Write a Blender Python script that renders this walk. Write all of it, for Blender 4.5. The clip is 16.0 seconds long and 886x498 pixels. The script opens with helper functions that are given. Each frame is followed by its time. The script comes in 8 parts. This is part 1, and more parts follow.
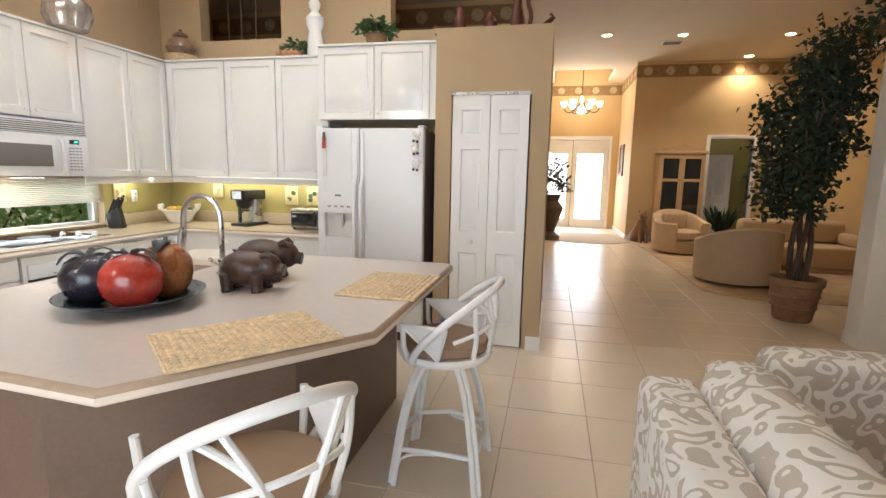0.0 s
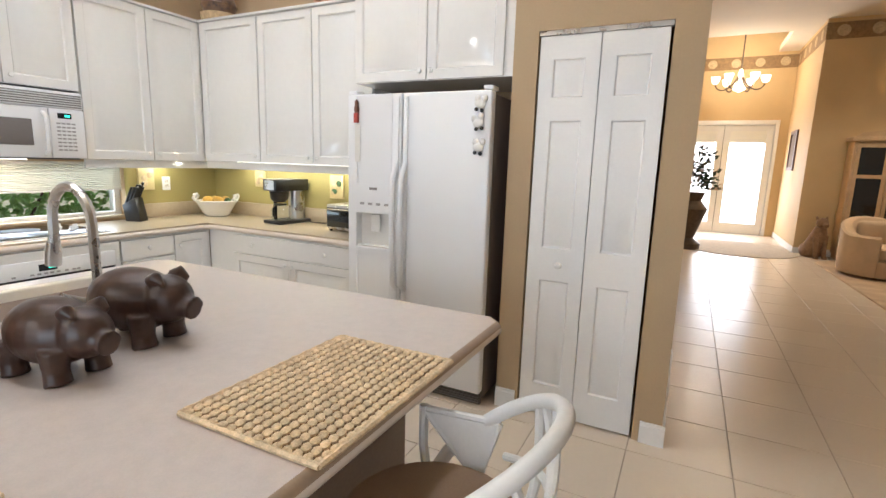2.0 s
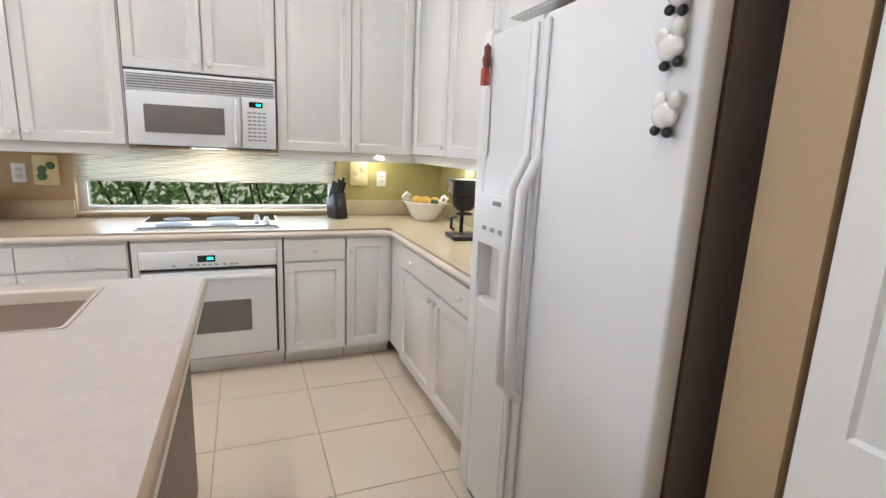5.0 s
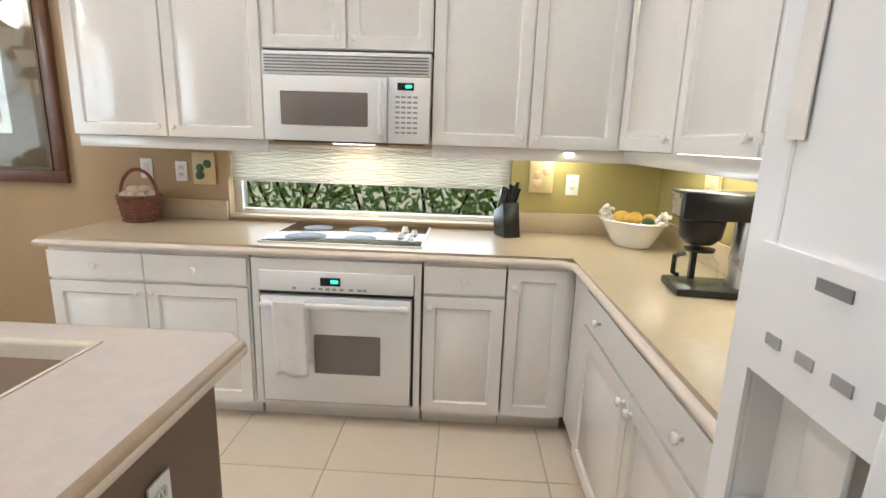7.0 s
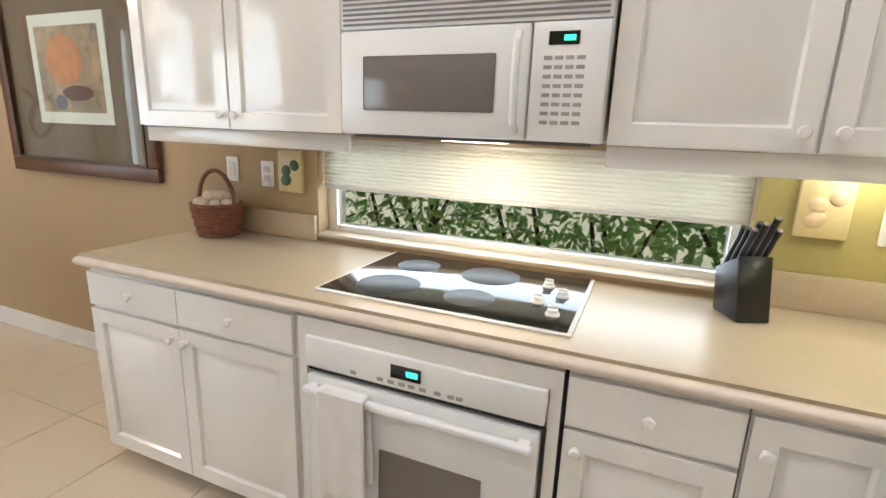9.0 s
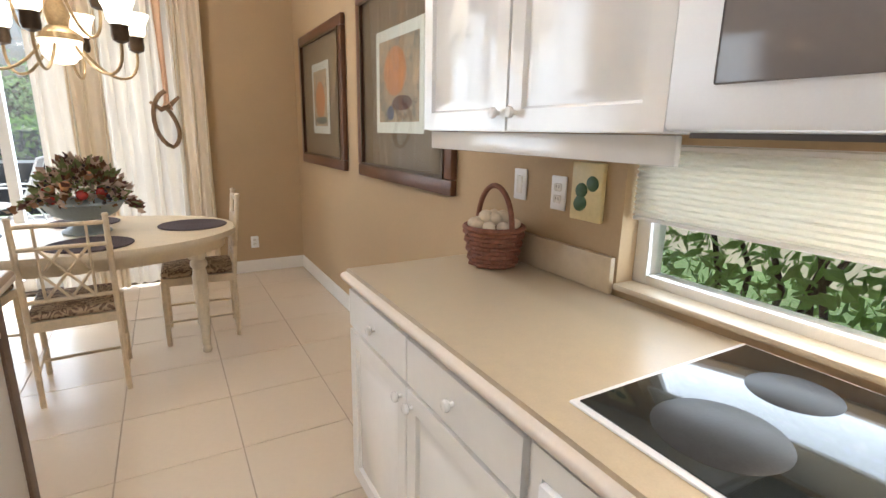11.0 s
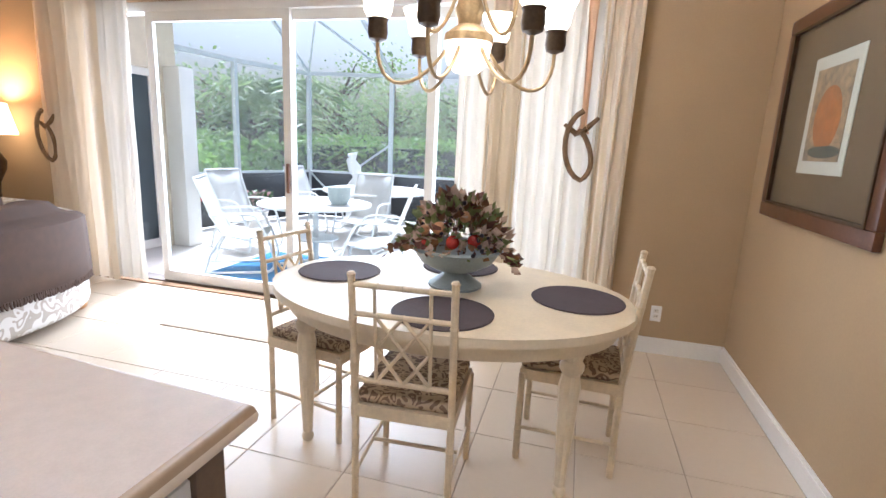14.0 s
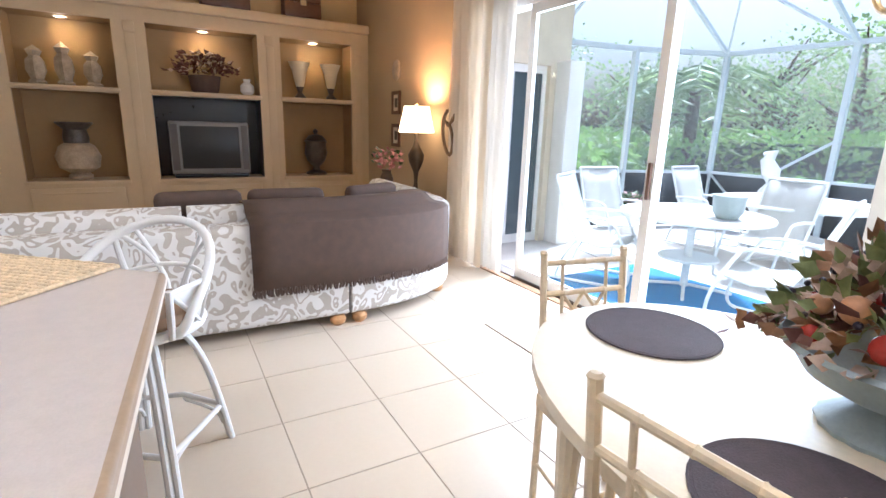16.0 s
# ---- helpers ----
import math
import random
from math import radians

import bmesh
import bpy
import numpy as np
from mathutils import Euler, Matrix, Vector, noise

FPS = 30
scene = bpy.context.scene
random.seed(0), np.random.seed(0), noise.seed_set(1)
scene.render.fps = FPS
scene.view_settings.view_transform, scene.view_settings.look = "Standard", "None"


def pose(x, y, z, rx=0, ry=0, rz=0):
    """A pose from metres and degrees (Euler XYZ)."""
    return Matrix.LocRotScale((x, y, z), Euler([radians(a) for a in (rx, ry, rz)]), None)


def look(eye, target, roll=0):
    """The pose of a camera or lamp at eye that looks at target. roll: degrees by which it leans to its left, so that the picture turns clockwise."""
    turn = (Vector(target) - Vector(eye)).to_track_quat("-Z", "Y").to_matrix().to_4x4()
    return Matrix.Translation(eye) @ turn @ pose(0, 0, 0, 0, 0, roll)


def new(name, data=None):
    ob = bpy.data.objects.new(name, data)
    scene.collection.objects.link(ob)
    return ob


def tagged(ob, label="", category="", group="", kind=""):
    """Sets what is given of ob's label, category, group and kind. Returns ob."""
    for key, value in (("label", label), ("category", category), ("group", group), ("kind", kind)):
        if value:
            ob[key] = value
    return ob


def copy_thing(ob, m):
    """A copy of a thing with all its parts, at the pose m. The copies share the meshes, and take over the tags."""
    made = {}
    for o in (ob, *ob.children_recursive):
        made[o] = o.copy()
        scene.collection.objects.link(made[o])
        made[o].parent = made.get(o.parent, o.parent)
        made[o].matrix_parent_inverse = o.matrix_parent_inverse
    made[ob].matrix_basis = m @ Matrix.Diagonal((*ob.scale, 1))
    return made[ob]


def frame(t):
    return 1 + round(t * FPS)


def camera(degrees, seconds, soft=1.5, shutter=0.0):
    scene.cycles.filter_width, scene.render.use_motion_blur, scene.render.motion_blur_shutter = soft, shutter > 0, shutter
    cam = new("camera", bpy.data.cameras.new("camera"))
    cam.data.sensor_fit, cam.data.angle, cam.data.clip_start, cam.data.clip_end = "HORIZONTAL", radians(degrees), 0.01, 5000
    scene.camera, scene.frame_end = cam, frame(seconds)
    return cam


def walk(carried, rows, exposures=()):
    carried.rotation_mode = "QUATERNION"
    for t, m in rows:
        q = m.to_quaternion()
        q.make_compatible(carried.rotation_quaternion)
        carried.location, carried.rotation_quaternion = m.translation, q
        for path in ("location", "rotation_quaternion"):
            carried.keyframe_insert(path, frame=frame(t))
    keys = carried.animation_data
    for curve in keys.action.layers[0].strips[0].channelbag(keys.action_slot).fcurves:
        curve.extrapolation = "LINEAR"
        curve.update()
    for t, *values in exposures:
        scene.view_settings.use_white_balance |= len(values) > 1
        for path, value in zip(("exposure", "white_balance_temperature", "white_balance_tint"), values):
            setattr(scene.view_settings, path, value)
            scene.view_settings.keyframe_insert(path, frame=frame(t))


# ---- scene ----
cam = camera(84.4, 16.0)
PATH = [
    (0, (0.579, 0.273, 1.476), (0.156, 2.203, 1.171), 1.1),
    (0.5, (0.562, 0.644, 1.466), (0.032, 2.545, 1.143), 1.4),
    (1, (0.575, 1.009, 1.462), (-0.083, 2.867, 1.125), 1.5),
    (1.5, (0.543, 1.36, 1.45), (-0.219, 3.178, 1.111), 1.6),
    (2, (0.527, 1.694, 1.447), (-0.349, 3.458, 1.098), 1.8),
    (2.5, (0.537, 2.028, 1.449), (-0.501, 3.7, 1.089), 2.2),
    (3, (0.473, 2.343, 1.463), (-0.683, 3.929, 1.076), 2.2),
    (3.5, (0.42, 2.636, 1.453), (-0.882, 4.102, 1.061), 2.7),
    (4, (0.428, 3.001, 1.447), (-1.122, 4.205, 1.064), 2.9),
    (4.5, (0.338, 3.259, 1.46), (-1.368, 4.222, 1.057), 2.6),
    (5, (0.251, 3.429, 1.45), (-1.562, 4.172, 1.048), 2.5),
    (5.2, (0.206, 3.497, 1.443), (-1.639, 4.147, 1.043), 2.5),
    (7.3, (-0.869, 3.821, 1.42), (-2.813, 3.659, 0.98), 1.9),
    (7.5, (-0.981, 3.814, 1.424), (-2.92, 3.606, 0.98), 2.0),
    (8, (-1.242, 3.771, 1.435), (-3.162, 3.454, 0.973), 2.3),
    (8.2, (-1.349, 3.773, 1.441), (-3.254, 3.391, 0.969), 2.4),
    (10.3, (-2.243, 3.612, 1.387), (-3.576, 2.194, 0.925), 0.9),
    (10.5, (-2.287, 3.558, 1.39), (-3.52, 2.054, 0.921), 0.8),
    (11, (-2.359, 3.407, 1.391), (-3.318, 1.715, 0.925), 1.1),
    (11.5, (-2.405, 3.248, 1.396), (-3.066, 1.415, 0.943), 0.9),
    (12, (-2.473, 3.064, 1.394), (-2.825, 1.144, 0.96), 0.9),
    (12.5, (-2.478, 2.855, 1.4), (-2.575, 0.904, 0.97), 1.4),
    (13, (-2.471, 2.574, 1.396), (-2.358, 0.622, 0.976), 2.2),
    (13.5, (-2.494, 2.315, 1.419), (-2.166, 0.385, 1.008), 2.0),
    (14, (-2.435, 2.047, 1.416), (-1.926, 0.158, 0.999), 2.7),
    (14.5, (-2.363, 1.792, 1.415), (-1.629, -0.014, 0.97), 2.8),
    (15, (-2.333, 1.555, 1.41), (-1.278, -0.074, 0.927), 0.9),
    (15.5, (-2.275, 1.348, 1.375), (-0.877, -0.001, 0.899), 1.2),
    (16, (-2.259, 1.186, 1.385), (-0.569, 0.231, 0.903), 1.7),
]
walk(cam, [(t, look(eye, target, roll)) for t, eye, target, roll in PATH], exposures=[(0, 0.64, 5550, 11), (2.5, 0.66, 5350, 11), (5, 0.64, 5250, 11), (7.5, 0.64, 5550, 11), (10, 0.62, 5600, 11), (12.5, 0.68, 5400, 18), (14, 0.78, 5200, 16), (16, 1.0, 5000, 14)])
SKY, SUN, DAY, LAMP, KITCH = 0.15, 5.0, 105, 40, 1.25


# world, sun, exposure
world = bpy.data.worlds.new("sky")
scene.world = world
world.use_nodes = True
wt = world.node_tree
sky = wt.nodes.new("ShaderNodeTexSky")
sky.sky_type = "NISHITA"
sky.sun_disc = False
sky.sun_elevation, sky.sun_rotation = radians(65), radians(157)
sky.air_density, sky.dust_density = 1.0, 9.0
bg = wt.nodes["Background"]
bg.inputs["Strength"].default_value = SKY
wt.links.new(sky.outputs["Color"], bg.inputs["Color"])
sun = new("sun", bpy.data.lights.new("sun", "SUN"))
sun.data.energy, sun.data.angle, sun.data.color = SUN, radians(12), (1, 0.95, 0.88)
sun.matrix_basis = look((2.5, -6, 14), (0, 0, 0))


def area_lamp(name, m, w, h, watts, color=(1, 1, 1)):
    ob = new(name, bpy.data.lights.new(name, "AREA"))
    ob.data.shape, ob.data.size, ob.data.size_y = "RECTANGLE", w, h
    ob.data.energy, ob.data.color = watts, color
    ob.matrix_basis = m
    return ob


def bulb_lamp(name, p, watts, color, r=0.05):
    ob = new(name, bpy.data.lights.new(name, "POINT"))
    ob.data.energy, ob.data.color, ob.data.shadow_soft_size = watts, color, r
    ob.location = p
    return ob


WARM = (1, 0.80, 0.55)
# daylight at the glass doors and at the strip window
area_lamp("door_daylight", look((-0.27, -1.80, 1.25), (-0.27, 3, 1.0)), 4.4, 2.4, DAY, (1, 0.985, 0.96))
area_lamp("window_daylight", look((-3.61, 3.25, 1.15), (-1, 3.25, 1.0)), 1.55, 0.34, 4.5, (0.95, 1, 0.97))
area_lamp("entry_daylight", look((1.1, 14.9, 1.3), (1.1, 8, 0.5)), 1.8, 2.0, 38, (1, 0.97, 0.92))


# materials
def mat(name, color, rough=0.5, metal=0.0, var=0.12, scale=6.0, fine=60.0, bump=0.05, color2=None, stretch=(1, 1, 1), rnd=0.0, spec=0.5, coat=0.0, trans=0.0, dist=0.004, world_space=False, rvar=0.2):
    m = bpy.data.materials.new(name)
    m.use_nodes = True
    nt = m.node_tree
    b = nt.nodes["Principled BSDF"]
    tc = nt.nodes.new("ShaderNodeTexCoord")
    mp = nt.nodes.new("ShaderNodeMapping")
    mp.inputs["Scale"].default_value = stretch
    nt.links.new(nt.nodes.new("ShaderNodeNewGeometry").outputs["Position"] if world_space else tc.outputs["Object"], mp.inputs["Vector"])
    n1 = nt.nodes.new("ShaderNodeTexNoise")
    n1.inputs["Scale"].default_value, n1.inputs["Detail"].default_value = scale, 5
    n2 = nt.nodes.new("ShaderNodeTexNoise")
    n2.inputs["Scale"].default_value, n2.inputs["Detail"].default_value = fine, 4
    for n in (n1, n2):
        nt.links.new(mp.outputs["Vector"], n.inputs["Vector"])
    mixv = nt.nodes.new("ShaderNodeMix")
    mixv.inputs[0].default_value = 0.4
    nt.links.new(n1.outputs["Fac"], mixv.inputs[2])
    nt.links.new(n2.outputs["Fac"], mixv.inputs[3])
    fac = mixv.outputs[0]
    if rnd:
        oi = nt.nodes.new("ShaderNodeObjectInfo")
        ad = nt.nodes.new("ShaderNodeMath")
        ad.operation = "MULTIPLY_ADD"
        nt.links.new(oi.outputs["Random"], ad.inputs[0])
        ad.inputs[1].default_value = rnd
        nt.links.new(fac, ad.inputs[2])
        fac = ad.outputs[0]
    ramp = nt.nodes.new("ShaderNodeValToRGB")
    c2 = color2 or tuple(c * (1 - var) for c in color)
    c1 = color if color2 else tuple(min(1, c * (1 + var * 0.5)) for c in color)
    ramp.color_ramp.elements[0].position, ramp.color_ramp.elements[1].position = 0.36, 0.64 + rnd
    ramp.color_ramp.elements[0].color, ramp.color_ramp.elements[1].color = (*c2, 1), (*c1, 1)
    nt.links.new(fac, ramp.inputs[0])
    nt.links.new(ramp.outputs["Color"], b.inputs["Base Color"])
    b.inputs["Metallic"].default_value = metal
    b.inputs["Specular IOR Level"].default_value = spec
    b.inputs["Coat Weight"].default_value = coat
    b.inputs["Coat Roughness"].default_value = 0.08
    b.inputs["Transmission Weight"].default_value = trans
    rr = nt.nodes.new("ShaderNodeMapRange")
    rr.inputs["To Min"].default_value, rr.inputs["To Max"].default_value = max(0.02, rough * (1 - rvar)), min(1, rough * (1 + rvar))
    nt.links.new(n1.outputs["Fac"], rr.inputs["Value"])
    nt.links.new(rr.outputs["Result"], b.inputs["Roughness"])
    if bump:
        bp = nt.nodes.new("ShaderNodeBump")
        bp.inputs["Strength"].default_value, bp.inputs["Distance"].default_value = bump, dist
        nt.links.new(n2.outputs["Fac"], bp.inputs["Height"])
        nt.links.new(bp.outputs["Normal"], b.inputs["Normal"])
    return m


def glow(name, color, strength):
    m = bpy.data.materials.new(name)
    m.use_nodes = True
    b = m.node_tree.nodes["Principled BSDF"]
    b.inputs["Base Color"].default_value = (*color, 1)
    b.inputs["Emission Color"].default_value = (*color, 1)
    b.inputs["Emission Strength"].default_value = strength
    return m


def glass_mat(name, color=(0.97, 1, 0.99), rough=0.0):
    m = bpy.data.materials.new(name)
    m.use_nodes = True
    nt = m.node_tree
    nt.nodes.remove(nt.nodes["Principled BSDF"])
    tr, gl, mx = (nt.nodes.new("ShaderNode" + n) for n in ("BsdfTransparent", "BsdfGlossy", "MixShader"))
    lw, pw, sc = nt.nodes.new("ShaderNodeLayerWeight"), nt.nodes.new("ShaderNodeMath"), nt.nodes.new("ShaderNodeMath")
    pw.operation, sc.operation = "POWER", "MULTIPLY_ADD"
    pw.inputs[1].default_value, sc.inputs[1].default_value, sc.inputs[2].default_value = 4.0, 0.5, 0.025
    tr.inputs["Color"].default_value = (*color, 1)
    gl.inputs["Roughness"].default_value = rough
    lw.inputs["Blend"].default_value = 0.5
    nt.links.new(lw.outputs["Facing"], pw.inputs[0])
    nt.links.new(pw.outputs[0], sc.inputs[0])
    nt.links.new(sc.outputs[0], mx.inputs[0])
    nt.links.new(tr.outputs[0], mx.inputs[1])
    nt.links.new(gl.outputs[0], mx.inputs[2])
    nt.links.new(mx.outputs[0], nt.nodes["Material Output"].inputs[0])
    return m


def cloth_mat(name, color, see, rough=0.9, bump=0.1):
    """thin cloth that lets light through"""
    m = mat(name, color, rough, var=0.06, scale=4, fine=150, bump=bump)
    nt = m.node_tree
    tl, mx = nt.nodes.new("ShaderNodeBsdfTranslucent"), nt.nodes.new("ShaderNodeMixShader")
    tl.inputs["Color"].default_value = (*color, 1)
    mx.inputs[0].default_value = see
    nt.links.new(nt.nodes["Principled BSDF"].outputs[0], mx.inputs[1])
    nt.links.new(tl.outputs[0], mx.inputs[2])
    nt.links.new(mx.outputs[0], nt.nodes["Material Output"].inputs[0])
    return m


def scroll_mat(name, ground, figure, scale):
    """woven damask: pale curling leaves on a darker ground"""
    m = mat(name, ground, 0.85, var=0.1, scale=8, fine=250, bump=0.15)
    nt = m.node_tree
    b = nt.nodes["Principled BSDF"]
    tc = nt.nodes["Texture Coordinate"]
    ns = nt.nodes.new("ShaderNodeTexNoise")
    ns.inputs["Scale"].default_value, ns.inputs["Detail"].default_value = scale * 0.9, 0
    mx = nt.nodes.new("ShaderNodeVectorMath")
    mx.operation = "MULTIPLY_ADD"
    nt.links.new(tc.outputs["Object"], ns.inputs["Vector"])
    nt.links.new(ns.outputs["Color"], mx.inputs[0])
    mx.inputs[1].default_value = (0.22, 0.22, 0.22)
    nt.links.new(tc.outputs["Object"], mx.inputs[2])
    vo = nt.nodes.new("ShaderNodeTexVoronoi")
    vo.feature = "SMOOTH_F1"
    vo.inputs["Scale"].default_value = scale
    vo.inputs["Smoothness"].default_value = 0.6
    nt.links.new(mx.outputs[0], vo.inputs["Vector"])
    wv = nt.nodes.new("ShaderNodeMath")
    wv.operation = "MULTIPLY"
    wv.inputs[1].default_value = 15
    nt.links.new(vo.outputs["Distance"], wv.inputs[0])
    sn = nt.nodes.new("ShaderNodeMath")
    sn.operation = "SINE"
    nt.links.new(wv.outputs[0], sn.inputs[0])
    rp = nt.nodes.new("ShaderNodeValToRGB")
    rp.color_ramp.elements[0].position, rp.color_ramp.elements[1].position = 0.46, 0.54
    md = nt.nodes.new("ShaderNodeMath")
    md.operation = "MULTIPLY_ADD"
    md.inputs[1].default_value, md.inputs[2].default_value = 0.5, 0.55
    nt.links.new(sn.outputs[0], md.inputs[0])
    nt.links.new(md.outputs[0], rp.inputs[0])
    cm = nt.nodes.new("ShaderNodeMix")
    cm.data_type = "RGBA"
    nt.links.new(rp.outputs["Color"], cm.inputs[0])
    nt.links.new(nt.nodes["Color Ramp"].outputs["Color"], cm.inputs[6])
    cm.inputs[7].default_value = (*figure, 1)
    nt.links.new(cm.outputs[2], b.inputs["Base Color"])
    return m


M_WALL = mat("tan_wall_paint", (0.45, 0.33, 0.19), 0.75, var=0.05, scale=3, fine=90, bump=0.06)
M_GREEN = mat("olive_wall_colour", (0.40, 0.34, 0.12), 0.7, var=0.05, scale=3, fine=90, bump=0.06)
M_LIVING = mat("ochre_wall_paint", (0.60, 0.43, 0.21), 0.75, var=0.05, scale=3, fine=90, bump=0.06)
M_CEIL = mat("ceiling_paint", (0.66, 0.58, 0.45), 0.9, var=0.04, scale=2, fine=70, bump=0.1)
M_TILE = mat("floor_tile", (0.66, 0.56, 0.43), 0.27, var=0.05, scale=1.3, fine=40, bump=0.0, rnd=0.25, world_space=True, rvar=0.02)
M_GROUT = mat("grout", (0.40, 0.33, 0.25), 0.9, var=0.15, scale=9, fine=120, bump=0.2)
M_WHITE = mat("white_lacquer", (0.80, 0.785, 0.75), 0.16, var=0.03, scale=2, fine=25, bump=0.012, coat=0.5)
M_APPL = mat("white_enamel", (0.80, 0.80, 0.80), 0.3, var=0.02, scale=3, fine=160, bump=0.05)
M_TRIM = mat("white_trim", (0.80, 0.785, 0.75), 0.4, var=0.04, scale=4, fine=50, bump=0.02)
M_TOP = mat("taupe_worktop", (0.54, 0.475, 0.43), 0.34, var=0.07, scale=30, fine=240, bump=0.02)
M_TOPW = mat("sand_worktop", (0.50, 0.41, 0.28), 0.32, var=0.07, scale=30, fine=240, bump=0.02)
M_EDGE = mat("pale_edge", (0.70, 0.61, 0.51), 0.4, var=0.05, scale=20, fine=120, bump=0.02)
M_BROWN = mat("brown_panel", (0.17, 0.115, 0.08), 0.5, var=0.15, scale=6, fine=80, bump=0.03)
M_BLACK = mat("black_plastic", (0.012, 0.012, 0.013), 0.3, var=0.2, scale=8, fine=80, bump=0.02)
M_BGLASS = mat("black_glass", (0.015, 0.018, 0.018), 0.05, var=0.1, bump=0, coat=0.5)
M_GREYGL = mat("grey_oven_glass", (0.20, 0.18, 0.165), 0.12, var=0.04, bump=0)
M_STEEL = mat("brushed_steel", (0.55, 0.53, 0.50), 0.28, 1.0, var=0.08, scale=12, fine=200, bump=0.02)
M_CHROME = mat("chrome", (0.8, 0.8, 0.8), 0.08, 1.0, var=0.02, bump=0)
M_GREY = mat("grey_plastic", (0.22, 0.21, 0.20), 0.45, var=0.08)
M_DGREY = mat("dark_grey_metal", (0.10, 0.09, 0.085), 0.4, var=0.1)
M_GLASS = glass_mat("clear_glass")
M_CREAM = mat("cream_painted_wood", (0.72, 0.62, 0.45), 0.38, var=0.09, scale=9, fine=70, bump=0.04)
M_BAMBOO = mat("pale_bamboo", (0.66, 0.54, 0.36), 0.42, var=0.14, scale=12, fine=60, bump=0.05)
M_RATTAN = mat("white_rattan", (0.74, 0.73, 0.70), 0.4, var=0.05, scale=14, fine=90, bump=0.05)
M_WEAVE = mat("straw_weave", (0.62, 0.46, 0.25), 0.8, var=0.3, scale=30, fine=180, bump=0.4)
M_DMAT = mat("dark_woven_mat", (0.075, 0.055, 0.06), 0.8, var=0.3, scale=20, fine=200, bump=0.5)
M_FRAME = mat("brown_picture_frame", (0.125, 0.052, 0.024), 0.35, var=0.25, scale=9, fine=60, bump=0.04)
M_PIG = mat("dark_carved_wood", (0.055, 0.028, 0.018), 0.38, var=0.3, scale=12, fine=70, bump=0.08)
M_DRAPE = cloth_mat("cream_drape", (0.80, 0.70, 0.55), 0.3)
M_SHEER = cloth_mat("sheer_curtain", (0.74, 0.70, 0.62), 0.10)
M_BLIND = cloth_mat("cellular_blind_cloth", (0.86, 0.84, 0.77), 0.35, bump=0.0)
M_SOFA = scroll_mat("damask_upholstery", (0.45, 0.40, 0.34), (0.68, 0.66, 0.62), 10.0)
M_SEAT = scroll_mat("tapestry_seat", (0.16, 0.10, 0.06), (0.42, 0.32, 0.20), 16.0)
M_BROWNCLOTH = mat("taupe_seat_cloth", (0.27, 0.18, 0.11), 0.9, var=0.1, scale=9, fine=200, bump=0.2)
M_THROW = mat("brown_wool_throw", (0.085, 0.052, 0.036), 0.95, var=0.2, scale=15, fine=220, bump=0.4)
M_LEAF = mat("leaf_green", (0.05, 0.105, 0.025), 0.45, var=0.5, scale=3, fine=20, bump=0.02, rnd=0.15)
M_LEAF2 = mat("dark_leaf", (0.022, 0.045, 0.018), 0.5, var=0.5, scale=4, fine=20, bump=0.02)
M_BARK = mat("bark", (0.11, 0.075, 0.05), 0.9, var=0.4, scale=20, fine=60, bump=0.5, stretch=(1, 1, 0.2))
M_BUILT = mat("cream_builtin_paint", (0.56, 0.43, 0.26), 0.5, var=0.05, scale=5, fine=70, bump=0.03)
M_NICHE = mat("ochre_niche", (0.36, 0.23, 0.10), 0.7, var=0.08, scale=5, fine=70, bump=0.05)
M_ARM = mat("peach_upholstery", (0.60, 0.44, 0.27), 0.9, var=0.08, scale=9, fine=200, bump=0.2)
M_DRUG = mat("beige_mat", (0.40, 0.34, 0.26), 0.95, var=0.2, scale=12, fine=260, bump=0.5)
M_RUG = mat("beige_rug", (0.52, 0.44, 0.33), 0.95, var=0.2, scale=12, fine=260, bump=0.5)
M_GOLD = mat("antique_gold", (0.52, 0.38, 0.20), 0.4, 0.5, var=0.3, scale=16, fine=80, bump=0.1)
M_BRONZE = mat("dark_bronze", (0.09, 0.06, 0.035), 0.4, 0.5, var=0.3, scale=16, fine=80, bump=0.1)
M_FROST = glow("frosted_lamp_glass", (1, 0.86, 0.62), 2.2)
M_ROPE = mat("brown_rope", (0.24, 0.15, 0.08), 0.9, var=0.3, scale=30, fine=200, bump=0.5)
M_PATIO = mat("patio_paving", (0.62, 0.59, 0.55), 0.7, var=0.12, scale=5, fine=60, bump=0.1, world_space=True)
M_PAINTM = mat("white_powder_coat", (0.72, 0.73, 0.72), 0.4, var=0.04)
M_SLING = mat("grey_sling_cloth", (0.50, 0.50, 0.48), 0.8, var=0.1, scale=9, fine=240, bump=0.2)
M_TERRA = mat("aged_terracotta", (0.27, 0.16, 0.08), 0.8, var=0.3, scale=9, fine=60, bump=0.2)
M_CERAM = mat("white_ceramic", (0.78, 0.76, 0.71), 0.2, var=0.04, scale=9, fine=60, bump=0.03, coat=0.3)


# mesh helpers
def box(bm, x0, y0, z0, x1, y1, z1, bev=0.0, seg=2):
    r = bmesh.ops.create_cube(bm, size=1, matrix=Matrix.LocRotScale(((x0 + x1) / 2, (y0 + y1) / 2, (z0 + z1) / 2), None, (abs(x1 - x0), abs(y1 - y0), abs(z1 - z0))))
    if bev:
        es = {e for v in r["verts"] for e in v.link_edges}
        bmesh.ops.bevel(bm, geom=list(es), offset=bev, segments=seg, profile=0.5, affect="EDGES")
    return bm


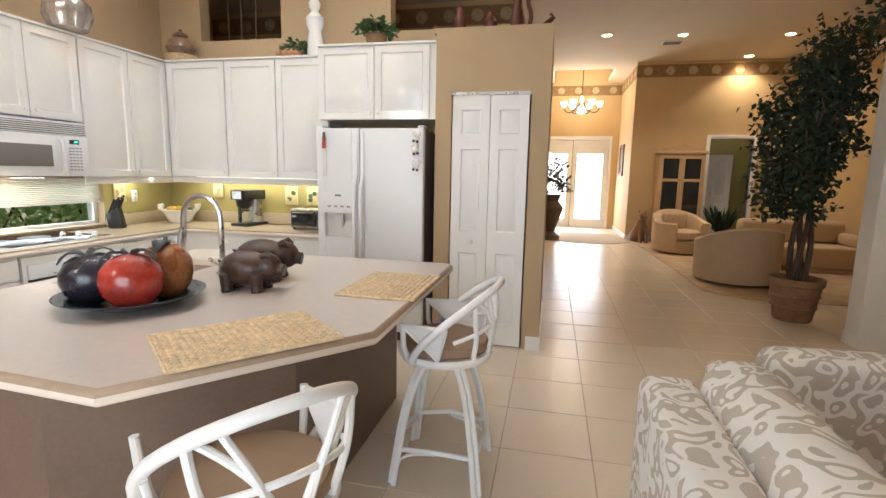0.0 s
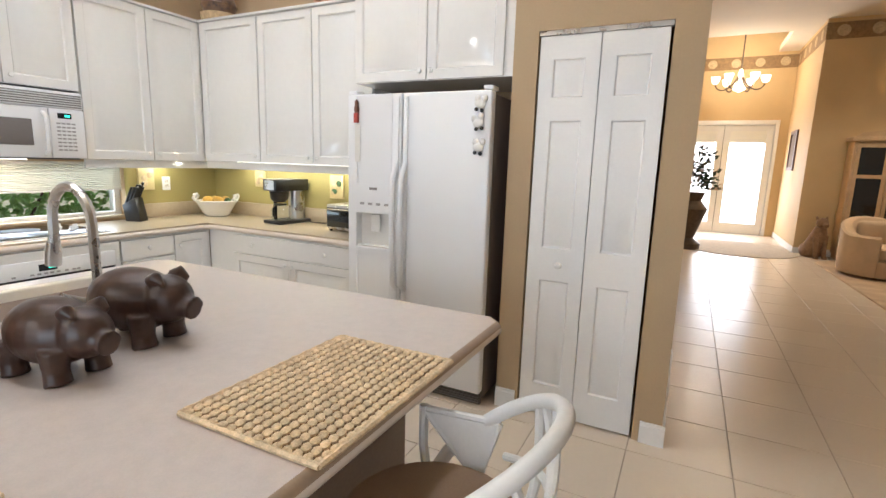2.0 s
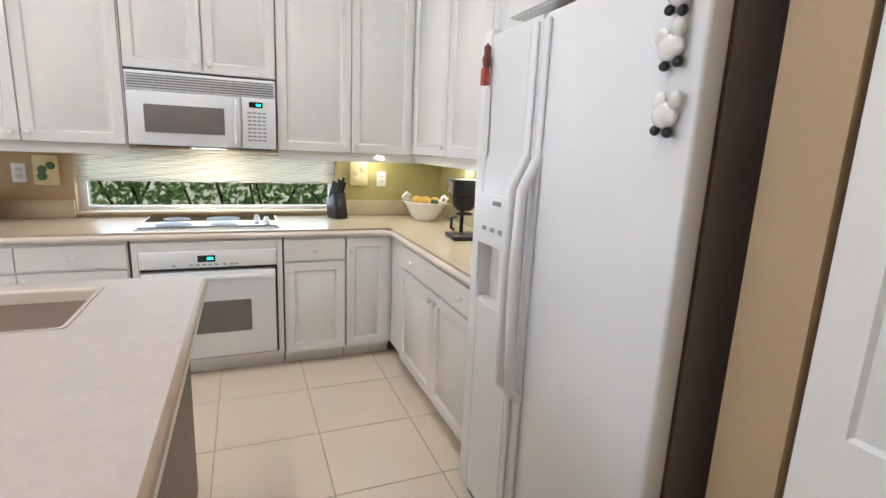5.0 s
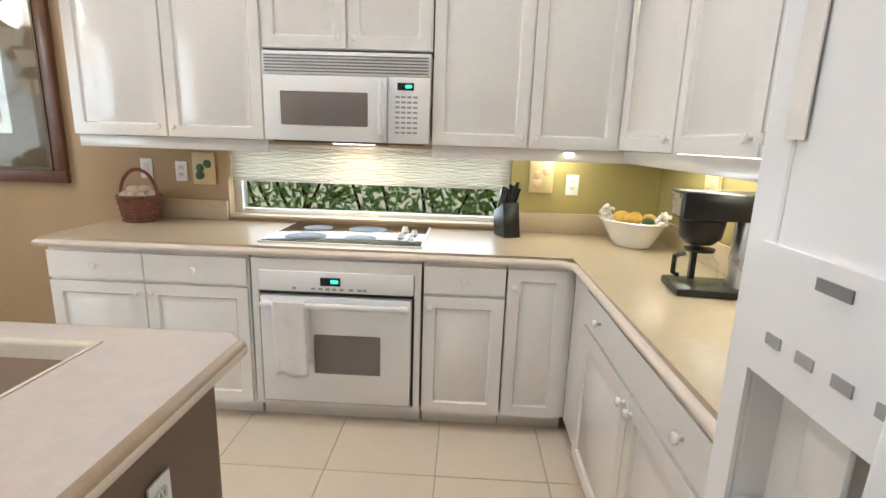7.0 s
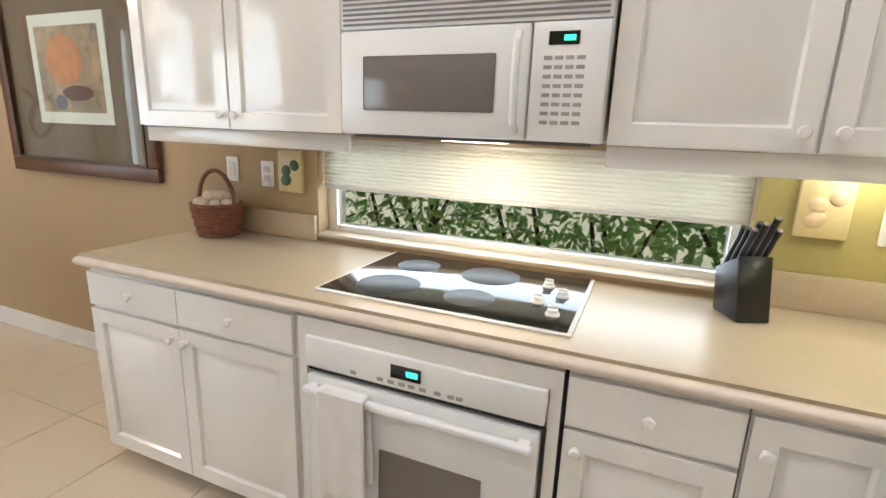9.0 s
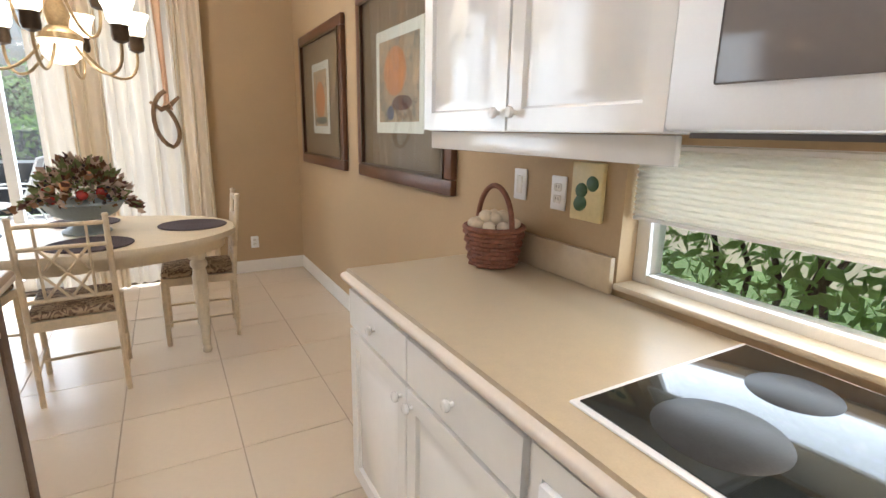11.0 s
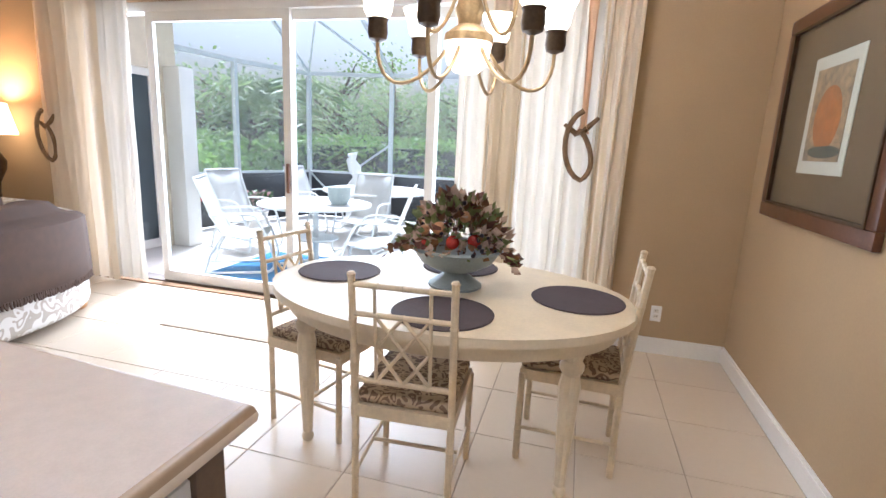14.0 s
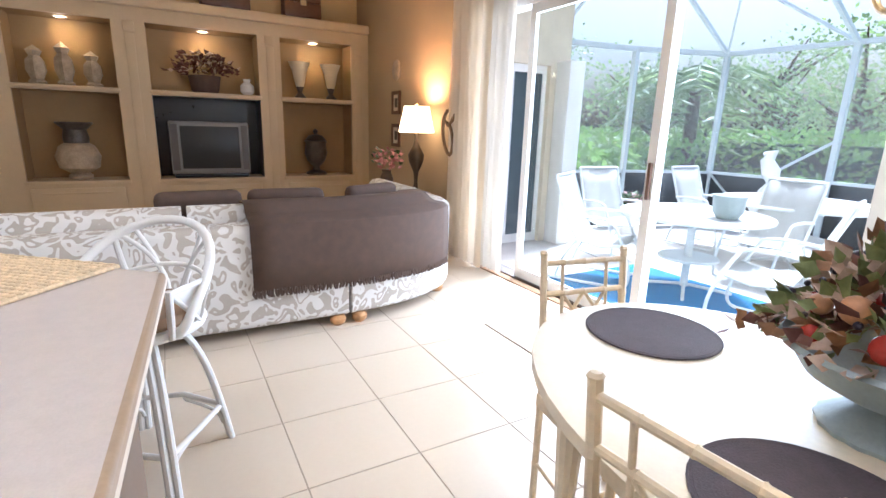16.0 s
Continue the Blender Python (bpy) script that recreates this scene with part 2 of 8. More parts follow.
def tube(bm, pts, r, seg=8, caps=True):
    """a round bar along points; r one radius or one per point"""
    pts = [Vector(p) for p in pts]
    rs = r if isinstance(r, (list, tuple)) else [r] * len(pts)
    rings, side = [], None
    for i, p in enumerate(pts):
        d = (pts[min(i + 1, len(pts) - 1)] - pts[max(i - 1, 0)]).normalized()
        if side is None:
            side = d.orthogonal().normalized()
        side = (side - d * side.dot(d)).normalized()
        up = d.cross(side)
        rings.append([bm.verts.new(p + rs[i] * (math.cos(a) * side + math.sin(a) * up)) for a in (2 * math.pi * k / seg for k in range(seg))])
    for a, b in zip(rings, rings[1:]):
        for k in range(seg):
            bm.faces.new((a[k], a[(k + 1) % seg], b[(k + 1) % seg], b[k]))
    if caps:
        bm.faces.new(rings[0][::-1])
        bm.faces.new(rings[-1])
    return bm


def lathe(bm, prof, c=(0, 0, 0), seg=24, sx=1.0, sy=1.0, lobes=0, depth=0.0):
    """a turned shape from (radius, height) pairs"""
    rings = []
    for r, z in prof:
        rings.append([bm.verts.new((c[0] + sx * r * (1 + depth * math.cos(lobes * a)) * math.cos(a), c[1] + sy * r * (1 + depth * math.cos(lobes * a)) * math.sin(a), c[2] + z)) for a in (2 * math.pi * k / seg for k in range(seg))])
    for a, b in zip(rings, rings[1:]):
        for k in range(seg):
            bm.faces.new((a[k], a[(k + 1) % seg], b[(k + 1) % seg], b[k]))
    if prof[0][0] > 1e-4:
        bm.faces.new(rings[0][::-1])
    if prof[-1][0] > 1e-4:
        bm.faces.new(rings[-1])
    return bm


def ball(bm, c, r, u=16, v=10, m=None):
    rr = r if isinstance(r, (list, tuple)) else (r, r, r)
    mm = Matrix.LocRotScale(c, m, rr)
    bmesh.ops.create_uvsphere(bm, u_segments=u, v_segments=v, radius=1, matrix=mm)
    return bm


def prism(bm, poly, z0, z1, bev=0.0):
    lo, hi = [bm.verts.new((x, y, z0)) for x, y in poly], [bm.verts.new((x, y, z1)) for x, y in poly]
    n = len(poly)
    fs = [bm.faces.new(lo[::-1]), bm.faces.new(hi)] + [bm.faces.new((lo[i], lo[(i + 1) % n], hi[(i + 1) % n], hi[i])) for i in range(n)]
    if bev:
        bmesh.ops.bevel(bm, geom=list(fs[1].edges), offset=bev, segments=2, profile=0.5, affect="EDGES")
    return bm


def bez(p0, p1, p2, p3, n=10):
    p0, p1, p2, p3 = (Vector(p) for p in (p0, p1, p2, p3))
    return [(1 - t) ** 3 * p0 + 3 * t * (1 - t) ** 2 * p1 + 3 * t * t * (1 - t) * p2 + t ** 3 * p3 for t in (i / n for i in range(n + 1))]


def part(name, bm, material, parent=None, label="", smooth=True, m=None):
    me = bpy.data.meshes.new(name)
    bmesh.ops.recalc_face_normals(bm, faces=bm.faces)
    if smooth:
        for f in bm.faces:
            f.smooth = True
        for e in bm.edges:
            if len(e.link_faces) == 2 and e.calc_face_angle(0) > radians(40):
                e.smooth = False
    bm.to_mesh(me)
    bm.free()
    me.materials.append(material)
    ob = new(name, me)
    if parent is not None:
        ob.parent = parent
    if m is not None:
        ob.matrix_basis = m
    if label:
        ob["label"] = label
    return ob


def B(*a, **k):
    return box(bmesh.new(), *a, **k)


def thing(name, m, label, category, group="", kind=""):
    ob = new(name)
    ob.empty_display_size = 0.1
    ob.matrix_basis = m
    return tagged(ob, label, category, group, kind)


def solid(name, bm, material, label, category, kind="", smooth=True, group=""):
    return tagged(part(name, bm, material, smooth=smooth), label, category, group, kind)


def wall(name, bm, material, label, category="wall"):
    return solid(name, bm, material, label, category, "structure", smooth=False)


def pieced_wall(bm, axis, pos, thick, a0, a1, z0, z1, holes):
    """a wall along the other axis with rectangular holes (a0, a1, z0, z1)"""
    cuts = sorted({a0, a1, *[h[0] for h in holes], *[h[1] for h in holes]})
    for u, v in zip(cuts, cuts[1:]):
        spans, z = [], z0
        for h in sorted((h for h in holes if h[0] <= u and h[1] >= v), key=lambda h: h[2]):
            if h[2] > z:
                spans.append((z, h[2]))
            z = h[3]
        if z < z1:
            spans.append((z, z1))
        for s, e in spans:
            if axis == "x":
                box(bm, pos, u, s, pos + thick, v, e)
            else:
                box(bm, u, pos, s, v, pos + thick, e)
    return bm


# ---- setting ----
XW, YS, YN, XE, ZC = -3.53, -1.60, 4.93, 5.60, 4.05
wall("wall_west", pieced_wall(bmesh.new(), "x", XW - 0.15, 0.15, -1.84, 5.08, 0, ZC, [(2.42, 4.08, 0.935, 1.37)]), M_WALL, "tan painted wall with a low strip window over the worktop")
wall("wall_south", pieced_wall(bmesh.new(), "y", YS - 0.2, 0.2, XW, XE + 0.15, 0, ZC, [(-2.60, 2.06, 0, 2.50)]), M_WALL, "tan painted wall with a wide sliding door opening")
wall("wall_north", pieced_wall(bmesh.new(), "y", YN, 0.15, XW, -0.40, 0, ZC, [(-3.05, -2.13, 2.78, 3.7), (-0.99, -0.40, 2.80, 3.7)]), M_WALL, "tan painted kitchen wall with high openings above the cabinets")
wall("wall_backsplash_north", B(-3.555, 4.924, 1.03, -1.44, 4.930, 1.45), M_GREEN, "olive green painted strip under the wall cabinets")
wall("wall_backsplash_west", B(XW, 4.08, 1.03, XW + 0.005, 4.92, 1.42), M_GREEN, "olive green painted strip beside the strip window")
bm = bmesh.new()
box(bm, -0.40, 4.345, 0, -0.265, 4.93, 2.60)
box(bm, 0.385, 4.345, 0, 0.53, 5.6, 2.60)
box(bm, -0.265, 4.345, 2.14, 0.385, 4.46, 2.60)
box(bm, -0.42, 4.93, 0, 0.385, 5.08, 2.60)
box(bm, -0.42, 4.35, 2.60, 0.53, 5.6, 2.64)
wall("wall_pantry", bm, M_WALL, "tan painted pantry enclosure with a ledge on top")
wall("wall_east", pieced_wall(bmesh.new(), "x", XE, 0.15, YS, 5.15, 0, ZC, []), M_LIVING, "warm tan wall behind the built-in shelves")
wall("wall_divider", B(3.30, 5.15, 0, 5.6, 5.36, ZC), M_TRIM, "pale painted wall end between the two sitting rooms")
wall("wall_living_east", B(5.6, 5.15, 0, 5.75, 12.65, ZC), M_LIVING, "ochre painted living room wall")
wall("wall_living_north", pieced_wall(bmesh.new(), "y", 12.5, 0.15, 2.33, 5.6, 0, ZC, [(3.98, 4.86, 0, 2.36)]), M_LIVING, "ochre painted living room wall with a doorway")
wall("wall_foyer_east", B(2.33, 12.65, 0, 2.48, 15.0, ZC), M_LIVING, "ochre painted entry wall")
wall("wall_foyer_north", pieced_wall(bmesh.new(), "y", 15.0, 0.15, -0.15, 2.48, 0, ZC + 0.4, [(0.05, 2.16, 0, 2.60)]), M_LIVING, "ochre painted entry wall with french doors")
wall("wall_foyer_west", B(-0.15, 8.0, 0, 0.0, 15.0, ZC + 0.4), M_LIVING, "ochre painted hall wall")
wall("wall_hall", B(-5.2, 8.0, 0, -0.15, 8.15, ZC), M_LIVING, "ochre painted hall wall")
wall("wall_hall_west", B(-5.35, 5.08, 0, -5.2, 8.15, ZC), M_LIVING, "ochre painted hall wall")
wall("wall_hall_south", B(-5.2, 4.93, 0, -3.71, 5.08, ZC), M_LIVING, "ochre painted hall wall")
# the far room's greenish light is put into its wall colour
wall("wall_bedroom", B(2.48, 14.6, 0, 5.7, 14.7, ZC), M_GREEN, "wall seen through the doorway, coloured green for the greenish light in there")
wall("wall_bedroom_east", B(5.6, 12.65, 0, 5.75, 14.7, ZC), M_GREEN, "wall seen through the doorway, coloured green for the greenish light in there")
bm = bmesh.new()
box(bm, -5.35, -1.84, ZC, 5.75, 12.65, ZC + 0.15)
box(bm, -0.15, 12.65, ZC + 0.4, 5.75, 15.15, ZC + 0.55)
box(bm, 0.0, 12.65, ZC, 0.5, 15.0, ZC + 0.12)
box(bm, 1.95, 12.65, ZC, 2.48, 15.0, ZC + 0.12)
box(bm, 0.5, 12.65, ZC, 1.95, 13.2, ZC + 0.12)
box(bm, 2.48, 12.65, ZC, 5.75, 14.7, ZC + 0.1)
wall("ceiling", bm, M_CEIL, "pale high ceiling", "ceiling")

# baseboards
def baseboard(x0, y0, x1, y1, nx, ny):
    bm = bmesh.new()
    t = 0.014
    box(bm, x0 + min(0, nx) * t, y0 + min(0, ny) * t, 0, x1 + max(0, nx) * t, y1 + max(0, ny) * t, 0.10)
    box(bm, x0 + min(0, nx) * 0.009, y0 + min(0, ny) * 0.009, 0.10, x1 + max(0, nx) * 0.009, y1 + max(0, ny) * 0.009, 0.118)
    solid("baseboard", bm, M_TRIM, "white painted baseboard", "baseboard", "structure")


for a in [(XW, YS, XW, 1.8, 1, 0), (XW + 0.015, YS, -2.60, YS, 0, 1), (2.06, YS, 5.1, YS, 0, 1), (-0.40, 4.345, -0.28, 4.345, 0, -1), (0.42, 4.345, 0.545, 4.345, 0, -1), (0.53, 4.345, 0.53, 5.6, 1, 0), (3.30, 5.15, 3.30, 5.36, -1, 0), (3.285, 5.15, 5.60, 5.15, 0, -1), (2.33, 12.5, 3.9, 12.5, 0, -1), (2.33, 12.49, 2.33, 15, -1, 0)]:
    baseboard(*a)


# patterned border under the ceiling, with medallions
M_FRIEZE = mat("border_paper", (0.30, 0.19, 0.085), 0.8, var=0.3, scale=14, fine=80, bump=0.05)
M_MEDAL = mat("border_medallion", (0.56, 0.43, 0.24), 0.8, var=0.25, scale=30, fine=120, bump=0.05)


def border(x0, y0, x1, y1, nx, ny):
    root = thing("wall_border", pose(0, 0, 0), "brown patterned wallpaper border with round medallions", "wallpaper border", kind="structure")
    t = 0.006
    part("band", B(min(x0, x0 + nx * t), min(y0, y0 + ny * t), 3.71, max(x1, x1 + nx * t), max(y1, y1 + ny * t), 3.98), M_FRIEZE, root, smooth=False)
    n = max(1, int((abs(x1 - x0) + abs(y1 - y0)) / 0.42))
    ring = bmesh.new()
    lathe(ring, [(0.085, 0), (0.095, 0.006), (0.075, 0.007), (0.05, 0.004), (0.045, 0.008), (0.0, 0.009)], seg=14)
    first = None
    for i in range(n):
        u = (i + 0.5) / n
        m = Matrix.Translation((x0 + (x1 - x0) * u + nx * t, y0 + (y1 - y0) * u + ny * t, 3.845)) @ Vector((nx, ny, 0)).to_track_quat("Z", "Y").to_matrix().to_4x4()
        if first is None:
            first = part("medallion", ring, M_MEDAL, root, m=m)
        else:
            o = new("medallion", first.data)
            o.parent, o.matrix_basis = root, m


border(2.33, 12.5, 5.6, 12.5, 0, -1)
border(0.0, 15.0, 2.33, 15.0, 0, -1)
border(2.33, 12.51, 2.33, 15.0, -1, 0)
border(5.6, 5.36, 5.6, 12.49, -1, 0)
border(-5.2, 8.0, 0.0, 8.0, 0, -1)
solid("cornice", B(5.52, 5.36, 3.61, 5.6, 12.49, 3.70, bev=0.02), M_TRIM, "cream moulding under the wallpaper border", "cornice", "structure")

# pantry bifold doors
def panel_door(w, h, panels, t=0.035):
    """a slab in x and z facing -y with raised panels (x0, x1, z0, z1)"""
    bm = bmesh.new()
    xs = sorted({0, w, *[p[0] for p in panels], *[p[1] for p in panels]})
    zs = sorted({0, h, *[p[2] for p in panels], *[p[3] for p in panels]})
    g = [[bm.verts.new((x, 0, z)) for z in zs] for x in xs]
    pf = []
    for i in range(len(xs) - 1):
        for j in range(len(zs) - 1):
            f = bm.faces.new((g[i][j], g[i + 1][j], g[i + 1][j + 1], g[i][j + 1]))
            cx, cz = (xs[i] + xs[i + 1]) / 2, (zs[j] + zs[j + 1]) / 2
            if any(p[0] < cx < p[1] and p[2] < cz < p[3] for p in panels):
                pf.append(f)
    bmesh.ops.recalc_face_normals(bm, faces=bm.faces)
    if bm.faces[:] and bm.faces[:][0].normal.y > 0:
        bmesh.ops.reverse_faces(bm, faces=bm.faces)
    for f in pf:
        k = min(0.022, 0.14 * min(e.calc_length() for e in f.edges))
        bmesh.ops.inset_region(bm, faces=[f], thickness=k * 0.45, depth=-0.011)
        bmesh.ops.inset_region(bm, faces=[f], thickness=k * 0.35, depth=0.0)
        bmesh.ops.inset_region(bm, faces=[f], thickness=k * 1.7, depth=0.011)
    bound = [e for e in bm.edges if e.is_boundary]
    r = bmesh.ops.extrude_edge_only(bm, edges=bound)
    vs = [v for v in r["geom"] if isinstance(v, bmesh.types.BMVert)]
    for v in vs:
        v.co.y += t
    bmesh.ops.contextual_create(bm, geom=[e for e in bm.edges if e.is_boundary])
    return bm


def knob(parent, x, z, y=0.0, material=None, r=0.016):
    bm = lathe(bmesh.new(), [(0.007, 0), (0.006, 0.010), (r * 0.9, 0.015), (r, 0.021), (r * 0.8, 0.027), (0.0, 0.029)], seg=14)
    return part("knob", bm, material or M_WHITE, parent, m=pose(x, y, z, 90, 0, 0))


M_DOORP = mat("white_door_paint", (0.80, 0.785, 0.755), 0.4, var=0.03, scale=4, fine=60, bump=0.02)
root = thing("door_1", pose(-0.255, 4.355, 0.012), "white two-leaf bifold pantry door with raised panels", "door", kind="structure")
for i in range(2):
    x0 = i * 0.315
    leaf = part("leaf", panel_door(0.31, 2.10, [(0.075, 0.238, 0.18, 0.80), (0.075, 0.238, 0.985, 1.67), (0.075, 0.238, 1.79, 1.985)]), M_DOORP, root, m=pose(x0, 0.0, 0))
    if i == 0:
        knob(leaf, 0.18, 0.895, r=0.019)
part("track", B(-0.008, -0.005, 2.103, 0.638, 0.03, 2.127), M_STEEL, root)

# strip window, sill, blind
root = thing("window_1", pose(0, 0, 0), "low white-framed strip window over the worktop", "window", kind="structure")
bm = bmesh.new()
for a in [(XW - 0.14, 2.42, 0.935, XW - 0.07, 2.47, 1.37), (XW - 0.14, 4.03, 0.935, XW - 0.07, 4.08, 1.37), (XW - 0.14, 2.47, 0.935, XW - 0.07, 4.03, 0.98), (XW - 0.14, 2.47, 1.33, XW - 0.07, 4.03, 1.37)]:
    box(bm, *a, bev=0.004)
part("frame", bm, M_TRIM, root)
pane = part("pane", B(XW - 0.112, 2.47, 0.98, XW - 0.108, 4.03, 1.33), M_GLASS, root)
pane.visible_shadow = False
part("sill", B(XW - 0.07, 2.425, 0.935, XW + 0.02, 4.075, 0.953, bev=0.004), M_TOPW, root)
root = thing("window_blind", pose(XW - 0.035, 2.435, 1.15), "cream pleated cellular blind half drawn over the strip window", "blind")
bm = bmesh.new()
n = 13
for i in range(n):
    z0 = 0.012 + i * 0.205 / n
    h = 0.205 / n
    vs = [bm.verts.new((x, y, z)) for y in (0, 1.63) for x, z in ((-0.012, z0 + h / 2), (0, z0), (0.012, z0 + h / 2), (0, z0 + h))]
    for k in range(4):
        bm.faces.new((vs[k], vs[(k + 1) % 4], vs[4 + (k + 1) % 4], vs[4 + k]))
part("pleats", bm, M_BLIND, root, smooth=False)
part("bottom_rail", B(-0.012, 0, 0, 0.012, 1.63, 0.012, bev=0.003), M_TRIM, root)
part("head_rail", B(-0.015, 0, 0.205, 0.015, 1.63, 0.215), M_TRIM, root)

# sliding door wall
M_ALU = mat("white_aluminium", (0.74, 0.73, 0.70), 0.4, var=0.04, scale=6, fine=60, bump=0.02)
root = thing("sliding_door", pose(0, 0, 0), "white aluminium sliding glass doors, partly open to the patio", "sliding door", kind="structure")
bm = bmesh.new()
box(bm, -2.60, YS - 0.17, 2.42, 2.06, YS - 0.03, 2.50, bev=0.006)
box(bm, -2.60, YS - 0.17, 0, -2.54, YS - 0.03, 2.42, bev=0.006)
box(bm, 2.0, YS - 0.17, 0, 2.06, YS - 0.03, 2.42, bev=0.006)
part("outer_frame", bm, M_ALU, root)
part("sill_track", B(-2.54, YS - 0.17, 0, 2.0, YS - 0.01, 0.022, bev=0.004), M_BRONZE, root, "dark metal floor track")


def slide(x0, x1, y, handle=None):
    leaf = part("leaf", pieced_wall(bmesh.new(), "y", y, 0.035, x0, x1, 0.025, 2.42, [(x0 + 0.07, x1 - 0.07, 0.12, 2.34)]), M_ALU, root, smooth=False)
    g = part("pane", B(x0 + 0.07, y + 0.015, 0.12, x1 - 0.07, y + 0.02, 2.34), M_GLASS, leaf)
    g.visible_shadow = False
    if handle:
        part("handle", B(handle - 0.014, y + 0.035, 0.95, handle + 0.014, y + 0.06, 1.2, bev=0.008), M_FRAME, leaf, "brown pull handle")


slide(-0.09, 1.33, YS - 0.07, handle=-0.06)
slide(-1.32, -0.02, YS - 0.115)
slide(-2.54, -1.25, YS - 0.16)
solid("threshold_strip", B(0.15, -1.605, 0.0, 2.0, -1.52, 0.012, bev=0.004), M_TERRA, "brown wooden threshold strip at the sliding door", "threshold", "structure")

# french doors at the entry
# opaque panes that emit light themselves, in place of daylight from outside
M_BRIGHT = glow("frosted_glass_daylight_glow", (1, 0.97, 0.92), 2.0)
root = thing("door_2", pose(0.05, 15.0, 0), "white double french entry doors with frosted glass made to glow as daylight", "door", kind="structure")
bm = bmesh.new()
for a in [(0, -0.03, 0, 0.07, 0.12, 2.6), (2.04, -0.03, 0, 2.11, 0.12, 2.6), (0.07, -0.03, 2.5, 2.04, 0.12, 2.6)]:
    box(bm, *a, bev=0.008)
part("casing", bm, M_TRIM, root)
for x0 in (0.08, 1.06):
    leaf = part("leaf", pieced_wall(bmesh.new(), "y", 0.02, 0.045, x0, x0 + 0.97, 0.01, 2.49, [(x0 + 0.13, x0 + 0.84, 0.25, 2.36)]), M_TRIM, root, smooth=False)
    part("pane", B(x0 + 0.13, 0.04, 0.25, x0 + 0.84, 0.05, 2.1), M_BRIGHT, leaf)
    part("shade", B(x0 + 0.13, 0.03, 2.1, x0 + 0.84, 0.05, 2.36), M_BLIND, leaf, "cream roller shade")
for x in (1.0, 1.11):
    part("handle", lathe(bmesh.new(), [(0.012, 0), (0.012, 0.03), (0.03, 0.04), (0.03, 0.06), (0.0, 0.07)], seg=12), M_GOLD, root, m=pose(x, 0.02, 1.05, 90))

# doorway at the far living room wall
root = thing("door_3", pose(4.1, 13.9, 0), "white panelled inner door standing open in a green-lit room", "door", kind="structure")
part("leaf", panel_door(0.80, 2.05, [(0.1, 0.36, 0.2, 0.9), (0.44, 0.7, 0.2, 0.9), (0.1, 0.36, 1.05, 1.9), (0.44, 0.7, 1.05, 1.9)]), M_DOORP, root, m=pose(0, 0, 0.01, 0, 0, -25))
bm = bmesh.new()
for a in [(3.90, 12.44, 0, 3.98, 12.67, 2.44), (4.86, 12.44, 0, 4.94, 12.67, 2.44), (3.98, 12.44, 2.36, 4.86, 12.67, 2.44)]:
    box(bm, *a, bev=0.006)
solid("door_casing", bm, M_TRIM, "cream moulded doorway casing", "trim", "structure")


# ---- kitchen cabinets ----
WEST = lambda y, z, x: pose(x, y, z, 0, 0, 90)


def cab_door(parent, x0, x1, z0, z1, knobs=(), name="door"):
    w, h = x1 - x0 - 0.006, z1 - z0 - 0.006
    e = 0.055 if min(w, h) > 0.2 else 0.035
    bm = panel_door(w, h, [(e, w - e, e, h - e)] if min(w, h) > 0.16 else [], 0.019)
    d = part(name, bm, M_WHITE, parent, m=pose(x0 + 0.003, -0.019, z0 + 0.003))
    for kx, kz in knobs:
        knob(d, kx - x0 - 0.003, kz - z0 - 0.003)
    return d


def base_cabinet(m, w, fronts, depth=0.60, label="white lacquered base cabinet with raised-panel doors"):
    """fronts: (x0, x1, z0, z1, knobs, name)"""
    root = thing("base_cabinet", m, label, "cabinet", "kitchen base cabinets")
    bm = B(0, 0, 0.10, w, depth, 0.872)
    part("body", bm, M_WHITE, root, smooth=False)
    part("toe_kick", B(0, 0.07, 0, w, depth, 0.10), M_WHITE, root, smooth=False)
    for x0, x1, z0, z1, ks, name in fronts:
        cab_door(root, x0, x1, z0, z1, ks, name)
    return root


def wall_cabinet(m, w, h, doors, depth=0.32, label="white lacquered wall cabinet with raised-panel doors", rail=True):
    root = thing("wall_cabinet", m, label, "cabinet", "kitchen wall cabinets")
    part("body", B(0, 0, 0, w, depth, h), M_WHITE, root, smooth=False)
    for x0, x1, ks in doors:
        cab_door(root, x0, x1, 0, h - 0.004, ks)
    if rail:
        part("light_rail", B(0.0, 0.012, -0.062, w, 0.03, -0.002, bev=0.004), M_WHITE, root)
    part("top_moulding", B(-0.0, -0.03, h, w, depth, h + 0.02, bev=0.006), M_WHITE, root)
    return root


XB, XU = -2.90, -3.20
base_cabinet(WEST(1.82, 0, XB), 0.985, [(0, 0.475, 0.715, 0.852, [(0.24, 0.785)], "drawer"), (0.475, 0.98, 0.715, 0.852, [(0.725, 0.785)], "drawer"),
    (0, 0.475, 0.10, 0.705, [(0.44, 0.66)], "door"), (0.475, 0.98, 0.10, 0.705, [(0.51, 0.66)], "door")], 0.63)
base_cabinet(WEST(3.64, 0, XB), 0.385, [(0, 0.385, 0.715, 0.852, [(0.19, 0.785)], "drawer"), (0, 0.385, 0.10, 0.705, [(0.035, 0.655)], "door")], 0.63)
base_cabinet(WEST(4.03, 0, XB), 0.314, [(0, 0.285, 0.10, 0.852, [(0.035, 0.77)], "door")], 0.63, "narrow white lacquered corner base cabinet")
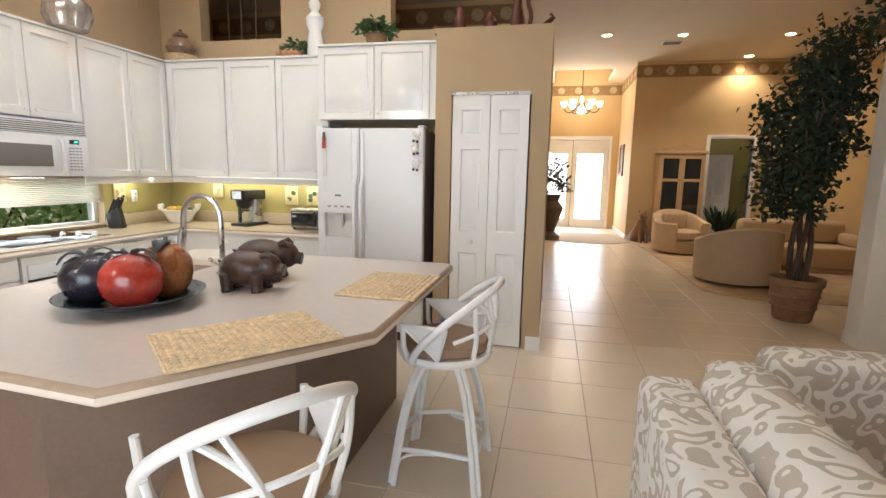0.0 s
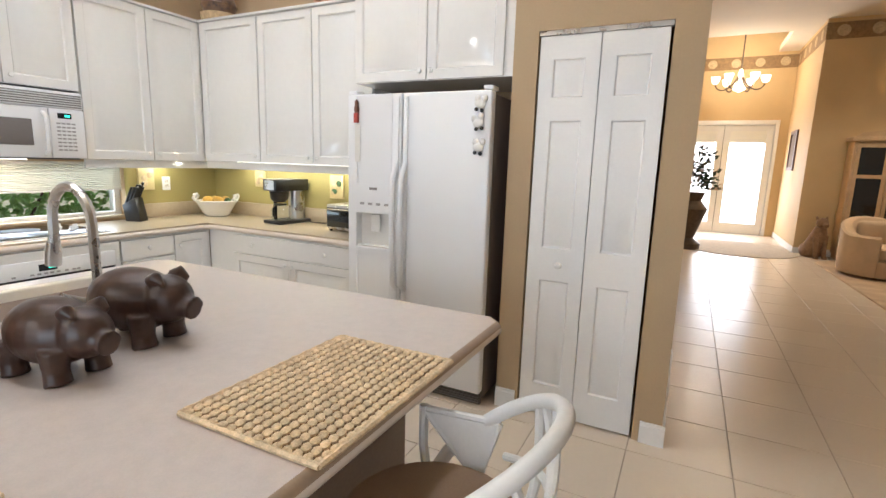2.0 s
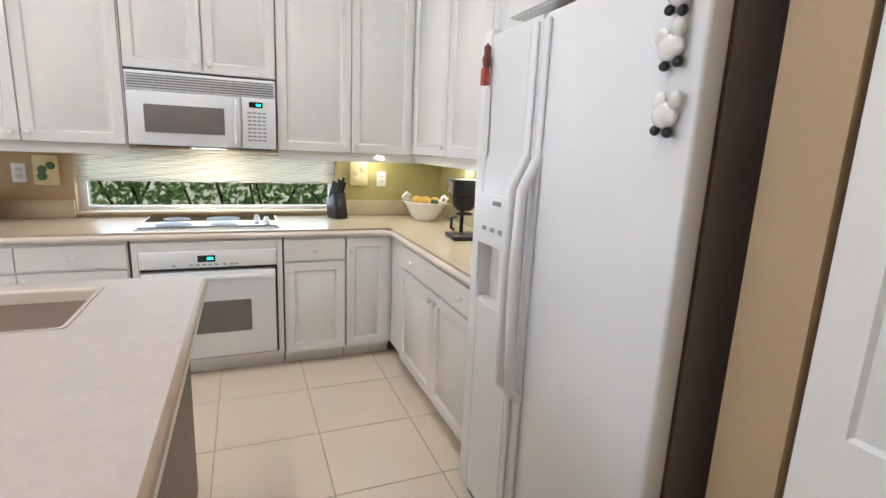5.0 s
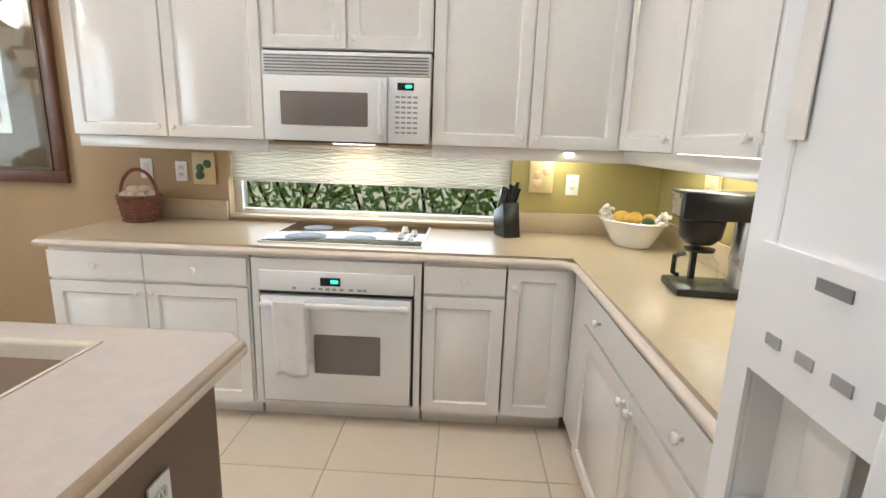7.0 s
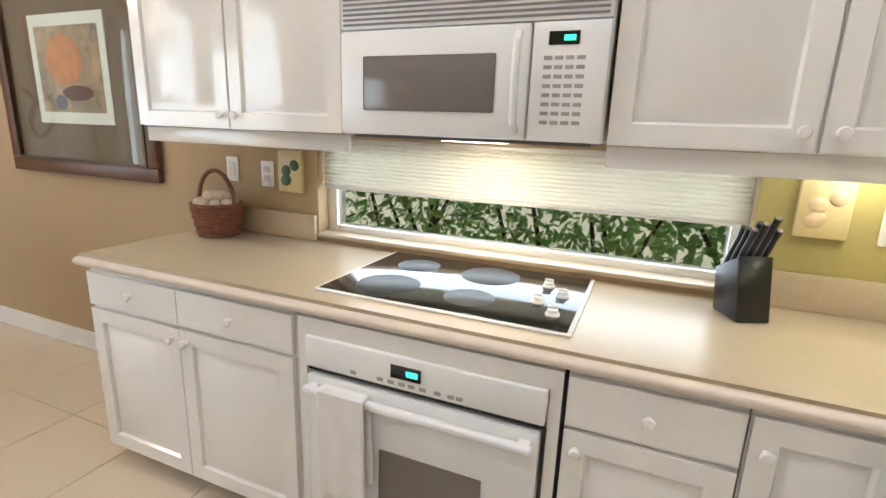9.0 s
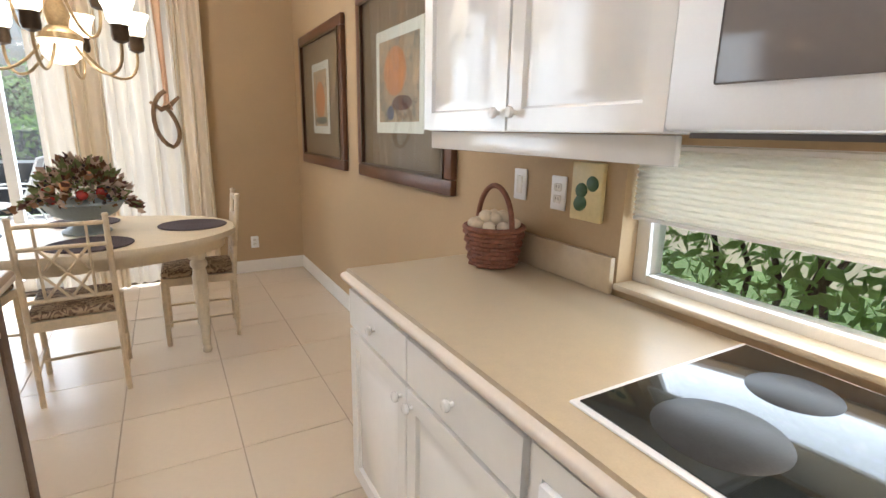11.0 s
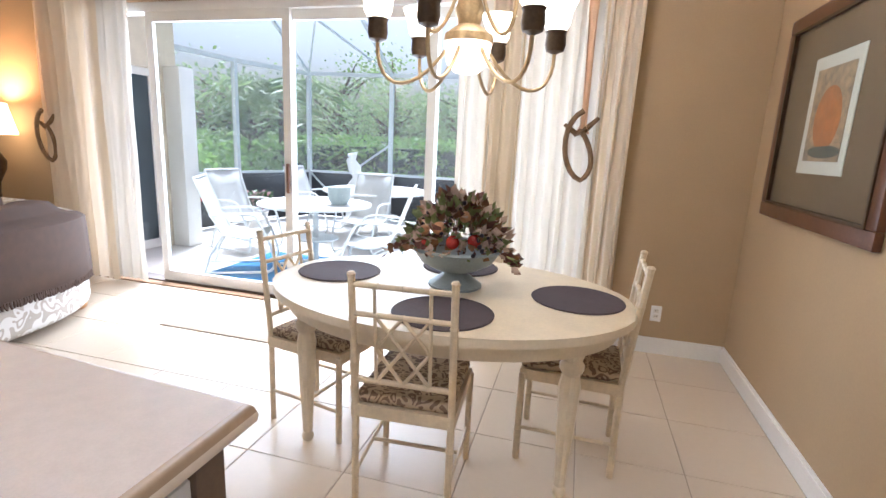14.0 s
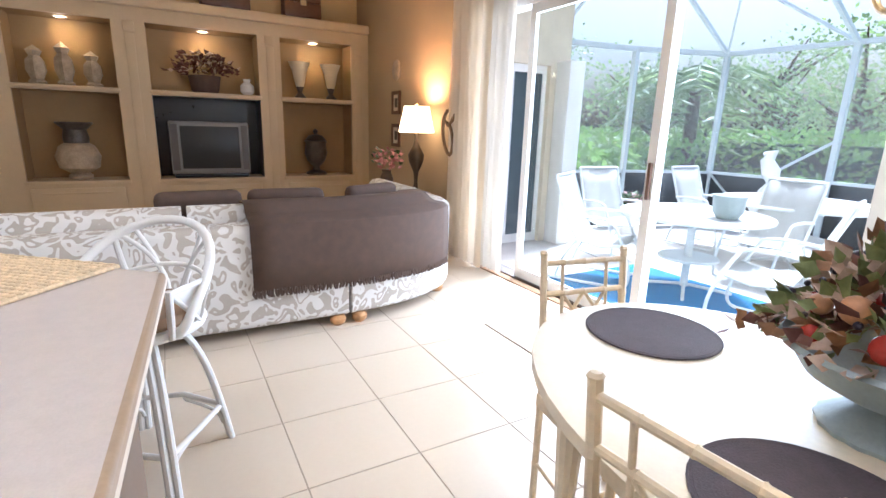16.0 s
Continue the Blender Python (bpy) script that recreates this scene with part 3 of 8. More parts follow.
base_cabinet(pose(-2.895, 4.345, 0), 1.445, [(0.28, 1.44, 0.715, 0.852, [(0.50, 0.785), (1.20, 0.785)], "drawer"),
    (0.28, 0.86, 0.10, 0.705, [(0.825, 0.66)], "door"), (0.86, 1.44, 0.10, 0.705, [(0.895, 0.66)], "door")], 0.56)
wall_cabinet(WEST(1.80, 1.395, XU), 0.995, 1.105, [(0, 0.49, [(0.455, 0.05)]), (0.495, 0.99, [(0.53, 0.05)])], 0.325)
wall_cabinet(WEST(2.80, 1.835, XU), 0.835, 0.665, [(0, 0.415, [(0.38, 0.05)]), (0.42, 0.83, [(0.455, 0.05)])], 0.325, "short white wall cabinet over the microwave", rail=False)
wall_cabinet(WEST(3.64, 1.395, XU), 1.29, 1.105, [(0, 0.475, [(0.44, 0.05)]), (0.478, 0.915, [(0.515, 0.05)])], 0.325)
wall_cabinet(pose(-3.195, 4.575, 1.40), 1.735, 1.10, [(0.03, 0.66, [(0.62, 0.05)]), (0.67, 1.20, [(1.16, 0.05)]), (1.205, 1.73, [(1.245, 0.05)])], 0.35)
wall_cabinet(pose(-1.455, 4.365, 1.925), 1.05, 0.605, [(0.0, 0.515, [(0.48, 0.05)]), (0.52, 1.0, [(0.555, 0.05)])], 0.56, "white wall cabinet over the refrigerator", rail=False)


def counter(name, poly, nose, zt, label, mtop, medge):
    """a worktop slab with a rounded pale nosing strip along its front"""
    root = thing(name, pose(0, 0, 0), label, "worktop")
    part("slab", prism(bmesh.new(), poly, zt - 0.04, zt, bev=0.006), mtop, root)
    for pts in nose:
        prof = [(0.0, -0.012), (0.010, -0.016), (0.017, -0.026), (0.017, -0.034), (0.010, -0.045), (0.0, -0.048)]
        bm = bmesh.new()
        rings = []
        n = len(pts)
        for i, (x, y) in enumerate(pts):
            d0 = (Vector(pts[i]) - Vector(pts[i - 1])).normalized() if i else None
            d1 = (Vector(pts[i + 1]) - Vector(pts[i])).normalized() if i < n - 1 else None
            a = d0 or d1
            b = d1 or d0
            nrm = Vector((a.y, -a.x)) + Vector((b.y, -b.x))
            nrm = nrm / (nrm.length ** 2) * 2
            rings.append([bm.verts.new((x + nrm.x * u, y + nrm.y * u, zt + v)) for u, v in prof])
        for r0, r1 in zip(rings, rings[1:]):
            for k in range(len(prof) - 1):
                bm.faces.new((r0[k], r0[k + 1], r1[k + 1], r1[k]))
            bm.faces.new((r0[-1], r0[0], r1[0], r1[-1]))
        bm.faces.new(rings[0])
        bm.faces.new(rings[-1][::-1])
        part("nosing", bm, medge, root)
    return root


L = [(-3.525, 1.785), (-2.885, 1.785), (-2.885, 4.325), (-1.44, 4.325), (-1.44, 4.92), (-3.525, 4.92)]
counter("kitchen_counter", L, [[(-3.525, 1.785), (-2.885, 1.785), (-2.885, 4.27), (-2.83, 4.325), (-1.44, 4.325)]], 0.914, "sand-coloured laminate worktop with a pale rounded edge", M_TOPW, M_EDGE)
bm = bmesh.new()
box(bm, -3.525, 1.95, 0.915, -3.505, 2.415, 1.03, bev=0.003)
solid("backsplash", bm, M_TOPW, "low sand laminate upstand on the worktop", "backsplash", "structure")
bm = B(-3.525, 4.085, 0.915, -3.505, 4.90, 1.03, bev=0.003)
box(bm, -3.525, 4.90, 0.915, -1.44, 4.92, 1.03, bev=0.003)
solid("backsplash", bm, M_TOPW, "low sand laminate upstand on the worktop", "backsplash", "structure")

# under-cabinet light strips
M_TUBE = glow("lamp_tube", (1, 0.93, 0.72), 4.0)
for m, w in ((pose(-3.10, 4.80, 1.392), 1.5),):
    r = thing("undercabinet_light", m, "slim white light fitting under the wall cabinets", "light fitting")
    part("housing", B(0, 0, 0.006, w, 0.05, 0.024, bev=0.003), M_TRIM, r)
    part("diffuser", B(0.01, 0.008, 0, w - 0.01, 0.042, 0.006), M_TUBE, r)
    area_lamp("strip_lamp", look((-2.35, 4.8, 1.385), (-2.35, 4.805, 0.9)), 1.5, 0.04, 3.4, (1, 0.88, 0.6))
r = thing("undercabinet_light", pose(-3.47, 4.05, 1.382), "slim white light fitting under the wall cabinets", "light fitting")
part("housing", B(0, 0, 0.006, 0.05, 0.55, 0.024, bev=0.003), M_TRIM, r)
part("diffuser", B(0.008, 0.01, 0, 0.042, 0.54, 0.006), M_TUBE, r)
area_lamp("strip_lamp", look((-3.445, 4.33, 1.376), (-3.44, 4.33, 0.9)), 0.04, 0.5, 1.5, (1, 0.88, 0.6))

# ---- cooktop ----
root = thing("cooktop", pose(-3.235, 3.226, 0.914), "black glass electric cooktop with a white rim", "cooktop")
part("rim", B(-0.275, -0.402, 0.0, 0.275, 0.402, 0.006, bev=0.002), M_APPL, root)
part("glass", B(-0.262, -0.389, 0.0062, 0.262, 0.389, 0.009, bev=0.001), M_BGLASS, root)
M_BURN = mat("burner_print", (0.03, 0.03, 0.03), 0.4, var=0.2, scale=40, fine=200, bump=0.05, spec=0.25)
for x, y, r in ((0.13, -0.21, 0.105), (-0.12, -0.22, 0.08), (-0.12, 0.06, 0.105), (0.13, 0.07, 0.08)):
    part("burner", lathe(bmesh.new(), [(r, 0.0), (r - 0.001, 0.0005), (0.0, 0.0005)], (x, y, 0.0091), 40), M_BURN, root)
for i in range(4):
    x, y = (-0.10 + 0.085 * i, 0.27 + (0.06 if i % 2 else 0.0))
    k = part("knob", lathe(bmesh.new(), [(0.021, 0), (0.021, 0.005), (0.017, 0.008), (0.015, 0.018), (0.0, 0.02)], (x, y, 0.009), 20), M_APPL, root)
    part("knob_grip", B(x - 0.0035, y - 0.015, 0.0275, x + 0.0035, y + 0.015, 0.037, bev=0.003), M_APPL, k)

# ---- wall oven ----
root = thing("wall_oven", WEST(2.82, 0, XB), "white built-in oven with a grey glass window", "oven")
part("carcass", B(0, 0, 0.10, 0.81, 0.6, 0.872), M_WHITE, root, smooth=False)
part("toe_kick", B(0, 0.07, 0, 0.81, 0.6, 0.10), M_WHITE, root, smooth=False)
part("surround", pieced_wall(bmesh.new(), "y", -0.016, 0.015, 0.0, 0.81, 0.105, 0.855, [(0.03, 0.78, 0.12, 0.80)]), M_WHITE, root, smooth=False)
cp = part("control_panel", B(0.035, -0.03, 0.70, 0.775, -0.001, 0.80, bev=0.006), M_APPL, root)
part("display", B(0.335, -0.033, 0.735, 0.43, -0.0305, 0.775), M_BGLASS, cp)
M_CLOCK = glow("green_digits", (0.1, 0.9, 0.6), 1.0)
part("digits", B(0.385, -0.0345, 0.748, 0.42, -0.0332, 0.764), M_CLOCK, cp)
M_PRINT = mat("grey_print", (0.35, 0.34, 0.33), 0.6, var=0.05)
for x in (0.20, 0.29, 0.325, 0.36, 0.39, 0.425, 0.47, 0.51, 0.535):
    part("button", B(x, -0.0315, 0.713, x + 0.02, -0.0302, 0.724), M_PRINT, cp)
# black bars give the oven door's gaps their shade as colour
part("gap_shade", B(0.035, -0.012, 0.682, 0.775, -0.001, 0.698), M_BLACK, root)
part("side_gap_shade", B(0.768, -0.012, 0.125, 0.778, -0.001, 0.682), M_BLACK, root)
d = part("door", B(0.04, -0.032, 0.13, 0.765, -0.001, 0.676, bev=0.008), M_APPL, root)
part("window", B(0.30, -0.035, 0.29, 0.62, -0.0325, 0.49, bev=0.004), M_GREYGL, d)
hb = B(0.05, -0.072, 0.628, 0.755, -0.045, 0.655, bev=0.010, seg=3)
box(hb, 0.06, -0.05, 0.63, 0.09, -0.03, 0.653)
box(hb, 0.715, -0.05, 0.63, 0.745, -0.03, 0.653)
part("handle", hb, M_APPL, d)
M_TOWEL = mat("white_towel", (0.80, 0.78, 0.76), 0.95, var=0.06, scale=20, fine=240, bump=0.4)
bm = bmesh.new()
rows, cols = 16, 10
for side, yy in ((0, -0.082), (1, -0.040)):
    L0 = 0.37 if side == 0 else 0.30
    vs = [[bm.verts.new((0.115 + 0.16 * (c / cols) + 0.012 * (r / rows), yy + 0.006 * math.sin(c * 1.1 + side) * (r / rows) - (0.004 if side == 0 else -0.0), 0.662 - L0 * r / rows + 0.012 * math.sin(c * 0.7) * r / rows)) for c in range(cols + 1)] for r in range(rows + 1)]
    for r in range(rows):
        for c in range(cols):
            bm.faces.new((vs[r][c], vs[r][c + 1], vs[r + 1][c + 1], vs[r + 1][c]))
    if side == 0:
        front = vs[0]
    else:
        for c in range(cols):
            bm.faces.new((front[c], front[c + 1], vs[0][c + 1], vs[0][c]))
tw = solid("dish_towel", bm, M_TOWEL, "white cotton dish towel hanging over the oven handle", "towel")
tw.matrix_basis = WEST(2.82, 0, XB)
sm = tw.modifiers.new("thick", "SOLIDIFY")
sm.thickness = 0.004

# ---- microwave ----
root = thing("microwave", WEST(2.805, 1.388, -3.15), "white over-range microwave with a grey window", "microwave")
part("body", B(0, 0.025, 0.01, 0.825, 0.40, 0.435, bev=0.006), M_APPL, root)
part("underside", B(0.03, 0.04, 0.0, 0.795, 0.39, 0.0098), M_DGREY, root, "dark vented underside")
part("hood_lamp", B(0.32, 0.10, -0.004, 0.52, 0.2, -0.0005), M_TUBE, root)
area_lamp("hood_lamp_light", look((-3.30, 3.225, 1.378), (-3.36, 3.225, 0.9)), 0.1, 0.2, 2.4, (1, 0.74, 0.45))
vent = part("vent_grille", B(0.002, 0.006, 0.325, 0.823, 0.025, 0.43, bev=0.006), M_APPL, root)
# grille isn't cut: grey bars stand for the shade inside its slots
for i in range(6):
    part("vent_slot_shade", B(0.012, 0.0035, 0.335 + 0.0145 * i, 0.813, 0.0058, 0.3415 + 0.0145 * i), M_GREY, vent)
d = part("door", B(0.002, 0.0, 0.012, 0.615, 0.025, 0.322, bev=0.010), M_APPL, root)
part("window", B(0.09, -0.003, 0.085, 0.52, -0.0003, 0.245, bev=0.004), M_GREYGL, d)
part("handle", tube(bmesh.new(), [(0.585, 0.0, 0.035), (0.587, -0.03, 0.055), (0.587, -0.038, 0.16), (0.587, -0.03, 0.27), (0.585, 0.0, 0.295)], 0.012), M_APPL, d)
cp = part("control_panel", B(0.62, 0.0, 0.012, 0.823, 0.025, 0.322, bev=0.008), M_APPL, root)
part("display", B(0.665, -0.002, 0.262, 0.745, -0.0004, 0.296), M_BGLASS, cp)
part("digits", B(0.705, -0.003, 0.272, 0.735, -0.0022, 0.286), M_CLOCK, cp)
for r in range(8):
    for c in range(4):
        z = 0.225 - r * 0.024
        part("button", B(0.655 + c * 0.029, -0.0012, z, 0.677 + c * 0.029, -0.0003, z + 0.010), M_PRINT, cp)

# ---- refrigerator ----
root = thing("refrigerator", pose(-1.425, 4.235, 0), "white side-by-side refrigerator with an ice dispenser", "refrigerator")
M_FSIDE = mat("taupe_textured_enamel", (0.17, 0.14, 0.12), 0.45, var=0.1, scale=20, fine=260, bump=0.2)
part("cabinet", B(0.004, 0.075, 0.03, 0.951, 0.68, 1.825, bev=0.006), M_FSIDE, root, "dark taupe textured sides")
part("grille", B(0.01, 0.05, 0.0, 0.945, 0.075, 0.075), M_DGREY, root)
for i in range(4):
    part("grille_slat", B(0.015, 0.038, 0.012 + i * 0.016, 0.94, 0.0498, 0.019 + i * 0.016), M_GREY, root)
fl = part("freezer_door", pieced_wall(bmesh.new(), "y", 0.0, 0.065, 0.0, 0.390, 0.085, 1.84, [(0.07, 0.325, 0.90, 1.12)]), M_APPL, root, smooth=False)
bv = fl.modifiers.new("soft", "BEVEL")
bv.width, bv.segments = 0.006, 2
fr = part("fridge_door", B(0.398, 0.0, 0.085, 0.955, 0.065, 1.84, bev=0.012, seg=3), M_APPL, root)
part("hinge_cap", B(0.90, 0.01, 1.842, 0.955, 0.10, 1.865, bev=0.005), M_APPL, root)
part("hinge_cap", B(0.0, 0.01, 1.842, 0.055, 0.10, 1.865, bev=0.005), M_APPL, root)
dp = part("dispenser", pieced_wall(bmesh.new(), "y", -0.008, 0.0078, 0.05, 0.345, 0.87, 1.30, [(0.07, 0.325, 0.90, 1.12)]), M_APPL, fl, smooth=False)
bm = bmesh.new()
box(bm, 0.07, 0.05, 0.90, 0.325, 0.06, 1.12)
part("recess", bm, M_CERAM, dp, smooth=False)
part("paddle", B(0.16, 0.02, 1.0, 0.23, 0.03, 1.11, bev=0.004), M_CERAM, dp)
part("drip_tray", B(0.075, 0.003, 0.90, 0.32, 0.05, 0.912), M_CERAM, dp)
for x in (0.10, 0.16, 0.22, 0.28):
    part("button", B(x, -0.0105, 1.17, x + 0.03, -0.0083, 1.185), M_PRINT, dp)
part("badge", B(0.17, -0.0105, 1.265, 0.225, -0.0083, 1.28), M_GREY, dp)
for x, door in ((0.365, fl), (0.425, fr)):
    pts = [(x, -0.002, 0.66), (x, -0.045, 0.70), (x, -0.055, 0.95), (x, -0.058, 1.12), (x, -0.05, 1.34), (x, -0.002, 1.44)]
    part("handle", tube(bmesh.new(), pts, 0.017, 10), M_APPL, door)
    part("handle_spine", B(x - 0.014, -0.012, 0.12, x + 0.014, -0.0005, 1.82, bev=0.005), M_APPL, door)


# fridge magnets: small sheep and a hanging note
def magnet(x, z, tilt, label):
    bm = bmesh.new()
    ball(bm, (0, 0, 0.02), (0.032, 0.014, 0.026), 10, 8)
    ball(bm, (0.022, -0.004, 0.052), (0.016, 0.012, 0.019), 10, 8)
    ball(bm, (-0.02, 0, 0.045), (0.018, 0.011, 0.02), 10, 8)
    r = thing("fridge_magnet", pose(x, 4.219, z, 0, tilt, 0), label, "magnet", "fridge magnets")
    part("figure", bm, M_CERAM, r)
    for fx in (-0.015, 0.018):
        part("foot", ball(bmesh.new(), (fx, 0, -0.012), (0.012, 0.010, 0.011), 8, 6), M_BLACK, r)


for z, t in ((1.745, 12), (1.645, -8), (1.515, 8)):
    magnet(-0.535, z, t, "small white and black figure magnet on the refrigerator")
M_RED = mat("red_paint", (0.42, 0.06, 0.04), 0.5, var=0.2)
M_HAIR = mat("brown_paint", (0.16, 0.06, 0.03), 0.5, var=0.2)
bm = bmesh.new()
lathe(bm, [(0.0, 0.0), (0.014, 0.008), (0.017, 0.03), (0.011, 0.05), (0.013, 0.07), (0.0, 0.085)], seg=10)
r = thing("magnet_clip", pose(-1.345, 4.216, 1.725), "small brown and red figure magnet holding a paper note", "magnet")
part("figure", bm, M_HAIR, r)
part("apron", B(-0.014, -0.016, -0.055, 0.014, 0.006, 0.004, bev=0.004), M_RED, r)
part("note", B(-0.022, 0.012, -0.29, 0.016, 0.0145, -0.06), M_CERAM, r, "white paper strip")

# ---- island ----
ISL = [(-1.86, 1.325), (-0.535, 1.24), (-0.02, 1.86), (-0.02, 3.22), (-0.06, 3.26), (-1.82, 3.26), (-1.86, 3.22)]
SX0, SX1, SY0, SY1 = -1.77, -1.33, 2.12, 2.95
root = thing("island_counter", pose(0, 0, 0), "taupe laminate island worktop with clipped corners", "worktop")
bm = bmesh.new()
zt = 0.914
hole = [(SX0, SY0), (SX1, SY0), (SX1, SY1), (SX0, SY1)]
SY = lambda x: 1.325 - 0.085 * (x + 1.86) / 1.325
west = [(-1.86, 1.325), (SX0, SY(SX0)), (SX0, 3.26), (-1.82, 3.26), (-1.86, 3.22)]
mid1 = [(SX0, SY(SX0)), (SX1, SY(SX1)), (SX1, SY0), (SX0, SY0)]
mid2 = [(SX0, SY1), (SX1, SY1), (SX1, 3.26), (SX0, 3.26)]
east = [(SX1, SY(SX1)), (-0.535, 1.24), (-0.02, 1.86), (-0.02, 3.22), (-0.06, 3.26), (SX1, 3.26)]
for p in (west, mid1, mid2, east):
    prism(bm, p, zt - 0.04, zt)
bmesh.ops.remove_doubles(bm, verts=bm.verts, dist=0.0005)
part("slab", bm, M_TOP, root, smooth=False)
E_ = ISL
prof = [(0.0, 0.0), (0.008, -0.002), (0.015, -0.010), (0.018, -0.020), (0.020, -0.028), (0.018, -0.040), (0.010, -0.047), (0.0, -0.048)]


def nosing(parent, pts, closed, mats):
    n = len(pts)
    for band, material, nm in ((prof[:4], mats[0], "upper_nosing"), (prof[3:], mats[1], "lower_nosing")):
        bm, rings = bmesh.new(), []
        for i in range(n):
            a = (Vector(pts[i]) - Vector(pts[i - 1])).normalized()
            b = (Vector(pts[(i + 1) % n]) - Vector(pts[i])).normalized()
            q = Vector((a.y, -a.x)) + Vector((b.y, -b.x))
            q = q / (q.length ** 2) * 2
            rings.append([bm.verts.new((pts[i][0] + q.x * u, pts[i][1] + q.y * u, zt + v)) for u, v in band])
        for i in range(n):
            r0, r1 = rings[i], rings[(i + 1) % n]
            for k in range(len(band) - 1):
                bm.faces.new((r0[k], r0[k + 1], r1[k + 1], r1[k]))
        part(nm, bm, material, parent)


M_NOSEB = mat("tan_nosing", (0.36, 0.26, 0.17), 0.35, var=0.1, scale=20, fine=120, bump=0.02)
nosing(root, ISL, True, (M_NOSEB, M_EDGE))
M_SINK = mat("ivory_sink", (0.74, 0.68, 0.56), 0.25, var=0.04, scale=8, fine=60, bump=0.01, coat=0.3)
sink = thing("sink", pose(0, 0, 0), "ivory moulded sink set into the island", "sink")
bm = bmesh.new()
pts = [(SX0, SY0), (SX1, SY0), (SX1, SY1), (SX0, SY1)]
r0 = [bm.verts.new((x, y, zt + 0.002)) for x, y in pts]
r1 = [bm.verts.new((x + (0.02 if i in (0, 3) else -0.02), y + (0.02 if i < 2 else -0.02), zt + 0.002)) for i, (x, y) in enumerate(pts)]
r2 = [bm.verts.new((v.co.x + (0.02 if i in (0, 3) else -0.02), v.co.y + (0.02 if i < 2 else -0.02), zt - 0.17)) for i, v in enumerate(r1)]
for a, b in ((r0, r1), (r1, r2)):
    for k in range(4):
        bm.faces.new((a[k], a[(k + 1) % 4], b[(k + 1) % 4], b[k]))
bm.faces.new(r2)
bmesh.ops.bevel(bm, geom=[e for e in bm.edges if not e.is_boundary], offset=0.012, segments=3, profile=0.5, affect="EDGES")
part("basin", bm, M_SINK, sink)
part("drain", lathe(bmesh.new(), [(0.045, 0), (0.045, 0.004), (0.03, 0.002), (0.0, 0.002)], (-1.52, 2.48, zt - 0.169), 20), M_STEEL, sink)
root = thing("kitchen_island", pose(0, 0, 0), "brown panelled kitchen island base with white cabinet fronts", "kitchen island")
part("body", prism(bmesh.new(), [(-1.80, 1.385), (-0.84, 1.32), (-0.36, 1.92), (-0.36, 3.20), (-1.80, 3.20)], 0.0, 0.872), M_BROWN, root, smooth=False)
part("end_panel", B(-1.842, 1.36, 0.0, -1.802, 1.432, 0.872, bev=0.003), M_BROWN, root)
FACE = pose(-1.803, 3.18, 0, 0, 0, -90)
fr_ = part("cabinet_front", B(0, -0.002, 0.1, 1.13, 0.0, 0.87), M_WHITE, root, m=FACE)
for x0, x1 in ((0.01, 0.38), (0.38, 0.755), (0.755, 1.125)):
    dd = part("door", panel_door(x1 - x0 - 0.006, 0.59, [(0.055, x1 - x0 - 0.061, 0.055, 0.535)], 0.019), M_WHITE, fr_, m=pose(x0, -0.021, 0.11))
    dr = part("drawer", panel_door(x1 - x0 - 0.006, 0.135, [], 0.019), M_WHITE, fr_, m=pose(x0, -0.021, 0.715))
root = thing("dishwasher", pose(-1.805, 2.04, 0, 0, 0, -90), "white built-in dishwasher in the island", "dishwasher")
part("door", B(0.005, -0.03, 0.10, 0.60, -0.001, 0.70, bev=0.006), M_APPL, root)
cp = part("control_panel", B(0.005, -0.034, 0.705, 0.60, -0.001, 0.83, bev=0.005), M_APPL, root)
# no hollow here: a grey bar coloured as the shaded handle recess
part("handle_recess_shade", B(0.15, -0.0365, 0.795, 0.46, -0.0343, 0.815), M_GREY, cp)
for i in range(5):
    part("button", B(0.16 + i * 0.03, -0.037, 0.735, 0.175 + i * 0.03, -0.0343, 0.76), M_PRINT, cp)
part("dial", lathe(bmesh.new(), [(0.028, 0), (0.026, 0.012), (0.012, 0.014), (0.011, 0.024), (0, 0.025)], seg=18), M_CREAM, cp, m=pose(0.52, -0.034, 0.755, 90))
part("toe_plate", B(0.005, -0.002, 0.0, 0.60, 0.0, 0.098), M_BLACK, root)


def wall_plate(m, label, kind="outlet"):
    r = thing("wall_plate", m, label, "outlet")
    part("plate", B(-0.036, -0.007, -0.058, 0.036, 0, 0.058, bev=0.003), M_APPL, r)
    if kind == "outlet":
        for z in (0.02, -0.02):
            s = part("socket", B(-0.016, -0.010, z - 0.013, 0.016, -0.0072, z + 0.013, bev=0.004), M_CERAM, r)
            for x in (-0.006, 0.006):
                part("slot", B(x - 0.0015, -0.0108, z - 0.003, x + 0.0015, -0.0101, z + 0.007), M_DGREY, s)
    else:
        part("rocker", B(-0.016, -0.011, -0.032, 0.016, -0.0072, 0.032, bev=0.003), M_CERAM, r)


wall_plate(pose(-1.55, 3.201, 0.66, 0, 0, 180), "white outlet plate on the island end")
wall_plate(pose(-0.75, 3.201, 0.66, 0, 0, 180), "white outlet plate on the island end")
wall_plate(WEST(2.145, 1.195, XW + 0.001), "white double outlet plate on the kitchen wall")
wall_plate(WEST(1.935, 1.205, XW + 0.001), "pale switch plate on the kitchen wall", "switch")
wall_plate(WEST(4.425, 1.195, XW + 0.006), "white double outlet plate on the olive wall")
wall_plate(WEST(1.60, 0.33, XW + 0.001), "white outlet plate low on the tan wall")
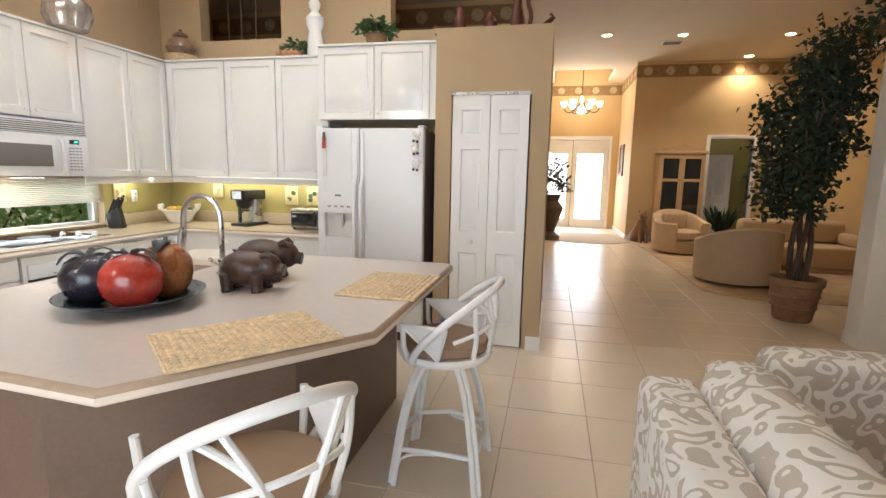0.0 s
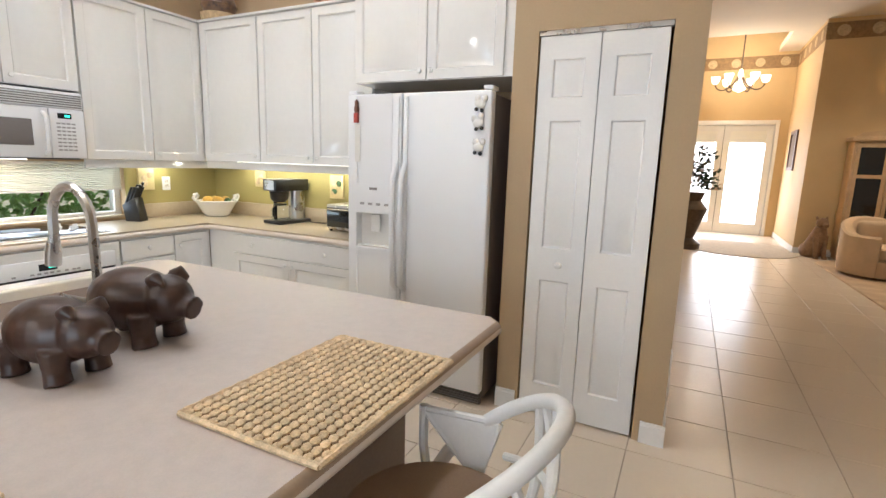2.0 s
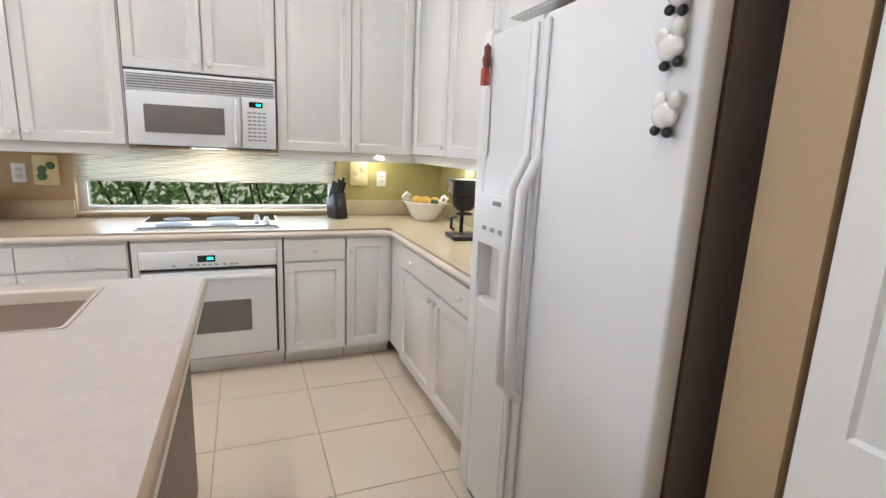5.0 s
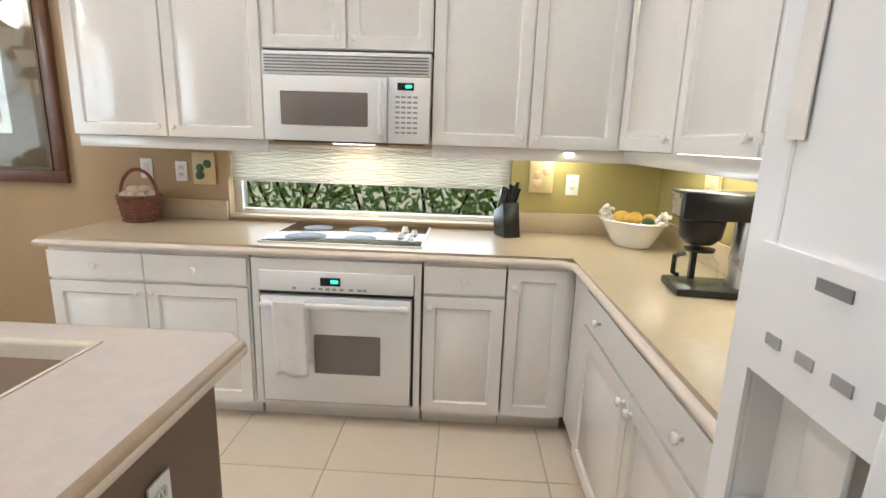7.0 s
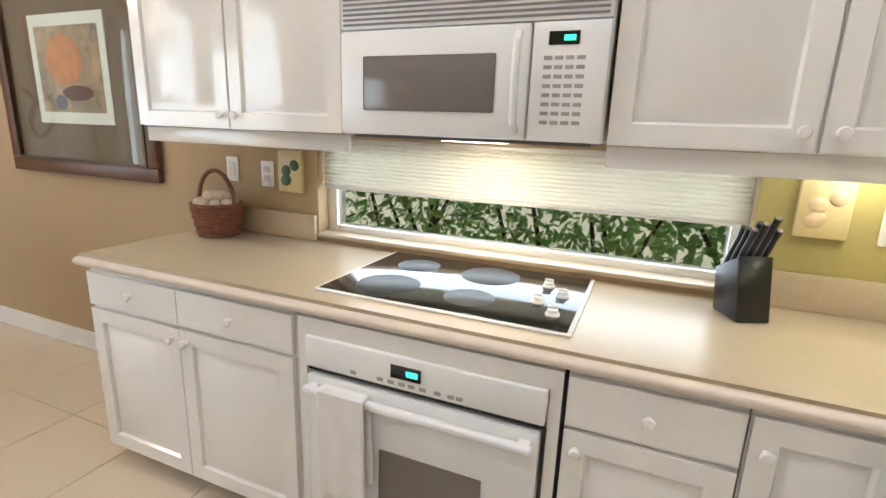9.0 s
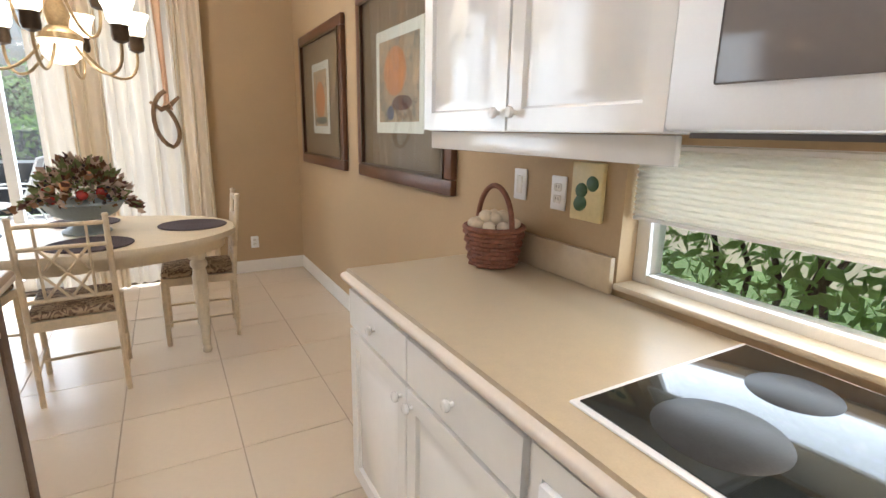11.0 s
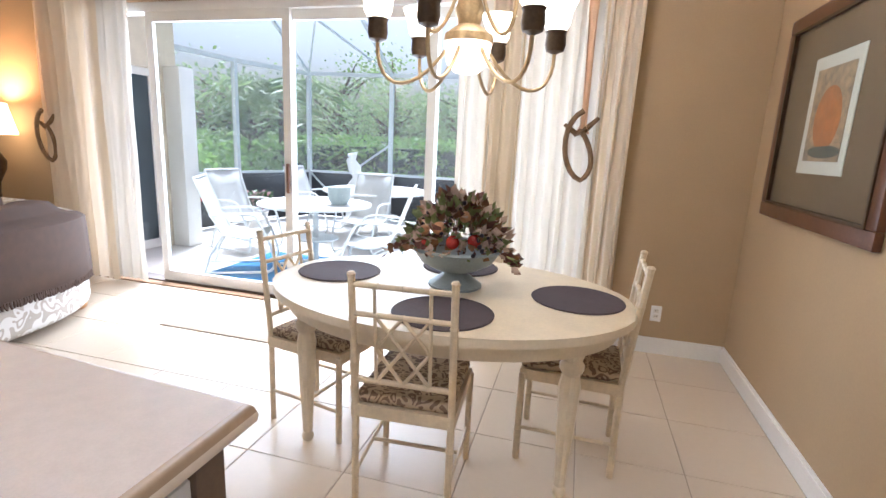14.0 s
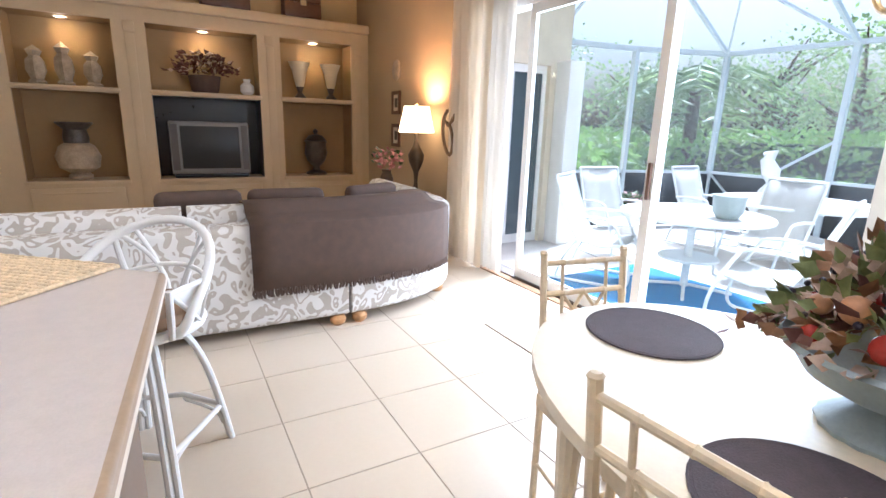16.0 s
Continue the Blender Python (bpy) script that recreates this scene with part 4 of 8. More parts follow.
wall_plate(pose(-3.06, YS - 0.001, 0.30, 0, 0, 180), "white outlet plate low on the dining wall")
wall_plate(pose(-2.62, 4.922, 1.20), "white outlet plate on the olive backsplash")
wall_plate(pose(-1.60, 4.922, 1.20), "white outlet plate on the olive backsplash")


# ---- dining ----
root = thing("dining_table", pose(-1.89, -0.08, 0), "cream painted oval dining table with turned legs", "table")


def oval(a, b, n=48):
    return [(a * math.cos(2 * math.pi * k / n), b * math.sin(2 * math.pi * k / n)) for k in range(n)]


bm = prism(bmesh.new(), oval(0.84, 0.60), 0.735, 0.77, bev=0.012)
part("tabletop", bm, M_CREAM, root)
bm = bmesh.new()
o1, o2 = oval(0.77, 0.53), oval(0.75, 0.51)
v = [[bm.verts.new((x, y, z)) for x, y in o] for o, z in ((o1, 0.655), (o1, 0.735), (o2, 0.735), (o2, 0.655))]
for q in range(4):
    for k in range(48):
        bm.faces.new((v[q][k], v[q][(k + 1) % 48], v[(q + 1) % 4][(k + 1) % 48], v[(q + 1) % 4][k]))
part("apron", bm, M_CREAM, root)
leg_prof = [(0.018, 0), (0.026, 0.01), (0.026, 0.03), (0.018, 0.045), (0.024, 0.06), (0.022, 0.075), (0.034, 0.30), (0.043, 0.50), (0.034, 0.55), (0.047, 0.57), (0.047, 0.595), (0.037, 0.61), (0.043, 0.63), (0.043, 0.735)]
leg0 = None
for x in (-0.59, 0.59):
    for y in (-0.26, 0.25):
        if leg0 is None:
            leg0 = part("leg", lathe(bmesh.new(), leg_prof, seg=24, lobes=12, depth=0.035), M_CREAM, root, m=pose(x, y, 0))
        else:
            o = new("leg", leg0.data)
            o.parent, o.matrix_basis = root, pose(x, y, 0)


def bamboo(bm, p0, p1, r=0.012, knots=3):
    p0, p1 = Vector(p0), Vector(p1)
    pts, rs = [], []
    for i in range(knots + 1):
        for u, k in ((0.0, 1.0), (0.03, 1.22), (0.06, 1.0)) if 0 < i < knots else ((0.0, 1.0),):
            pts.append(p0.lerp(p1, min(1, i / knots + u / max(1, knots) * 1.5)))
            rs.append(r * k)
    return tube(bm, pts, rs, 8)


def dining_chair():
    """front of the seat toward +y; back at y = 0"""
    root = thing("dining_chair", pose(0, 0, 0), "pale faux-bamboo dining chair with a tapestry seat and lattice back", "chair", "chairs round the dining table")
    for x in (-0.20, 0.20):
        bm = bamboo(bmesh.new(), (x, 0.0, 0), (x, 0.0, 0.45), 0.015, 3)
        bamboo(bm, (x, 0.0, 0.45), (x, -0.055, 0.965), 0.015, 3)
        lathe(bm, [(0.016, 0), (0.018, 0.006), (0.012, 0.014), (0.0, 0.016)], (x, -0.055, 0.962), 8)
        part("back_post", bm, M_BAMBOO, root)
        part("front_leg", bamboo(bmesh.new(), (x * 1.05, 0.42, 0), (x * 1.05, 0.42, 0.43), 0.016, 3), M_BAMBOO, root)
        part("side_stretcher", bamboo(bmesh.new(), (x, 0.0, 0.16), (x * 1.05, 0.42, 0.16), 0.009, 2), M_BAMBOO, root)
    part("cross_stretcher", bamboo(bmesh.new(), (-0.205, 0.22, 0.16), (0.205, 0.22, 0.16), 0.009, 2), M_BAMBOO, root)
    part("seat_frame", pieced_wall(bmesh.new(), "y", -0.01, 0.44, -0.215, 0.215, 0.40, 0.45, []), M_BAMBOO, root, smooth=False)
    bm = B(-0.205, 0.0, 0.45, 0.205, 0.43, 0.495, bev=0.02, seg=3)
    part("seat", bm, M_SEAT, root, "brown tapestry seat cushion")
    Y = lambda z: -0.055 * max(0, (z - 0.45) / 0.515)
    P = lambda x, z: (x, Y(z), z)
    for zz in (0.93, 0.82, 0.555):
        part("back_rail", bamboo(bmesh.new(), P(-0.2, zz), P(0.2, zz), 0.011, 4), M_BAMBOO, root)
    for a, b in (((-0.11, 0.93), (-0.11, 0.555)), ((0.11, 0.93), (0.11, 0.555)), ((-0.11, 0.82), (0.11, 0.555)), ((0.11, 0.82), (-0.11, 0.555)), ((0.0, 0.82), (0.11, 0.69)), ((0.0, 0.82), (-0.11, 0.69)), ((-0.11, 0.69), (0.0, 0.555)), ((0.11, 0.69), (0.0, 0.555))):
        part("lattice_bar", bamboo(bmesh.new(), P(*a), P(*b), 0.0075, 2), M_BAMBOO, root)
    return root


ch = dining_chair()
SLIM = Matrix.Diagonal((0.92, 1, 1, 1))
ch.matrix_basis = pose(-1.89, 0.49, 0, 0, 0, 184) @ SLIM
copy_thing(ch, pose(-1.07, -0.10, 0, 0, 0, 80) @ SLIM)
copy_thing(ch, pose(-2.70, -0.19, 0, 0, 0, -92) @ SLIM)

for x, y in ((-1.32, -0.12), (-1.97, 0.28), (-2.48, -0.12), (-1.86, -0.47)):
    bm = bmesh.new()
    prof = [(0.19, 0), (0.194, 0.003)]
    r = 0.192
    while r > 0.012:
        prof += [(r, 0.006), (r - 0.004, 0.0045)]
        r -= 0.009
    prof.append((0.0, 0.005))
    lathe(bm, prof, seg=40)
    o = thing("round_placemat", pose(x, y, 0.7705), "round dark woven placemat on the dining table", "placemat", "round placemats")
    part("weave", bm, M_DMAT, o)
    part("rim", lathe(bmesh.new(), [(0.1945, 0.0), (0.2025, 0.001), (0.2035, 0.004), (0.1995, 0.0065), (0.1945, 0.005)], seg=40), M_DMAT, o)

# centrepiece: footed bowl with dried flowers and fruit
M_BOWL = mat("grey_blue_stone", (0.32, 0.37, 0.37), 0.45, var=0.15, scale=12, fine=90, bump=0.08)
root = thing("footed_bowl", pose(-1.92, -0.11, 0.7705), "pale blue-grey stone footed bowl on the table", "bowl")
part("foot", lathe(bmesh.new(), [(0.12, 0), (0.125, 0.012), (0.10, 0.03), (0.06, 0.06), (0.05, 0.075)], seg=32, lobes=16, depth=0.02), M_BOWL, root)
part("basin", lathe(bmesh.new(), [(0.05, 0.075), (0.10, 0.085), (0.165, 0.12), (0.20, 0.17), (0.222, 0.185), (0.215, 0.195), (0.19, 0.178), (0.10, 0.11), (0.0, 0.10)], seg=32), M_BOWL, root)
M_FOL = [mat("dried_green_leaf", (0.19, 0.22, 0.075), 0.7, var=0.4), mat("dried_brown_leaf", (0.21, 0.10, 0.04), 0.7, var=0.4), mat("russet_leaf", (0.13, 0.05, 0.035), 0.7, var=0.4), mat("faded_petal", (0.52, 0.38, 0.28), 0.7, var=0.3)]
M_BERRY = mat("dark_berry", (0.02, 0.014, 0.028), 0.3, var=0.3)
M_APPLE = mat("red_fruit", (0.36, 0.03, 0.02), 0.25, var=0.4)
M_PEACH = mat("peach_fruit", (0.52, 0.26, 0.12), 0.5, var=0.3)


def leaf(bm, p, d, size, rng, width=0.55):
    d = Vector(d).normalized()
    s = d.cross(Vector((rng.uniform(-1, 1), rng.uniform(-1, 1), rng.uniform(-0.2, 1)))).normalized()
    n = d.cross(s)
    p = Vector(p)
    v = [bm.verts.new(q) for q in (p, p + d * size * 0.4 + s * size * width * 0.5 + n * size * 0.08, p + d * size, p + d * size * 0.4 - s * size * width * 0.5 + n * size * 0.08, p + d * size * 0.45 - n * size * 0.06)]
    bm.faces.new((v[0], v[1], v[4]))
    bm.faces.new((v[1], v[2], v[4]))
    bm.faces.new((v[2], v[3], v[4]))
    bm.faces.new((v[3], v[0], v[4]))


root = thing("flower_arrangement", pose(-1.92, -0.11, 0.92), "dried flower and fruit arrangement in the footed bowl", "flowers")
rng = random.Random(5)
for k, m_ in enumerate(M_FOL):
    bm = bmesh.new()
    for i in range((230, 150, 130, 200)[k]):
        a, e = rng.uniform(0, 6.283), rng.uniform(0.0, 1.35)
        r = rng.uniform(0.12, 0.21)
        p = (1.12 * r * math.cos(a) * math.cos(e), r * math.sin(a) * math.cos(e), 0.03 + r * 1.2 * math.sin(e))
        d = Vector((math.cos(a) * math.cos(e) + rng.uniform(-.6, .6), math.sin(a) * math.cos(e) + rng.uniform(-.6, .6), math.sin(e) + rng.uniform(-.5, .5)))
        leaf(bm, p, d, rng.uniform(0.03, 0.065), rng, 0.75)
    for sx in (-1, 1):
        for i in range(14 if sx < 0 else 9):
            u = rng.uniform(0, 1)
            p = (sx * (0.17 + (0.11 if sx < 0 else 0.15) * u), rng.uniform(-0.05, 0.05) + 0.04, 0.055 - 0.06 * u * u + rng.uniform(-0.025, 0.025))
            leaf(bm, p, (sx, rng.uniform(-1, 1), rng.uniform(-1, 0.6)), rng.uniform(0.03, 0.06), rng, 0.8)
    part(("green_leaves", "brown_leaves", "russet_leaves", "petals")[k], bm, m_, root)["kind"] = "stuff"
bm = bmesh.new()
for i in range(60):
    a, e, r = rng.uniform(0, 6.283), rng.uniform(0.1, 1.5), rng.uniform(0.17, 0.235)
    ball(bm, (1.1 * r * math.cos(a) * math.cos(e), r * math.sin(a) * math.cos(e), 0.02 + r * math.sin(e)), rng.uniform(0.007, 0.012), 6, 5)
part("berries", bm, M_BERRY, root)["kind"] = "stuff"
for x, y, z, r, m_ in ((-0.02, 0.17, 0.09, 0.03, M_APPLE), (-0.11, 0.15, 0.10, 0.03, M_APPLE), (0.05, 0.14, 0.14, 0.03, M_PEACH), (0.12, 0.13, 0.06, 0.022, M_APPLE), (-0.05, 0.08, 0.19, 0.026, M_PEACH), (0.09, -0.1, 0.1, 0.03, M_APPLE), (0.16, 0.02, 0.1, 0.028, M_APPLE), (0.13, 0.09, 0.12, 0.024, M_PEACH)):
    part("fruit", ball(bmesh.new(), (x, y, z), r, 12, 9), m_, root)

# chandelier over the table
root = thing("chandelier", pose(-1.935, -0.05, -0.07), "antique gold chandelier with frosted glass shades over the dining table", "chandelier")
part("stem", tube(bmesh.new(), [(0, 0, 2.35), (0, 0, 4.05)], 0.011), M_GOLD, root)
part("canopy", lathe(bmesh.new(), [(0.02, 4.01), (0.05, 4.04), (0.075, 4.10), (0.075, 4.12)], seg=20), M_GOLD, root)
part("body", lathe(bmesh.new(), [(0.015, 2.36), (0.04, 2.33), (0.03, 2.26), (0.05, 2.20), (0.035, 2.10), (0.06, 2.03), (0.045, 1.97), (0.10, 1.93), (0.105, 1.90), (0.02, 1.885)], seg=24, lobes=8, depth=0.03), M_GOLD, root)
part("bowl_shade", lathe(bmesh.new(), [(0.0, 1.775), (0.05, 1.785), (0.085, 1.82), (0.10, 1.90), (0.095, 1.90), (0.08, 1.83), (0.0, 1.79)], seg=24), M_FROST, root)
for i in range(9):
    a = 2 * math.pi * (i + 0.35) / (6 if i < 6 else 3)
    R, zt_ = (0.37, 1.88) if i < 6 else (0.21, 2.06)
    c, s_ = math.cos(a), math.sin(a)
    z0 = 1.95 if i < 6 else 2.15
    pts = bez((0.04 * c, 0.04 * s_, z0), (R * 0.55 * c, R * 0.55 * s_, z0 - 0.30), (R * 1.02 * c, R * 1.02 * s_, z0 - 0.27), (R * c, R * s_, zt_), 12)
    arm = part("arm", tube(bmesh.new(), pts, 0.008), M_GOLD, root)
    part("cup", lathe(bmesh.new(), [(0.010, 0), (0.036, 0.012), (0.042, 0.036), (0.039, 0.08), (0.045, 0.09)], (R * c, R * s_, zt_), 16, lobes=8, depth=0.03), M_BRONZE, arm)
    part("shade", lathe(bmesh.new(), [(0.038, 0.09), (0.055, 0.115), (0.060, 0.16), (0.084, 0.215), (0.079, 0.215), (0.056, 0.16), (0.05, 0.12), (0.0, 0.10)], (R * c, R * s_, zt_), 16), M_FROST, arm)
bulb_lamp("chandelier_light", (-1.935, -0.05, 2.43), LAMP * 0.8, (1, 0.88, 0.70), 0.2)


# framed prints on the west wall
def art(u):
    return mat("print_" + u, (0.50, 0.33, 0.20), 0.8, color2=(0.17, 0.15, 0.12), scale=7, fine=30, bump=0.02)


def framed(yc, zc, w, h, mw, mh, fig):
    m = pose(XW + 0.002, yc, zc, 0, 0, 90)
    root = thing("framed_print", m, "large brown wooden framed print with a grey-brown mat under glass", "picture", "dining wall prints")
    f, d = 0.075, 0.035
    bm = bmesh.new()
    for a in ((-w / 2, -d, -h / 2, w / 2, 0, -h / 2 + f), (-w / 2, -d, h / 2 - f, w / 2, 0, h / 2), (-w / 2, -d, -h / 2 + f, -w / 2 + f, 0, h / 2 - f), (w / 2 - f, -d, -h / 2 + f, w / 2, 0, h / 2 - f)):
        box(bm, *a, bev=0.008)
    part("frame", bm, M_FRAME, root)
    bm = bmesh.new()
    wi, hi = w / 2 - f, h / 2 - f
    for a in ((-wi, -d - 0.004, -hi, wi, -d + 0.004, -hi + 0.014), (-wi, -d - 0.004, hi - 0.014, wi, -d + 0.004, hi), (-wi, -d - 0.004, -hi + 0.014, -wi + 0.014, -d + 0.004, hi - 0.014), (wi - 0.014, -d - 0.004, -hi + 0.014, wi, -d + 0.004, hi - 0.014)):
        box(bm, *a)
    part("inner_bead", bm, M_BRONZE, root)
    part("mat_board", B(-wi, -0.014, -hi, wi, -0.002, hi), M_MATB, root, smooth=False)
    part("paper", B(-mw / 2, -0.018, -mh / 2, mw / 2, -0.0142, mh / 2), M_CERAM, root, "white paper with rough edges")
    part("image", B(-mw / 2 + 0.05, -0.020, -mh / 2 + 0.06, mw / 2 - 0.05, -0.0183, mh / 2 - 0.06), art("field"), root)
    for k, (x, z, rx, rz, c) in enumerate(fig):
        o = part("image_shape", lathe(bmesh.new(), [(1, 0), (0.9, 0.001), (0.0, 0.0012)], seg=24, sx=rx, sy=rz), mat("print_ink", c, 0.8, var=0.3, scale=14, fine=60, bump=0), root, m=pose(x, -0.0203, z, 90, 0, 0))
    g = part("glazing", B(-wi, -0.026, -hi, wi, -0.0235, hi), M_GLASS, root)
    g.visible_shadow = False


M_MATB = mat("brown_mat_board", (0.17, 0.115, 0.07), 0.9, var=0.06, scale=5, fine=120, bump=0.05)
framed(-0.68, 1.635, 1.21, 1.07, 0.46, 0.55, [(0, -0.02, 0.13, 0.15, (0.45, 0.16, 0.05)), (0, -0.02, 0.06, 0.08, (0.5, 0.34, 0.16)), (0.02, -0.17, 0.16, 0.03, (0.10, 0.11, 0.10))])
framed(0.845, 1.66, 1.24, 1.12, 0.62, 0.56, [(-0.04, 0.05, 0.15, 0.13, (0.55, 0.22, 0.08)), (0.05, -0.12, 0.13, 0.04, (0.12, 0.05, 0.04)), (-0.1, -0.17, 0.05, 0.04, (0.09, 0.10, 0.16))])


# drapes
def drape(x0, x1, y, z0, z1, material, folds, amp, taper=None, flare=0.0):
    """a hanging cloth in folds along x; taper: (z, x0, x1) where it is tied in"""
    bm = bmesh.new()
    nx, nz = folds * 8, 24
    g = []
    for j in range(nz + 1):
        z = z0 + (z1 - z0) * j / nz
        a, b = x0, x1
        if taper:
            k = max(0.0, 1 - abs(z - taper[0]) / (z1 - taper[0] if z > taper[0] else (taper[0] - z0) * 1.2))
            k = k * k * (3 - 2 * k)
            a, b = a + (taper[1] - a) * k, b + (taper[2] - b) * k
        row = []
        for i in range(nx + 1):
            u = i / nx
            ph = 2 * math.pi * folds * u
            row.append(bm.verts.new((a + (b - a) * u + 0.012 * math.sin(ph * 0.5 + j * 0.15), y + amp * math.sin(ph) * (0.75 + 0.25 * math.sin(ph * 0.37 + 1)) + 0.006 * math.sin(j * 0.5 + i * 0.2), z)))
        g.append(row)
    for j in range(nz):
        for i in range(nx):
            bm.faces.new((g[j][i], g[j][i + 1], g[j + 1][i + 1], g[j + 1][i]))
    return bm


root = thing("drape", pose(0, 0, 0), "cream pleated floor-length drape with a sheer beside the sliding door", "curtain", "sliding door drapes")
part("sheer", drape(-2.55, -1.52, YS + 0.06, 0.03, 2.78, M_SHEER, 11, 0.045), M_SHEER, root, "white sheer panel")
part("panel", drape(-2.74, -2.50, YS + 0.10, 0.02, 2.78, M_DRAPE, 5, 0.035), M_DRAPE, root)
part("inner_panel", drape(-2.0, -1.76, YS + 0.11, 0.02, 2.78, M_DRAPE, 4, 0.03), M_DRAPE, root)
root = thing("drape", pose(0, 0, 0), "cream pleated floor-length drape tied back beside the sliding door", "curtain", "sliding door drapes")
part("sheer", drape(1.42, 1.80, YS + 0.06, 0.03, 2.78, M_SHEER, 6, 0.034), M_SHEER, root, "white sheer panel")
part("panel", drape(1.70, 2.42, YS + 0.11, 0.02, 2.78, M_DRAPE, 8, 0.04), M_DRAPE, root)
root = thing("curtain_rod", pose(0, YS + 0.09, 2.80), "brown wooden curtain rod above the sliding door", "curtain rod")
part("rod", tube(bmesh.new(), [(-2.85, 0, 0), (2.55, 0, 0)], 0.02, 12), M_GOLD, root)
for x in (-2.87, 2.57):
    part("finial", ball(bmesh.new(), (x, 0, 0), (0.045, 0.035, 0.035), 12, 8), M_GOLD, root)
for x in (-2.7, 0.1, 2.3):
    part("bracket", B(x - 0.015, -0.088, -0.02, x + 0.015, 0.0, -0.015), M_GOLD, root)


M_SASH = cloth_mat("peach_sash_silk", (0.80, 0.55, 0.36), 0.3, 0.6)


def tieback(m, label, sash=False):
    r = thing("drape_tieback", m, label, "tieback")
    pts = bez((0.0, 0, 0.20), (-0.16, 0.0, 0.12), (-0.12, 0.02, -0.22), (0.02, 0.03, -0.26), 10) + bez((0.02, 0.03, -0.26), (0.12, 0.03, -0.2), (0.07, 0.03, -0.02), (0.0, 0.03, 0.06), 10)[1:]
    part("band", tube(bmesh.new(), pts, 0.018, 8), M_ROPE, r, "brown twisted band")
    if sash:
        part("sash", drape(-0.05, 0.05, 0.03, 0.05, 1.40, M_SASH, 3, 0.012, (0.08, -0.02, 0.02)), M_SASH, r, "peach silk sash")
        part("rosette", ball(bmesh.new(), (0, 0.05, 1.36), (0.12, 0.05, 0.10), 14, 9), M_SASH, r)
    part("bow", tube(bmesh.new(), [(-0.12, 0.03, 0.11), (-0.04, 0.04, 0.05), (0.02, 0.04, 0.08), (0.10, 0.03, 0.16)], [0.012, 0.022, 0.022, 0.012], 8), M_ROPE, r)


tieback(pose(-2.42, YS + 0.16, 1.48, 0, 0, 180), "brown twisted tieback on the cream drape", True)
tieback(pose(2.38, YS + 0.16, 1.36, 0, 0, 180), "brown twisted tieback on the cream drape")
# mat at the sliding door
solid("door_rug", B(-0.72, -1.46, 0.001, 0.49, -0.73, 0.010, bev=0.003), M_DRUG, "pale beige woven mat before the sliding door", "rug")


# ---- bar stools ----
def bar_stool():
    """seat faces -y; the rounded back is at +y"""
    root = thing("bar_stool", pose(0, 0, 0), "white painted rattan swivel bar stool with a taupe cushion", "bar stool", "stools at the island")
    for k in range(4):
        a = math.pi / 4 + k * math.pi / 2
        c, s = math.cos(a), math.sin(a)
        bm = bmesh.new()
        for off in (-0.014, 0.014):
            ox, oy = -s * off, c * off
            tube(bm, bez((0.11 * c + ox, 0.11 * s + oy, 0.575), (0.20 * c + ox, 0.20 * s + oy, 0.50), (0.24 * c + ox, 0.24 * s + oy, 0.30), (0.29 * c + ox, 0.29 * s + oy, 0.0), 8), 0.014, 8)
        part("leg", bm, M_RATTAN, root)
        a2 = a + math.pi / 2
        p0, p1 = Vector((0.262 * c, 0.262 * s, 0.17)), Vector((0.262 * math.cos(a2), 0.262 * math.sin(a2), 0.17))
        mid = (p0 + p1) / 2
        part("foot_rail", tube(bmesh.new(), [p0, p0.lerp(mid, 0.5) + mid * 0.06, mid * 1.12, p1.lerp(mid, 0.5) + mid * 0.06, p1], 0.012, 8), M_RATTAN, root)
        part("brace", tube(bmesh.new(), bez(p0 + Vector((0, 0, -0.09)), p0 + Vector((0, 0, 0.0)), mid + Vector((0, 0, -0.005)), mid * 1.1 + Vector((0, 0, -0.01)), 6), 0.008, 6), M_RATTAN, root)
    part("swivel", lathe(bmesh.new(), [(0.10, 0.575), (0.12, 0.58), (0.12, 0.598), (0.06, 0.602)], seg=20), M_STEEL, root)
    part("seat_frame", lathe(bmesh.new(), [(0.19, 0.602), (0.225, 0.606), (0.232, 0.622), (0.225, 0.64), (0.0, 0.642)], seg=28), M_RATTAN, root)
    part("cushion", lathe(bmesh.new(), [(0.205, 0.643), (0.218, 0.66), (0.205, 0.69), (0.15, 0.702), (0.0, 0.705)], seg=28), M_BROWNCLOTH, root, "taupe round seat cushion")
    R = 0.262
    top = []
    for i in range(25):
        a = math.radians(-15 + 210 * i / 24)
        u = abs(i - 12) / 12
        z = 0.978 - 0.275 * u ** 2
        top.append((R * math.cos(a), R * math.sin(a) * 1.0, z))
    part("top_rail", tube(bmesh.new(), [(0.215, -0.105, 0.625), (0.235, -0.10, 0.65), (0.25, -0.085, 0.68)] + top + [(-0.25, -0.085, 0.68), (-0.235, -0.10, 0.65), (-0.215, -0.105, 0.625)], 0.018, 10), M_RATTAN, root)
    for a, b, bow in ((48, 40, 0.75), (132, 140, 0.75), (84, 44, 0.86), (96, 136, 0.86), (80, 56, 0.84), (100, 124, 0.84)):
        lo_, hi_ = radians(a), radians(b)
        zt_ = 0.972 - 0.275 * (abs(b - 90) / 105) ** 2
